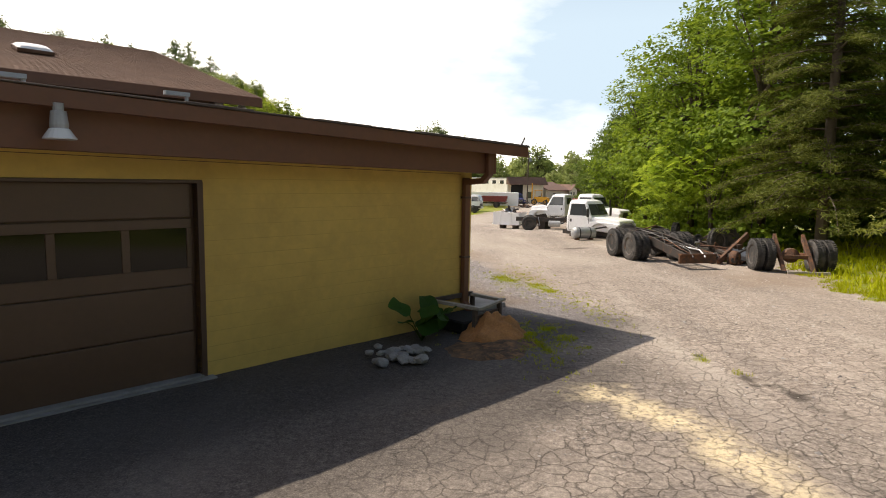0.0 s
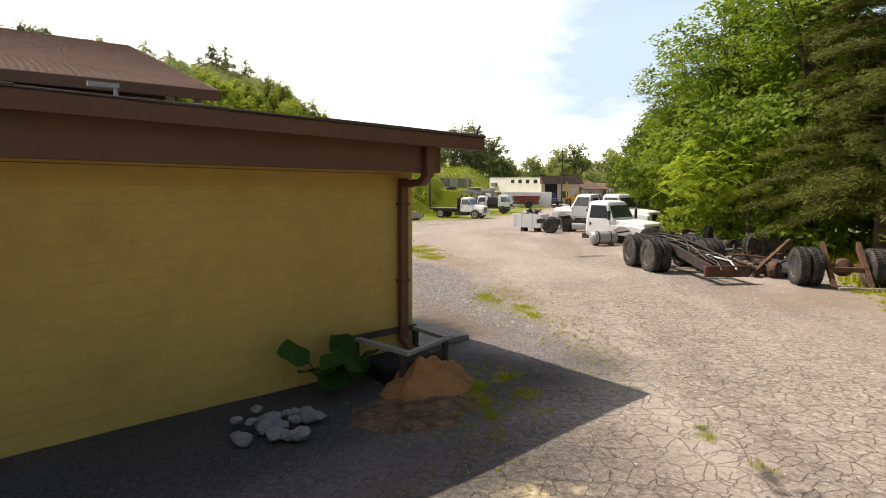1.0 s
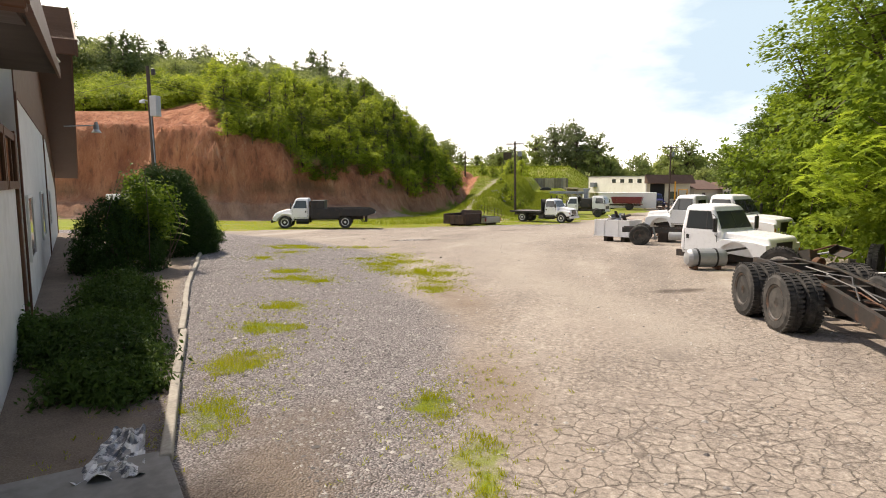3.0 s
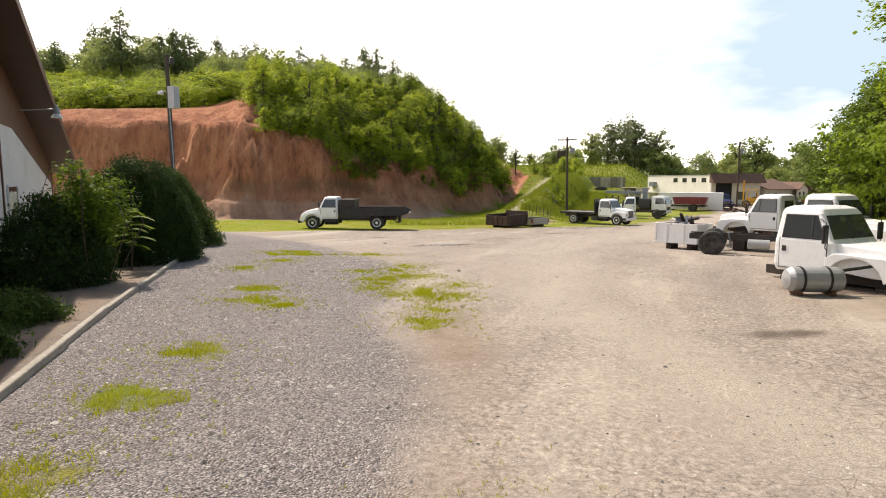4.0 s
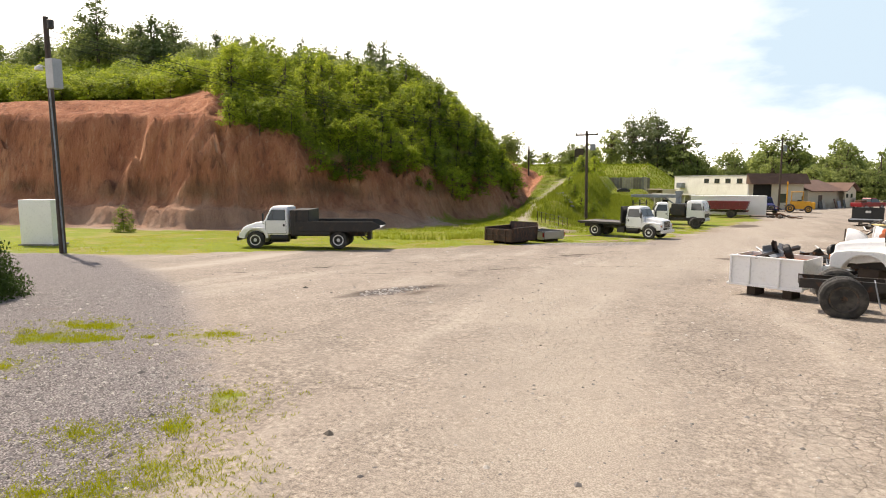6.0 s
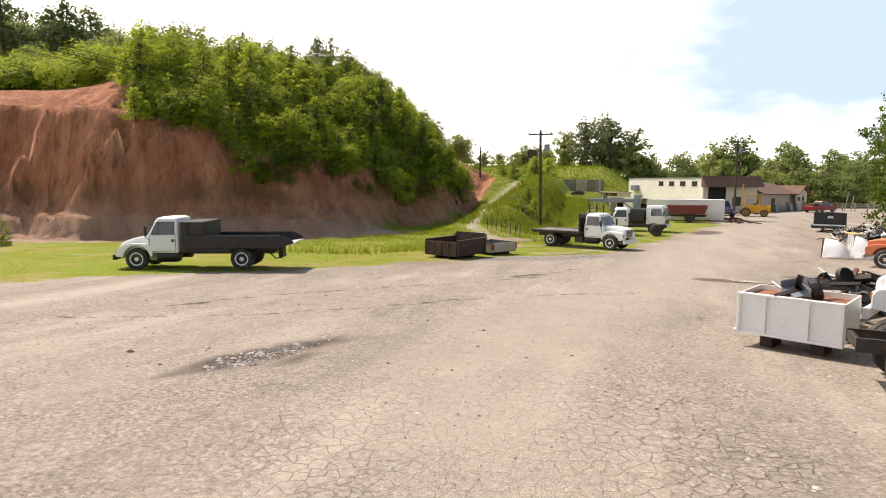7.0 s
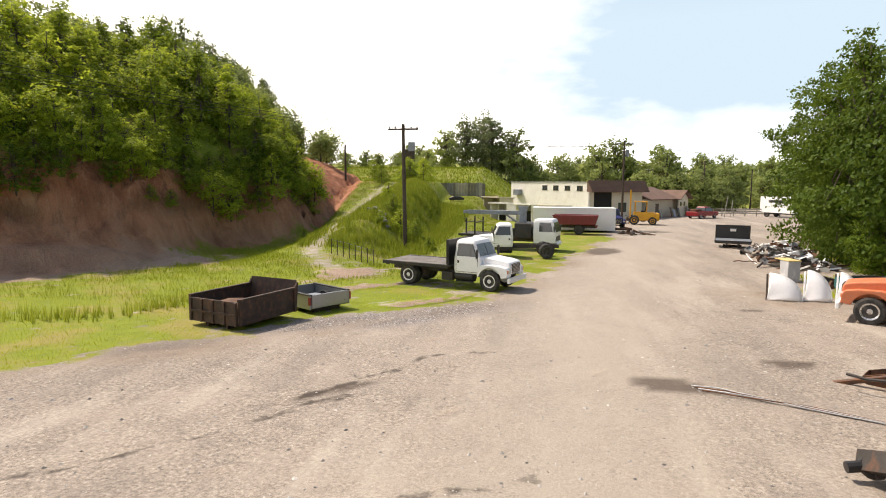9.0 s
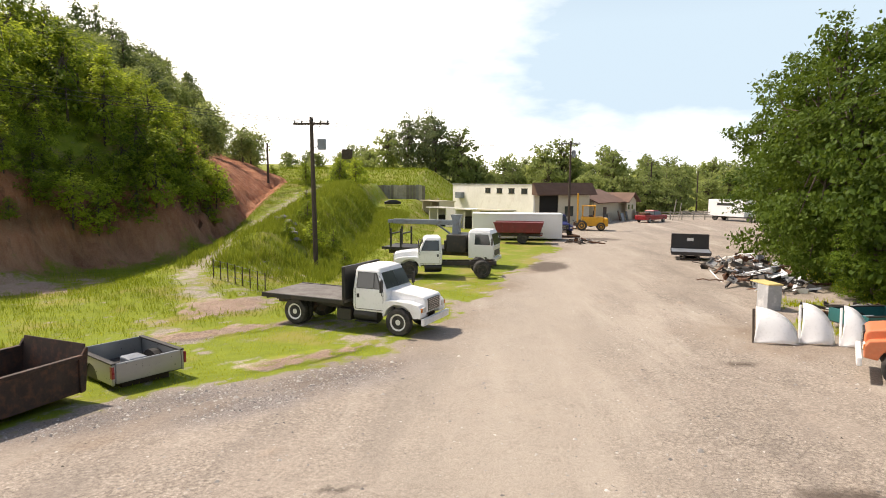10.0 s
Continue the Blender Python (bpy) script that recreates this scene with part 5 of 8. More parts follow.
        part("turn_signal", boxes((nose - 0.08, nose - 0.0, sg * 0.92 - 0.05, sg * 0.92 + 0.05, z0 + 0.04, z0 + 0.18), w=0.01), M_AMBER, hd)
    return cab, hd


def rails(t, x0, x1, z0=0.66, z1=0.90, y=0.42, mat=None):
    for sg in (-1, 1):
        bm = boxes((x0, x1, sg * y - 0.006, sg * y + 0.006, z0, z1), (x0, x1, sg * y - (0.07 if sg > 0 else 0), sg * y + (0.07 if sg < 0 else 0), z1 - 0.012, z1), (x0, x1, sg * y - (0.07 if sg > 0 else 0), sg * y + (0.07 if sg < 0 else 0), z0, z0 + 0.012))
        part("frame_rail", bm, mat or M_CHASSIS, t)
    n = max(2, int((x1 - x0) / 1.1))
    for i in range(n):
        x = x0 + 0.05 + (x1 - x0 - 0.1) * i / (n - 1)
        part("cross_member", boxes((x - 0.04, x + 0.04, -y, y, z0 + 0.03, z1 - 0.03), w=0.008), mat or M_CHASSIS, t)


def truck(name, m, label, paint, wb, tail, hood="classic", rim=None, group="", front=True, rear=True, r=0.49, bumper=None, tank=True):
    rim = rim or M_RIM
    t = thing(name, m, label, "truck", group)
    rails(t, -wb - tail, 0.72)
    cab_parts(t, paint, hood)
    if front:
        axle_wheels(t, 0, r, 0.26, rim, False, 0.90)
    if rear:
        axle_wheels(t, -wb, r, 0.25, rim, True, 0.94)
        for sg in (-1, 1):
            part("leaf_spring", prof([(-wb - 0.6, 0.66)] + [(-wb + 0.6 * (k / 6 - 1) + 0.0, 0.60 - 0.10 * math.sin(math.pi * k / 12)) for k in range(0, 13)] + [(-wb + 0.6, 0.66)], sg * 0.5 - 0.04, sg * 0.5 + 0.04), M_CHASSIS, t)
    part("bumper", boxes((0.90, 1.03, -1.03, 1.03, 0.46, 0.70), w=0.03, seg=2), bumper or paint, t)
    part("engine", boxes((-0.4, 0.6, -0.3, 0.3, 0.6, 1.1), w=0.06), M_CHASSIS, t)
    if tank:
        for sg in (-1, 1):
            bm = lathe(bmesh.new(), [(0.10, -0.5), (0.24, -0.48), (0.26, -0.42), (0.26, 0.42), (0.24, 0.48), (0.10, 0.5)], 18, pose(-1.35, sg * 0.72, 0.62, 0, 0, 90))
            tk = part("fuel_tank", bm, M_BLACKSTEEL, t)
            part("step", boxes((-1.75, -0.85, sg * 0.84, sg * 0.99, 0.36, 0.40), w=0.006) if sg > 0 else boxes((-1.75, -0.85, -0.99, -0.84, 0.36, 0.40), w=0.006), M_BLACKSTEEL, tk)
    return t


def flatbed(t, x0, x1, z, w=1.2, sides=0.0, head=1.1, mat=None, deck=None):
    """Deck from x0 (rear) to x1 (front)."""
    mat = mat or M_BLACKSTEEL
    bed = part("bed", boxes((x0, x1, -w, w, z - 0.10, z), w=0.01), deck or mat, t)
    for sg in (-1, 1):
        part("side_rail", boxes((x0, x1, sg * w - 0.03, sg * w + 0.03, z - 0.14, z + 0.03 + sides), w=0.008), mat, bed)
    n = int((x1 - x0) / 0.5)
    for i in range(n):
        x = x0 + 0.2 + i * 0.5
        part("cross_sill", boxes((x - 0.03, x + 0.03, -w + 0.05, w - 0.05, z - 0.2, z - 0.1)), mat, bed)
    hb = part("headboard", boxes((x1 - 0.05, x1, -w, w, z, z + head), (x1 - 0.09, x1 + 0.04, -w, -w + 0.08, z, z + head + 0.04), (x1 - 0.09, x1 + 0.04, w - 0.08, w, z, z + head + 0.04), (x1 - 0.09, x1 + 0.04, -w, w, z + head, z + head + 0.06), w=0.008), mat, bed)
    return bed


def on(x, y, heading, dz=0.0, pitch=0.0, roll=0.0):
    return pose(x, y, gz(x, y) + dz, roll, pitch, heading)


# white truck with a low-sided black dump bed, on the grass
ta = truck("dump_truck", on(-20.4, 54.4, 201.0) @ Matrix.Scale(0.98, 4), "white conventional truck with long low-sided black bed parked on grass", M_WHITE, 4.62, 1.35, "aero", group="parked trucks", bumper=M_BLACKSTEEL)
bed = flatbed(ta, -6.35, -2.3, 1.12, 1.2, 0.40, 0.95)
for sg in (-1, 1):
    part("tail_lip", prof([(-6.35, 0.98), (-6.35, 1.55), (-6.55, 1.52), (-6.95, 1.30), (-6.95, 1.20)], *sorted((sg * 1.17, sg * 1.23))), M_BLACKSTEEL, bed)
    part("lower_skirt", boxes((-4.2, -2.1, sg * 1.16 - 0.03, sg * 1.16 + 0.03, 0.80, 1.0), w=0.008), M_BLACKSTEEL, bed)
part("tail_floor", plate([(-6.35, -1.15, 1.10), (-6.35, 1.15, 1.10), (-6.95, 1.15, 1.18), (-6.95, -1.15, 1.18)], 0.04), M_ALU, bed)
part("cab_shield", boxes((-3.05, -2.02, -1.16, 1.16, 0.84, 2.16), w=0.02), M_BLACKSTEEL, bed)
part("hitch", boxes((-6.3, -6.1, -0.35, 0.35, 0.45, 0.95), w=0.03), M_BLACKSTEEL, ta)
for y in (-0.5, 0.5):
    part("hitch_bar", tube(bmesh.new(), [(-5.6, y, 0.85), (-6.0, y, 0.45), (-6.3, y, 0.5)], 0.03, 6), M_BLACKSTEEL, ta)

# white truck with a black flatbed
tb = truck("flatbed_truck", on(-0.85, 74.2, -21.5), "white conventional truck with black steel flatbed on the grass edge", M_WHITE, 4.35, 1.25, "classic", group="parked trucks")
bed = flatbed(tb, -5.75, -2.05, 1.12, 1.22, 0.0, 1.15, deck=shade("worn_deck_plate", (0.16, 0.145, 0.13), 0.6, vary=0.3, second=(0.08, 0.06, 0.05), amount=0.45))
part("tool_box", boxes((-2.5, -1.9, -1.02, -0.72, 0.38, 0.80), w=0.02), M_BLACKSTEEL, tb)

# white cab and chassis pointing away
tc = truck("cab_chassis_truck", on(-2.35, 87.6, 186.0), "white cab and chassis truck with bare frame on the grass", M_WHITE, 4.15, 0.9, "classic", rim=M_DARKRIM, group="parked trucks")

# crane truck: white cab-over with a folded grey boom
td = thing("crane_truck", on(2.1, 92.4, -14.0), "white cab-over truck with folded grey loader crane and black bed", "truck", "parked trucks")
rails(td, -6.6, 0.5)
axle_wheels(td, 0, 0.48, 0.26, M_RIM, False, 0.9)
axle_wheels(td, -4.2, 0.48, 0.25, M_DARKRIM, True, 0.93)
cab = part("cab", tower([(0.62, -0.85, 0.80, -1.02, 1.02, 0.08), (1.42, -0.88, 0.84, -1.05, 1.05, 0.10), (2.25, -0.86, 0.62, -0.98, 0.98, 0.10), (2.42, -0.78, 0.50, -0.9, 0.9, 0.15)], 4), M_WHITE, td)
part("windshield", plate([(0.838, -0.90, 1.48), (0.838, 0.90, 1.48), (0.648, 0.84, 2.18), (0.648, -0.84, 2.18)], 0.03), M_GLASS, cab)
part("grille", boxes((0.80, 0.855, -0.75, 0.75, 0.78, 1.15), w=0.01), M_GRILLE, cab)
part("bumper", boxes((0.78, 0.93, -1.08, 1.08, 0.42, 0.66), w=0.03), M_WHITE, td)
for sg in (-1, 1):
    dr = part("door", plate([(0.60, sg * 1.052, 0.72), (0.62, sg * 1.052, 1.44), (-0.45, sg * 1.052, 1.44), (-0.45, sg * 1.052, 0.72)], 0.012), M_WHITE, cab)
    part("side_window", plate([(0.62, sg * 1.048, 1.50), (0.46, sg * 0.995, 2.16), (-0.40, sg * 0.995, 2.16), (-0.42, sg * 1.048, 1.50)], 0.02), M_GLASS, dr)
    part("mirror", boxes((0.72, 0.80, sg * 1.24 - 0.09, sg * 1.24 + 0.09, 1.5, 1.95), w=0.02), M_BLACKSTEEL, cab)
    part("headlight", boxes((0.80, 0.855, sg * 0.86 - 0.1, sg * 0.86 + 0.1, 0.72, 0.88), w=0.01), M_LAMP, cab)
part("tool_body", boxes((-2.3, -1.0, -1.15, 1.15, 0.95, 2.1), w=0.03), M_BLACKSTEEL, td, "black steel body behind the cab")
flatbed(td, -6.8, -2.35, 1.15, 1.2, 0.0, 0.5)
crane = part("crane_mast", tower([(0.9, -2.2, -1.65, -0.3, 0.3, 0.06), (2.9, -2.15, -1.7, -0.26, 0.26, 0.06), (3.35, -2.3, -1.5, -0.24, 0.24, 0.06)], 3), M_GREYSTEEL, td, "grey crane mast")
part("crane_boom", bev(boxes((-6.4, -1.7, -0.16, 0.16, 2.66, 2.98)), 0.03), M_GREYSTEEL, crane)
part("boom_extension", bev(boxes((-6.8, -6.3, -0.12, 0.12, 2.70, 2.94)), 0.02), M_GREYSTEEL, crane)
part("lift_cylinder", tube(bmesh.new(), [(-1.75, 0.2, 1.6), (-3.4, 0.2, 2.7)], 0.07, 10), M_GREYSTEEL, crane)
part("hook_block", tube(bmesh.new(), [(-6.7, 0, 2.7), (-6.7, 0, 2.2), (-6.66, 0, 2.05), (-6.74, 0, 1.98)], 0.03, 6), M_BLACKSTEEL, crane)
for x in (-6.2, -5.5):
    part("bed_stake", boxes((x - 0.05, x + 0.05, -1.1, -1.0, 1.15, 2.4), (x - 0.05, x + 0.05, 1.0, 1.1, 1.15, 2.4), (x - 0.05, x + 0.05, -1.1, 1.1, 2.0, 2.08)), M_BLACKSTEEL, td)

# maroon spreader truck seen from its hopper end
te = thing("spreader_truck", on(6.5, 108.3, -8.0), "maroon hopper spreader truck with dark dual wheels", "truck", "parked trucks")
rails(te, -3.6, 1.0)
axle_wheels(te, -0.6, 0.5, 0.26, M_DARKRIM, True)
hop = prof([(-2.9, 1.0), (-3.2, 1.9), (1.2, 1.9), (1.25, 1.75), (1.0, 1.0)], -1.15, 1.15, 0.05, 2)
hp = part("hopper", hop, M_RED, te, "maroon steel hopper")
part("hopper_rim", boxes((-3.25, 1.27, -1.2, -1.12, 1.86, 1.96), (-3.25, 1.27, 1.12, 1.2, 1.86, 1.96), (1.2, 1.28, -1.2, 1.2, 1.86, 1.96), w=0.01), M_RED, hp)
for x in (-2.4, -1.5, -0.6, 0.3):
    part("hopper_rib", boxes((x - 0.04, x + 0.04, -1.19, -1.14, 1.02, 1.88), w=0.01), M_RED, hp)
part("tail_light_bar", boxes((1.0, 1.2, -1.1, 1.1, 0.75, 0.9), w=0.01), M_RED, te)

# white box trailer and blue truck nose
tf = thing("box_trailer", on(5.6, 112.4, -2.0), "long low white box trailer with plain sides", "trailer")
part("body", bev(boxes((-4.3, 4.3, -1.25, 1.25, 0.18, 2.5)), 0.05, 3), M_WHITE, tf)
part("roof_cap", bev(boxes((-4.35, 4.35, -1.3, 1.3, 2.46, 2.58)), 0.03), M_WHITE, tf)
part("rear_door", bev(boxes((4.3, 4.33, -1.1, 1.1, 0.55, 2.35)), 0.006), M_WHITE, tf)
axle_wheels(tf, -2.2, 0.42, 0.24, M_DARKRIM, True)
part("landing_leg", boxes((2.6, 2.72, -0.8, -0.68, 0, 0.5), (2.6, 2.72, 0.68, 0.8, 0, 0.5)), M_BLACKSTEEL, tf)
tg = thing("blue_truck", on(10.4, 115.5, -75.0), "dark blue truck standing beside the white trailer", "truck", "parked trucks")
rails(tg, -4.5, 0.8)
axle_wheels(tg, 0, 0.5, 0.26, M_DARKRIM, False)
axle_wheels(tg, -3.6, 0.5, 0.26, M_DARKRIM, True)
cab_parts(tg, M_BLUE, "classic", mirror=False)
part("loader_frame", boxes((0.9, 2.4, -0.8, -0.7, 0.2, 0.4), (0.9, 2.4, 0.7, 0.8, 0.2, 0.4), (2.3, 2.5, -1.0, 1.0, 0.15, 0.35), w=0.02), M_RUST, tg)

# forklift
fk = thing("forklift", on(14.9, 125.0, 172.0) @ Matrix.Scale(1.1, 4), "big yellow forklift with raised mast by the far building", "forklift")
part("body", bev(boxes((-1.6, 0.7, -0.85, 0.85, 0.5, 1.45)), 0.06, 2), M_FORK, fk)
part("counterweight", bev(boxes((-2.1, -1.6, -0.85, 0.85, 0.45, 1.35)), 0.15, 3), M_FORK, fk)
cb = part("cab_frame", boxes((-0.75, -0.65, -0.75, -0.65, 1.45, 2.6), (-0.75, -0.65, 0.65, 0.75, 1.45, 2.6), (0.5, 0.6, -0.75, -0.65, 1.45, 2.6), (0.5, 0.6, 0.65, 0.75, 1.45, 2.6), (-0.8, 0.65, -0.8, 0.8, 2.58, 2.68), w=0.01), M_FORK, fk)
part("cab_glass", boxes((0.52, 0.55, -0.65, 0.65, 1.5, 2.55), (-0.70, -0.68, -0.65, 0.65, 1.5, 2.55)), M_GLASS, cb)
part("seat", bev(boxes((-0.6, -0.1, -0.3, 0.3, 1.45, 1.6), (-0.65, -0.55, -0.3, 0.3, 1.6, 2.1)), 0.03), M_BLACKSTEEL, fk)
ms = part("mast", boxes((1.0, 1.16, -0.6, -0.46, 0.15, 3.9), (1.0, 1.16, 0.46, 0.6, 0.15, 3.9), (1.0, 1.16, -0.6, 0.6, 3.8, 3.95), (1.0, 1.1, -0.6, 0.6, 2.0, 2.12), w=0.01), M_FORK, fk)
for y in (-0.35, 0.35):
    part("fork", bev(boxes((1.16, 2.3, y - 0.07, y + 0.07, 0.1, 0.15), (1.16, 1.22, y - 0.07, y + 0.07, 0.1, 0.9)), 0.006), M_BLACKSTEEL, ms)
for x, r in ((0.65, 0.55), (-1.35, 0.45)):
    for sg in (-1, 1):
        wheel(fk, x, sg * 0.9, r, r, 0.3, sg, M_FORK)


# pickups
def pickup_bed(name, m, label, paint, ln=2.3, category="truck bed"):
    t = thing(name, m, label, category)
    w, h = 0.92, 0.56
    part("floor", bev(boxes((-ln / 2, ln / 2, -w + 0.1, w - 0.1, 0.20, 0.25)), 0.01), M_BLACKSTEEL, t, "dark bed floor")
    for sg in (-1, 1):
        pts = [(-ln / 2, 0.18), (-ln / 2, 0.72)] + [(ln / 2, 0.72), (ln / 2, 0.20)] + [(x, z) for x, z in arc(0.15, 0.10, 0.42, 12, 168, 10)]
        s = part("bedside", prof(pts, *sorted((sg * (w - 0.07), sg * w)), 0.02, 2), paint, t)
        part("top_rail", bev(boxes((-ln / 2, ln / 2, sg * (w - 0.06) - 0.07, sg * (w - 0.06) + 0.07, 0.70, 0.75)), 0.015), M_BLACKSTEEL, s)
        part("wheel_arch", prof(arc(0.15, 0.10, 0.45, 0, 180, 10), *sorted((sg * (w - 0.07), sg * (w - 0.30))), 0.0), M_BLACKSTEEL, s)
        part("tail_lamp", bev(boxes((-ln / 2 - 0.012, -ln / 2 + 0.10, sg * w - 0.06, sg * w + 0.008, 0.36, 0.66)), 0.008), M_REDCAR, s)
    part("tailgate", bev(boxes((-ln / 2 - 0.02, -ln / 2 + 0.06, -w + 0.09, w - 0.09, 0.22, 0.73)), 0.02), paint, t)
    part("front_panel", bev(boxes((ln / 2 - 0.05, ln / 2, -w + 0.07, w - 0.07, 0.22, 0.73)), 0.015), paint, t)
    part("spare_part", bev(boxes((-0.2, 0.35, -0.4, 0.1, 0.25, 0.50)), 0.04), M_GREYSTEEL, t)
    part("skid_block", boxes((-0.9, -0.7, -0.6, 0.6, 0.0, 0.2), (0.6, 0.8, -0.6, 0.6, 0, 0.2)), M_OLDWOOD, t)
    return t


pickup_bed("pickup_bed", on(-7.8, 68.25, 145.0), "silver pickup bed with tailgate lying loose on the grass", M_SILVER, 2.25)
pickup_bed("pickup_bed", on(16.1, 75.4, 190.0), "teal green pickup bed lying beside the scrap", M_TEAL, 2.3)

rp = thing("pickup_truck", on(27.0, 141.0, 40.0), "dark red pickup truck parked before the far fence", "pickup truck")
part("body", tower([(0.42, -2.7, 2.5, -0.95, 0.95, 0.15), (0.95, -2.75, 2.55, -0.98, 0.98, 0.15), (1.05, -2.7, 2.4, -0.94, 0.94, 0.15)], 3), M_REDCAR, rp)
cb = part("cab", tower([(1.03, -0.7, 1.25, -0.92, 0.92, 0.1), (1.65, -0.55, 0.75, -0.76, 0.76, 0.12), (1.75, -0.45, 0.6, -0.68, 0.68, 0.12)], 3), M_REDCAR, rp)
part("windows", tower([(1.12, -0.705, 1.22, -0.925, 0.925, 0.1), (1.60, -0.58, 0.82, -0.785, 0.785, 0.1)], 3), M_GLASS, cb)
part("load", bev(boxes((-2.3, -1.0, -0.5, 0.6, 1.0, 1.4)), 0.06), M_RUST, rp)
for x in (1.65, -1.75):
    for sg in (-1, 1):
        wheel(rp, x, sg * 0.85, 0.37, 0.37, 0.24, sg, M_RIM)

# ---- bodies, scrap and parts in the yard ----
# rusty dump bed standing on the grass
db = thing("dump_bed", on(-9.2, 65.3, 71.0) @ Matrix.Diagonal((0.86, 1, 1, 1)), "dark rusty steel dump bed standing on the grass", "truck bed")
M_DUMP = shade("dark_rust_steel", (0.055, 0.035, 0.028), 0.75, vary=0.4, size=0.6, bump=0.3, second=(0.13, 0.06, 0.035), amount=0.42)
part("floor", boxes((-1.5, 1.6, -1.05, 1.05, 0.22, 0.30), w=0.01), M_DUMP, db)
for sg in (-1, 1):
    s = part("side_panel", prof([(-1.5, 0.2), (-1.5, 1.02), (1.55, 1.02), (1.72, 1.22), (1.78, 1.22), (1.65, 0.2)], *sorted((sg * 1.05, sg * 1.12)), 0.008, 1), M_DUMP, db)
    part("top_rail", bev(boxes((-1.52, 1.6, sg * 1.09 - 0.06, sg * 1.09 + 0.06, 0.98, 1.07)), 0.012), M_DUMP, s)
    for x in (-1.44, 1.5):
        part("stake_rib", bev(boxes((x - 0.05, x + 0.05, sg * 1.12 if sg > 0 else -1.18, 1.18 if sg > 0 else sg * 1.12, 0.2, 1.0)), 0.01), M_DUMP, s)
tg_ = part("tailgate", boxes((-1.56, -1.50, -1.05, 1.05, 0.2, 0.98), w=0.008), M_DUMP, db)
for y in (-1.0, -0.5, 0.0, 0.5, 1.0):
    part("gate_rib", bev(boxes((-1.62, -1.56, y - 0.05, y + 0.05, 0.2, 0.96)), 0.01), M_DUMP, tg_)
part("gate_rib", bev(boxes((-1.62, -1.56, -1.05, 1.05, 0.52, 0.6)), 0.01), M_DUMP, tg_)
part("front_wall", plate([(1.6, -1.05, 0.25), (1.6, 1.05, 0.25), (1.74, 1.05, 1.3), (1.74, -1.05, 1.3)], 0.05), M_DUMP, db)
part("long_sill", boxes((-1.4, 1.5, -0.5, -0.38, 0, 0.22), (-1.4, 1.5, 0.38, 0.5, 0, 0.22), w=0.01), M_DUMP, db)
part("load", stone_mesh(5, 0.5), M_RUST, db).matrix_basis = pose(-0.3, 0.2, 0.55) @ Matrix.Diagonal((1.8, 1.4, 0.8, 1))

# white steel body with scrap inside
wbm = on(2.90, 47.8, -26.0, 0.36)
wb_t = thing("scrap_skip", wbm, "white panelled steel body with a rusty deck and scrap on it", "skip")
LB, WB, HB = 2.0, 1.5, 0.84
bk = part("side_panel", boxes((0, LB, -0.02, 0.02, 0.0, HB), w=0.004), M_WHITE, wb_t)
for x in (0.02, 0.55, 1.37, LB - 0.02):
    part("panel_rib", bev(boxes((x - 0.032, x + 0.032, -0.075, -0.02, 0.0, HB)), 0.008), M_WHITE, bk)
part("top_edge", bev(boxes((-0.02, LB + 0.02, -0.085, 0.05, HB - 0.03, HB + 0.02)), 0.008), M_WHITE, bk)
part("bottom_edge", bev(boxes((-0.08, LB + 0.02, -0.06, 0.04, -0.05, 0.02)), 0.008), M_WHITE, bk)
part("end_panel", boxes((-0.02, 0.02, 0.02, WB, 0.0, HB), w=0.004), M_WHITE, wb_t)
part("end_panel", boxes((LB - 0.02, LB + 0.02, 0.02, WB, 0.0, HB), w=0.004), M_WHITE, wb_t)
part("side_panel", boxes((0, LB, WB - 0.02, WB + 0.02, 0.0, HB), w=0.004), M_WHITE, wb_t)
part("floor", boxes((0.02, LB - 0.02, 0.02, WB - 0.02, HB - 0.16, HB - 0.12)), shade("orange_rust_deck", (0.36, 0.15, 0.07), 0.8, vary=0.3, size=0.5, bump=0.3, second=(0.14, 0.06, 0.035), amount=0.42), wb_t, "rusty orange deck plate")
part("latch", boxes((0.72, 0.78, -0.06, -0.045, 0.80, 0.88)), M_BLACKSTEEL, bk)
for x in (0.4, 1.4):
    part("support_block", boxes((x, x + 0.25, 0.25, 0.95, -0.39, -0.05), w=0.01), M_OLDWOOD, wb_t)


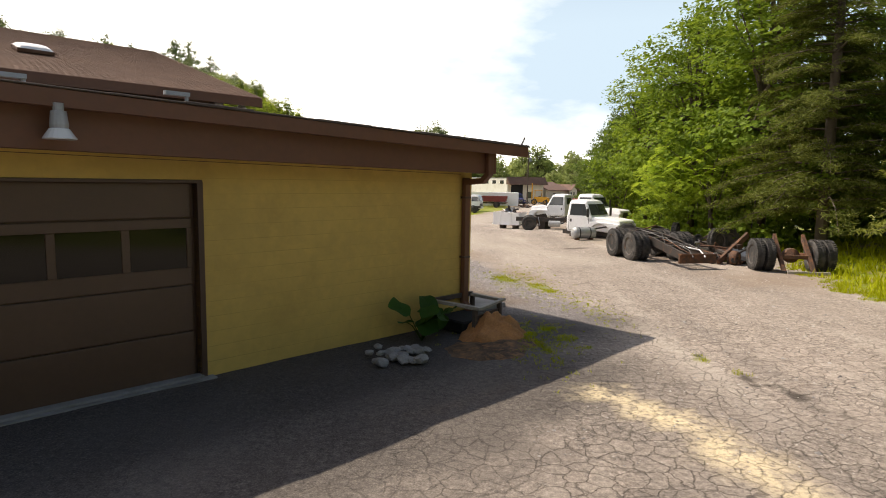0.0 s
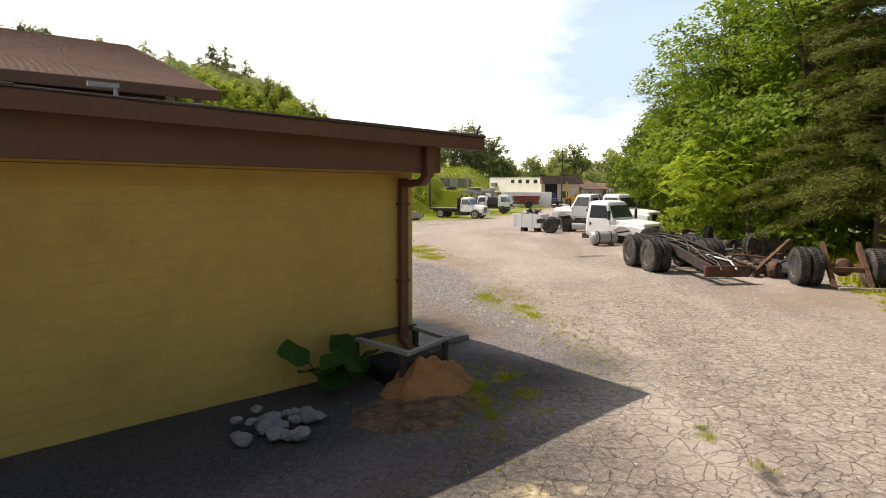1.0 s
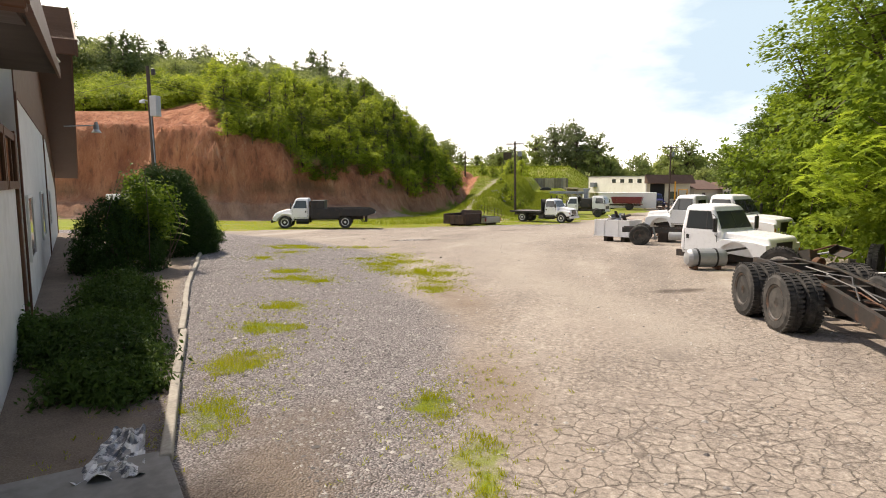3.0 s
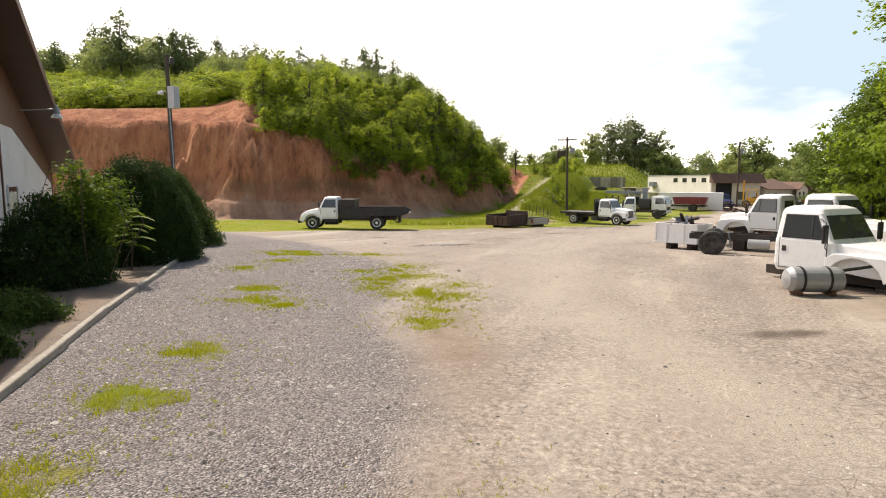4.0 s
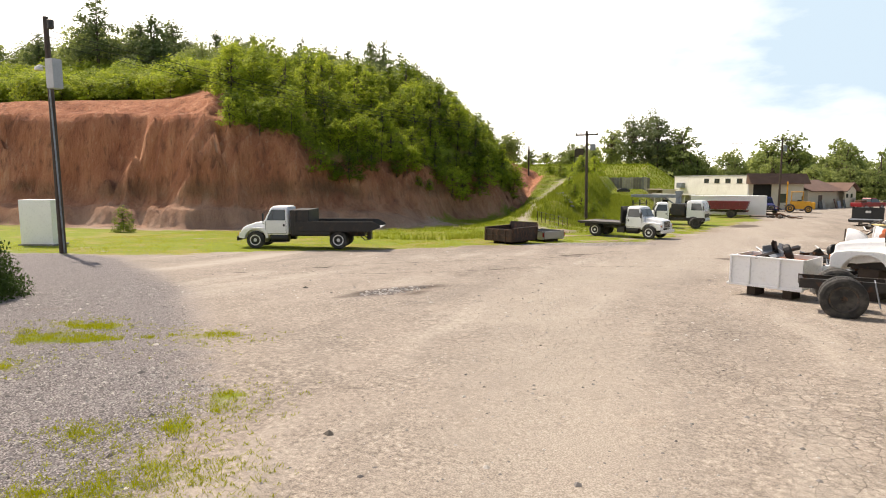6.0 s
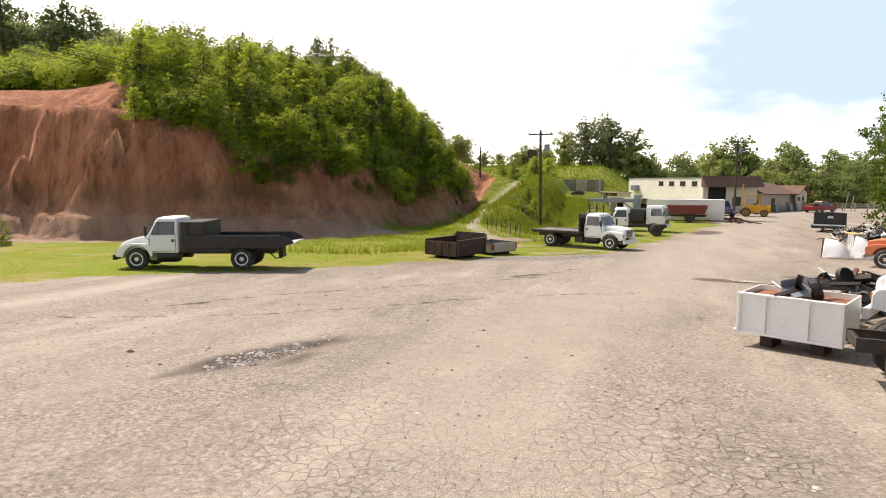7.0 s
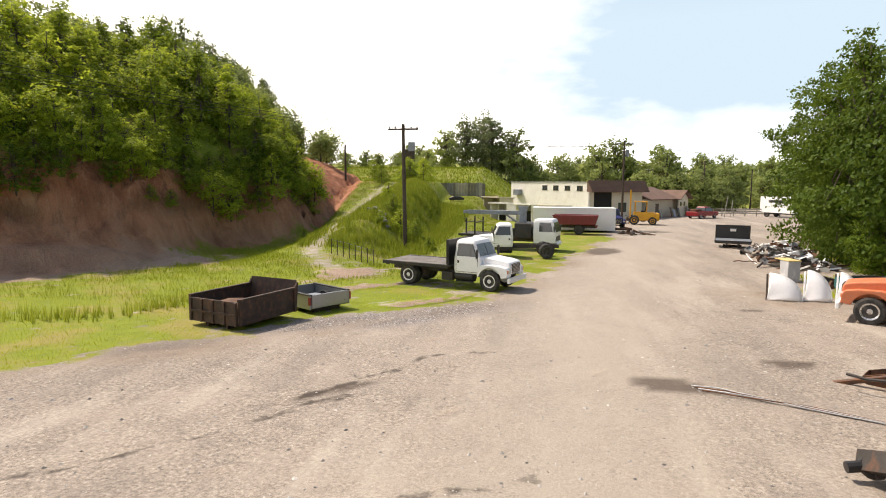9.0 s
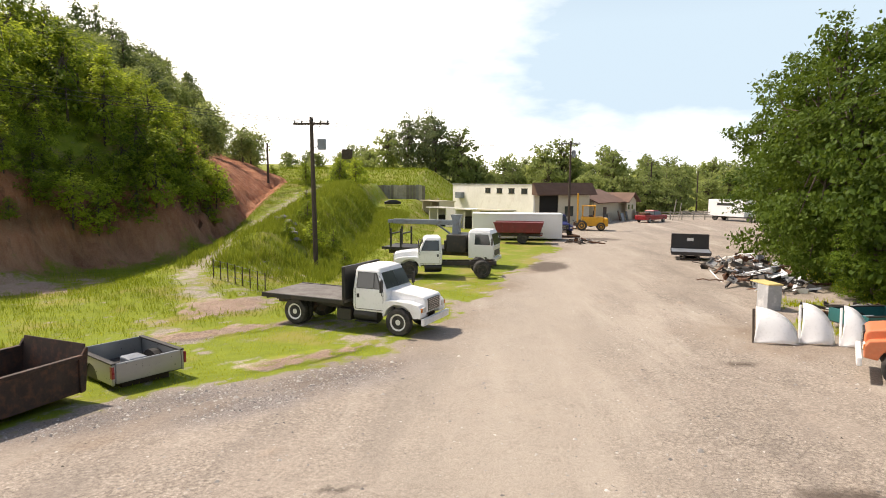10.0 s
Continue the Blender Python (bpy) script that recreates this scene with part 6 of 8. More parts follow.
def junk_part(rng, kind, s):
    """One odd piece of truck scrap: rail, plate with flange, box, bracket, drum or pipe."""
    bm = bmesh.new()
    if kind == 0:
        box(bm, -s, s, -0.06, 0.06, -0.01, 0.01)
        box(bm, -s, s, -0.06, -0.045, -0.09, 0.0)
        box(bm, -s, s, 0.045, 0.06, -0.09, 0.0)
    elif kind == 1:
        box(bm, -s * 0.6, s * 0.6, -s * 0.4, s * 0.4, -0.012, 0.012)
        box(bm, -s * 0.6, s * 0.6, -s * 0.4, -s * 0.4 + 0.02, 0, 0.14)
        box(bm, s * 0.6 - 0.02, s * 0.6, -s * 0.4, s * 0.4, 0, 0.18)
    elif kind == 2:
        box(bm, -s * 0.5, s * 0.5, -s * 0.3, -s * 0.27, -0.16, 0.16)
        box(bm, -s * 0.5, s * 0.5, s * 0.27, s * 0.3, -0.16, 0.16)
        box(bm, -s * 0.5, -s * 0.47, -s * 0.27, s * 0.27, -0.16, 0.16)
        box(bm, s * 0.47, s * 0.5, -s * 0.27, s * 0.27, -0.16, 0.16)
        box(bm, -s * 0.47, s * 0.47, -s * 0.27, s * 0.27, -0.16, -0.13)
    elif kind == 3:
        lathe(bm, [(s * 0.12, -0.10), (s * 0.36, -0.10), (s * 0.40, -0.06), (s * 0.40, 0.08), (s * 0.30, 0.10), (s * 0.26, 0.0), (s * 0.12, 0.02)], 18)
    elif kind == 4:
        pts = [Vector((-s, 0, 0))]
        for i in range(4):
            pts.append(pts[-1] + Vector((s * 0.5, rng.uniform(-0.15, 0.15), rng.uniform(-0.12, 0.12))))
        tube(bm, pts, 0.035, 7)
    else:
        tube(bm, [(-s * 0.6, 0, 0), (s * 0.6, 0, 0)], 0.09, 10)
        lathe(bm, [(0.05, -0.07), (0.2, -0.06), (0.22, 0.0), (0.2, 0.06), (0.05, 0.07)], 14)
        box(bm, -0.05, 0.05, -0.12, 0.12, -0.2, 0.05)
    if kind in (0, 1, 2):
        bev(bm, 0.004, 1)
    return bm


JUNK_MATS = [M_RUST, M_CHASSIS, M_BLACKSTEEL, M_BLACKSTEEL, M_RUST, M_ALU, M_GREYSTEEL, M_DARKRIM]
JUNK_NAMES = ["channel_iron", "scrap_sheet", "battery_box", "brake_drum", "bent_pipe", "scrap_axle"]
JUNK_LABELS = ["rusty length of channel iron on the scrap heap", "bent dark sheet metal panel on the scrap heap", "black steel battery box among truck scrap", "greasy brake drum lying in the scrap",
               "bent greasy pipe lying across the scrap", "rusty axle stub with hub in the scrap"]


def scrap(m, n, rx, ry, top, seed, group, pale=0.0):
    """A heap of separate scrap pieces, stacked without order."""
    rng = random.Random(seed)
    for i in range(n):
        k = rng.choice((0, 0, 1, 1, 2, 3, 4, 4, 5))
        s = rng.uniform(0.35, 0.75) if k not in (0, 4) else rng.uniform(0.5, 1.1)
        a, rr = rng.uniform(0, 6.28), math.sqrt(rng.random())
        z = 0.10 + top * (1 - rr) * rng.uniform(0.5, 1.0) + 0.06 * rng.random()
        mat = M_WHITE if rng.random() < pale else rng.choice(JUNK_MATS)
        ob = part(JUNK_NAMES[k], junk_part(rng, k, s), mat)
        ob.matrix_basis = m @ pose(rx * rr * math.cos(a), ry * rr * math.sin(a), z, rng.uniform(-28, 28), rng.uniform(-24, 24), rng.uniform(0, 360))
        tagged(ob, JUNK_LABELS[k] if mat != M_WHITE else JUNK_LABELS[k].replace("rusty", "white painted").replace("dark", "white").replace("greasy", "white").replace("black", "white"), "scrap metal", group)


scrap(wbm @ pose(1.0, 0.8, HB - 0.10), 6, 0.5, 0.3, 0.2, 31, "scrap on the white body")
scrap(on(6.0, 50.8, 0), 22, 1.7, 1.7, 0.9, 32, "scrap beside the white body")
scrap(on(6.9, 54.6, 0), 30, 1.9, 1.6, 1.15, 33, "scrap heap in the yard")
scrap(on(8.9, 59.9, 0), 14, 1.5, 1.0, 0.6, 34, "scrap heap in the yard")
scrap(on(17.0, 86.2, 0), 90, 2.7, 2.6, 1.15, 35, "parts heap by the trees", 0.2)
scrap(on(18.4, 91.5, 0), 60, 2.6, 2.4, 1.2, 36, "parts heap by the trees", 0.15)
scrap(on(16.6, 77.8, 0), 14, 1.8, 1.2, 0.45, 37, "scrap behind the fenders")
scrap(on(14.9, 131.5, 0), 16, 2.6, 1.2, 0.5, 38, "scrap by the far building")
scrap(on(11.2, 108.5, 0), 12, 1.7, 1.0, 0.35, 39, "scrap by the trailer")
scrap(on(10.6, 29.3, 0), 20, 1.8, 1.8, 0.6, 40, "scrap under the mimosa")
scrap(on(10.0, 24.6, 0), 16, 0.8, 0.9, 0.35, 41, "rusty parts by the chassis")
scrap(on(10.2, 34.0, 0), 14, 1.5, 1.8, 0.6, 43, "scrap under the mimosa")
for x, y, n in ((17.0, 88.2, 3), (18.2, 86.9, 2), (16.6, 84.8, 1), (19.3, 89.5, 2), (18.9, 93.4, 3)):
    t = thing("tyre_stack", on(x, y, 0, 0.0), "stack of worn black truck tyres on the parts heap", "tyre stack", "tyre stacks")
    for k in range(n):
        wheel(t, 0, 0, 0, 0.46, 0.22, 1, M_DARKRIM, 0, 0).matrix_basis = pose(0.05 * (k % 2), 0.04 * k, 0.13 + 0.22 * k, 90, 0, 40 * k)

# stripped tandem chassis, nose on the ground
ch = thing("truck_chassis", on(7.6, 25.35, -78.0), "stripped rusty tandem truck chassis with dual tyres", "truck chassis")
for sg in (-1, 1):
    pts = [(-1.9, 0.98), (-0.2, 0.96), (1.0, 0.82), (2.95, 0.50), (2.95, 0.26), (1.0, 0.56), (-0.2, 0.70), (-1.9, 0.74)]
    bm = prof(pts, sg * 0.43 - 0.006, sg * 0.43 + 0.006)
    part("frame_rail", bm, M_CHASSIS, ch)
    top = [(-1.9, 0.98), (-0.2, 0.96), (1.0, 0.82), (2.95, 0.50), (2.95, 0.485), (1.0, 0.805), (-0.2, 0.945), (-1.9, 0.965)]
    part("rail_flange", prof(top, *sorted((sg * 0.43, sg * 0.34))), M_CHASSIS, ch)
    part("spring_pack", prof([(-0.55, 0.66), (-0.1, 0.56), (0.35, 0.66), (0.35, 0.60), (-0.1, 0.48), (-0.55, 0.60)], sg * 0.52 - 0.05, sg * 0.52 + 0.05), M_RUST, ch)
for x, z in ((2.86, 0.38), (1.7, 0.58), (0.6, 0.74), (-0.4, 0.84), (-1.3, 0.86), (-1.85, 0.86)):
    part("cross_member", bev(boxes((x - 0.07, x + 0.07, -0.42, 0.42, z - 0.09, z + 0.07)), 0.01), M_CHASSIS, ch)
part("end_plate", bev(boxes((2.9, 2.97, -0.62, 0.62, 0.22, 0.52), (2.88, 3.02, -0.62, 0.62, 0.47, 0.52)), 0.006), M_RUST, ch)
for x in (0.55, -0.78):
    for sg in (-1, 1):
        wheel(ch, x, sg * 0.98, 0.5, 0.5, 0.26, sg, M_DARKRIM, 40, 20)
        wheel(ch, x, sg * 0.67, 0.5, 0.5, 0.26, sg, M_DARKRIM, 40, 5)
    part("axle", lathe(tube(bmesh.new(), [(x, -0.9, 0.5), (x, 0.9, 0.5)], 0.07, 8), [(0.05, -0.2), (0.2, -0.12), (0.22, 0.0), (0.2, 0.12), (0.05, 0.2)], 12, Matrix.Translation((x, 0, 0.5)) @ Matrix.Rotation(radians(90), 4, "Z")), M_CHASSIS, ch)
rng = random.Random(77)
for i in range(9):
    x = rng.uniform(0.2, 2.6)
    y = rng.uniform(-0.3, 0.3)
    z = 0.86 - 0.16 * x + 0.08
    pts = [(x - 0.8, y, z + 0.08), (x - 0.3, y + rng.uniform(-0.15, 0.15), z + rng.uniform(0, 0.15)), (x + 0.3, y + rng.uniform(-0.2, 0.2), z - 0.02 + rng.uniform(-0.02, 0.08)), (x + 0.7, y, z - 0.12)]
    part("air_line", tube(bmesh.new(), pts, rng.uniform(0.012, 0.025), 6), rng.choice((M_BLACKSTEEL, M_ALU, M_RUST)), ch)

# pair of dual tyres on an axle under the trees
ax = thing("axle_assembly", on(11.1, 22.6, 84.0), "rusty axle with dual tyres and bent frame horns", "truck axle")
for sg in (-1, 1):
    wheel(ax, 0, sg * 1.02, 0.5, 0.5, 0.26, sg, M_DARKRIM, 40, 10)
    wheel(ax, 0, sg * 0.70, 0.5, 0.5, 0.26, -sg, M_DARKRIM, 40, 25)
    part("frame_horn", plate([(-0.75, sg * 0.42, 0.10), (-0.60, sg * 0.42, 0.10), (0.25, sg * 0.42, 0.95), (0.25, sg * 0.42, 1.15)], 0.10), M_RUST, ax)
part("axle_tube", lathe(tube(bmesh.new(), [(0, -0.95, 0.5), (0, 0.95, 0.5)], 0.085, 10), [(0.05, -0.22), (0.22, -0.12), (0.24, 0.0), (0.22, 0.12), (0.05, 0.22)], 14, Matrix.Translation((0, 0, 0.5)) @ Matrix.Rotation(radians(90), 4, "Z")), M_RUST, ax)
part("cross_bar", bev(boxes((-0.35, -0.22, -0.45, 0.45, 0.42, 0.54)), 0.01), M_RUST, ax)
part("front_bar", bev(boxes((-0.80, -0.72, -0.85, 0.35, 0.02, 0.10)), 0.008), M_WOOD, ax)
# leaning rusty axle beam
lb = thing("rusty_beam", on(9.8, 24.2, 42.0), "bright rusty frame rail leaning over a hub", "scrap metal")
part("rail", prof([(-0.55, 0.16), (1.5, 1.0), (1.62, 0.82), (-0.45, 0.0)], -0.05, 0.05, 0.008, 1), M_RUST, lb)
part("hub", lathe(bmesh.new(), [(0.06, -0.12), (0.22, -0.12), (0.24, -0.05), (0.24, 0.08), (0.12, 0.12)], 18, pose(-0.1, -0.35, 0.24)), M_RUST, lb)
part("shaft", tube(bmesh.new(), [(-0.1, -0.3, 0.24), (0.7, 0.3, 0.35), (1.3, 0.5, 0.30)], 0.06, 8), M_RUST, lb)
part("bracket", bev(boxes((0.6, 0.95, -0.14, 0.12, 0.35, 0.62)), 0.02), M_RUST, lb)

# loose wheels near the chassis
for x, y, h, lean in ((7.9, 29.6, -25, 8), (10.9, 27.6, 30, -5), (11.6, 28.4, 10, 6), (10.4, 31.0, 60, 0)):
    t = thing("spare_wheel_assembly", on(x, y, h, 0.0), "worn truck tyre on a dirty rim standing among scrap", "wheel", "loose truck wheels")
    wheel(t, 0, 0, 0.49, 0.49, 0.25, -1, M_RIM if x < 8.5 else M_DARKRIM, 40, 0).rotation_euler = (radians(lean), 0, 0)

# silver air tank
tk = thing("air_tank", on(6.6, 32.6, 18.0), "dented silver cylindrical tank lying in front of the white cab", "tank")
part("shell", lathe(bmesh.new(), [(0.04, -0.62), (0.20, -0.58), (0.27, -0.48), (0.28, -0.1), (0.28, 0.45), (0.25, 0.55), (0.05, 0.60)], 20, pose(0, 0, 0.34, 0, 0, -90)), M_ALU, tk)
for x in (-0.3, 0.25):
    part("strap", lathe(bmesh.new(), [(0.27, -0.03), (0.288, -0.025), (0.288, 0.025), (0.27, 0.03)], 20, pose(x, 0, 0.34, 0, 0, -90)), M_BLACKSTEEL, tk)
for x in (-0.4, 0.3):
    part("saddle", bev(boxes((x, x + 0.1, -0.2, 0.2, 0, 0.12)), 0.01), M_RUST, tk)
part("drive_shaft", tube(bmesh.new(), [(0.5, 0.1, 0.5), (1.6, 0.3, 0.62), (2.6, 0.5, 0.80)], 0.035, 8), M_BLACKSTEEL, tk)

# white cabs waiting on blocks and bare frames
fc = thing("truck_cab", on(8.15, 34.2, -40.0, -0.48), "white truck cab and hood with empty wheel arch on blocks", "truck cab", "scrapped white trucks")
cab_parts(fc, M_WHITE, "ford", x0=-1.88)
rails(fc, -2.4, 0.9, 0.55, 0.78)
part("bumper_gap", bev(boxes((-0.4, 0.7, -0.35, 0.35, 0.55, 1.1)), 0.05), M_CHASSIS, fc)
for x in (-1.7, 0.5):
    part("support_block", boxes((x - 0.2, x + 0.2, -0.6, 0.6, 0.46, 0.56), w=0.01), M_OLDWOOD, fc)
part("tail_shaft", tube(bmesh.new(), [(-2.0, 0.4, 0.62), (-2.35, 0.42, 0.6)], 0.10, 10), M_RUST, fc)
part("tail_shaft", tube(bmesh.new(), [(-2.0, 0.4, 0.92), (-2.3, 0.42, 0.9)], 0.09, 10), M_RUST, fc)

ih = truck("scrapped_truck", on(6.75, 48.6, 152.0, 0.26), "white truck with dented hood standing among scrapped trucks", M_WHITE, 2.0, 0.5, "classic", rim=M_DARKRIM, group="scrapped white trucks", front=False, rear=False, tank=False)
for x in (0.0, -2.15):
    part("support_block", boxes((x - 0.25, x + 0.25, -0.6, 0.6, -0.28, 0.66)), M_OLDWOOD, ih)
w2 = truck("scrapped_truck", on(9.85, 41.3, -36.0), "white long-nosed truck behind the scrapped cab", M_WHITE, 2.0, 0.4, "ford", rim=M_DARKRIM, group="scrapped white trucks", tank=False, rear=False)
part("support_block", boxes((-2.3, -2.0, -0.6, 0.6, 0.0, 0.66)), M_OLDWOOD, w2)
# bare chassis with one axle in front of them
bc = thing("truck_chassis", on(5.25, 45.2, -6.0), "bare black truck frame with dual rear wheels", "truck chassis")
rails(bc, -0.9, 2.9, 0.62, 0.86)
axle_wheels(bc, 0.0, 0.5, 0.26, M_DARKRIM, True, 0.93)
part("mud_flap", plate([(0.58, -1.1, 0.95), (0.62, -0.6, 0.95), (0.75, -0.6, 0.35), (0.72, -1.1, 0.35)], 0.02), M_GREYSTEEL, bc)
part("support_block", boxes((2.6, 2.85, -0.6, 0.6, 0.0, 0.62)), M_OLDWOOD, bc)
part("fuel_tank", lathe(bmesh.new(), [(0.08, -0.4), (0.2, -0.38), (0.2, 0.38), (0.08, 0.4)], 16, pose(1.7, -0.66, 0.5, 0, 0, 90)), M_ALU, bc)

# orange truck
ot = truck("orange_truck", on(12.9, 69.4, 149.0), "faded orange conventional truck beside the scrap heaps", M_ORANGE, 3.9, 1.0, "classic", rim=M_CHROME, group="", bumper=M_WHITE)

# white fender panels standing in a row, curved skins with the top edge rolled back
def fender_skin(w, h):
    bm = bmesh.new()
    rows = []
    for i in range(13):
        a = radians(90 * i / 12)
        ex, ez = -w / 2 + 0.10 + (w - 0.10) * math.sin(a), 0.06 + (h - 0.06) * math.cos(a) ** 0.85
        row = []
        for k in range(8):
            f = k / 7
            cx, cz = -w / 2 + 0.02 + 0.08 * f, 0.0
            row.append(bm.verts.new((cx + (ex - cx) * f, -0.10 * math.sin(math.pi * f * 0.9) + 0.26 * f ** 5, cz + (ez - cz) * f)))
        rows.append(row)
    for a, b in zip(rows, rows[1:]):
        for k in range(7):
            bm.faces.new((a[k], a[k + 1], b[k + 1], b[k]))
    bmesh.ops.remove_doubles(bm, verts=bm.verts, dist=0.001)
    bmesh.ops.solidify(bm, geom=bm.faces, thickness=0.018)
    bmesh.ops.recalc_face_normals(bm, faces=bm.faces)
    return bm


for i, (x, y, w, h, turn) in enumerate(((11.4, 73.0, 1.38, 1.25, -18), (12.72, 73.0, 1.05, 1.42, -22), (13.75, 72.7, 0.85, 1.40, -26))):
    f = thing("white_fender", on(x, y, turn, 0.0, 0, -20), "loose white truck fender panel standing upright", "truck fender", "white fender panels")
    part("panel", fender_skin(w, h), M_WHITE, f, smooth=True)
    part("flange", bev(boxes((-w / 2 - 0.02, -w / 2 + 0.05, -0.02, 0.12, 0.0, h * 0.92)), 0.01), M_WHITE if i != 0 else M_OLDWOOD, f)
    part("brace", tube(bmesh.new(), [(-w / 2 + 0.15, 0.02, 0.7), (0.0, 0.6, 0.02)], 0.02, 6), M_WOOD, f)
# grey and yellow cabinet
cbn = thing("metal_cabinet", on(14.2, 79.4, 8.0), "grey metal cabinet with a yellow top among scrap", "cabinet")
part("body", bev(boxes((-0.32, 0.32, -0.38, 0.38, 0.0, 1.1)), 0.02), shade("blotched_grey_enamel", (0.42, 0.43, 0.45), 0.5, vary=0.15, second=(0.68, 0.68, 0.68), amount=0.42), cbn)
part("top", bev(boxes((-0.34, 0.34, -0.42, 0.9, 1.1, 1.16)), 0.015), shade("pale_yellow_enamel", (0.66, 0.52, 0.22), 0.5, vary=0.12), cbn)
# black flatbed body on the ground
fb = thing("loose_flatbed", on(17.25, 97.6, 73.0), "loose black steel flatbed with headboard on the ground", "truck bed")
b = flatbed(fb, -1.2, 1.3, 0.62, 1.32, 0.0, 1.05)
b.data.materials.clear()
b.data.materials.append(M_GREYSTEEL)
part("long_sill", boxes((-1.2, 1.3, -0.5, -0.38, 0.1, 0.46), (-1.2, 1.3, 0.38, 0.5, 0.1, 0.46), w=0.01), M_BLACKSTEEL, fb)
part("rear_sill", bev(boxes((-1.28, -1.2, -1.32, 1.32, 0.38, 0.62)), 0.01), M_BLACKSTEEL, fb)
part("plate_sign", boxes((1.235, 1.245, -0.25, 0.2, 1.2, 1.42)), M_WHITEWALL, fb)
for x in (-0.9, 0.9):
    part("support_block", boxes((x - 0.1, x + 0.1, -0.7, 0.7, 0.0, 0.12)), M_OLDWOOD, fb)
# long rods lying on the asphalt
for i in range(4):
    x0, y0 = 4.2 + 0.05 * i, 60.05 - 0.10 * i
    pts = [(x0, y0, gz(x0, y0) + 0.03), (x0 + 0.5 + 0.05 * i, y0 - 0.25 - 0.06 * i, gz(x0 + 0.5, y0) + 0.09), (x0 + 1.9, y0 - 1.25 + 0.12 * i, gz(x0 + 1.9, y0 - 1.25) + 0.04), (x0 + 3.9, y0 - 2.4 + 0.05 * i, gz(x0 + 3.9, y0 - 2.4) + 0.04)]
    ob = part("steel_rod", tube(bmesh.new(), pts, 0.016, 6), M_RUST if i % 2 else M_ALU)
    tagged(ob, "long thin steel rod lying on the asphalt", "rod", "rods on the ground")

# ---- poles and wires ----


def pole(x, y, h, label, arm=True, lean=(0, 0), turn=0.0):
    t = thing("utility_pole", on(x, y, turn), label, "utility pole", "utility poles")
    part("post", tube(bmesh.new(), [(0, 0, -0.5), (lean[0] * 0.5, lean[1] * 0.5, h * 0.5), (lean[0], lean[1], h)], [0.16, 0.14, 0.11], 10), M_OLDWOOD, t)
    if arm:
        a = part("cross_arm", bev(boxes((-1.15, 1.15, -0.06, 0.06, h - 0.45, h - 0.32)), 0.01), M_OLDWOOD, t)
        a.location = (lean[0], lean[1], 0)
        for x_ in (-1.05, -0.6, 0.6, 1.05):
            part("insulator", lathe(bmesh.new(), [(0.02, 0), (0.05, 0.03), (0.06, 0.08), (0.03, 0.14), (0.02, 0.16)], 10, pose(x_, 0, h - 0.32, 90, 0, 0)), M_ALU, a)
        part("arm_brace", tube(bmesh.new(), [(-0.6, 0.07, h - 0.45), (0, 0.1, h - 0.95), (0.6, 0.07, h - 0.45)], 0.015, 6), M_ALU, a)
    return t


p1 = pole(-8.4, 89.6, 9.15, "dark wooden utility pole with cross arm and lamp box", turn=-6, lean=(-0.15, 0))
part("flood_lamp", bev(boxes((0.25, 0.75, -0.12, 0.12, 7.2, 7.85)), 0.03), M_GREYSTEEL, p1)
part("lamp_arm", tube(bmesh.new(), [(0, 0, 7.3), (0.3, 0, 7.45)], 0.03, 6), M_ALU, p1)
p2 = pole(12.9, 126.5, 10.6, "dark wooden utility pole beside the far building", turn=4)
part("transformer", lathe(bmesh.new(), [(0.08, 0), (0.24, 0.03), (0.24, 0.8), (0.1, 0.88)], 14, pose(0.4, 0, 8.6, 90, 0, 0)), M_GREYSTEEL, p2)
p0 = pole(-25.35, 46.45, 10.75, "dark leaning pole with transformer cabinet and lamp", arm=False, lean=(-0.35, 0.2))
part("cabinet", bev(boxes((0.05, 0.55, -0.25, 0.2, 7.5, 8.8)), 0.02), M_ALU, p0)
part("lamp_head", lathe(bmesh.new(), [(0.05, 0), (0.16, -0.05), (0.18, -0.2), (0.05, -0.22)], 12, pose(-0.75, 0, 8.6, 90, 0, 0)), M_LAMP, p0)
part("lamp_arm", tube(bmesh.new(), [(-0.3, 0, 8.5), (-0.75, 0, 8.65)], 0.025, 6), M_ALU, p0)
part("pole_top_gear", lathe(bmesh.new(), [(0.05, 0), (0.14, 0.05), (0.14, 0.4), (0.05, 0.45)], 12, pose(0.25, 0, 10.1, 90, 0, 0)), M_BLACKSTEEL, p0)
part("conduit", tube(bmesh.new(), [(0.17, -0.05, 0), (0.05, -0.05, 5), (-0.05, -0.05, 7.6)], 0.035, 6), M_GREYSTEEL, p0)
for x, y, h in ((-24.6, 128.0, 5.0), (34.5, 168.0, 9.5), (46, 176, 8)):
    pole(x, y, h, "thin distant utility pole", arm=False)


def wire(a, b, sag, r=0.012):
    a, b = Vector(a), Vector(b)
    pts = [a.lerp(b, i / 16) + Vector((0, 0, -sag * 4 * (i / 16) * (1 - i / 16))) for i in range(17)]
    ob = part("overhead_wire", tube(bmesh.new(), pts, r, 5), M_BLACKSTEEL)
    return tagged(ob, "thin black overhead cable between the poles", "cable", "overhead wires", kind="structure")


for dx in (-1.05, 0.0, 1.05):
    wire((-8.5 + dx, 89.6, 7.35), (12.9 + dx, 126.5, 8.6), 0.9)
    wire((-25.7 + dx * 0.3, 46.6, 9.2 + dx * 0.2), (-8.5 + dx, 89.6, 7.35), 1.1)
wire((-25.7, 46.6, 9.4), (-80, 66, 13), 1.5)
wire((12.9, 126.5, 8.6), (60, 180, 10), 1.2)

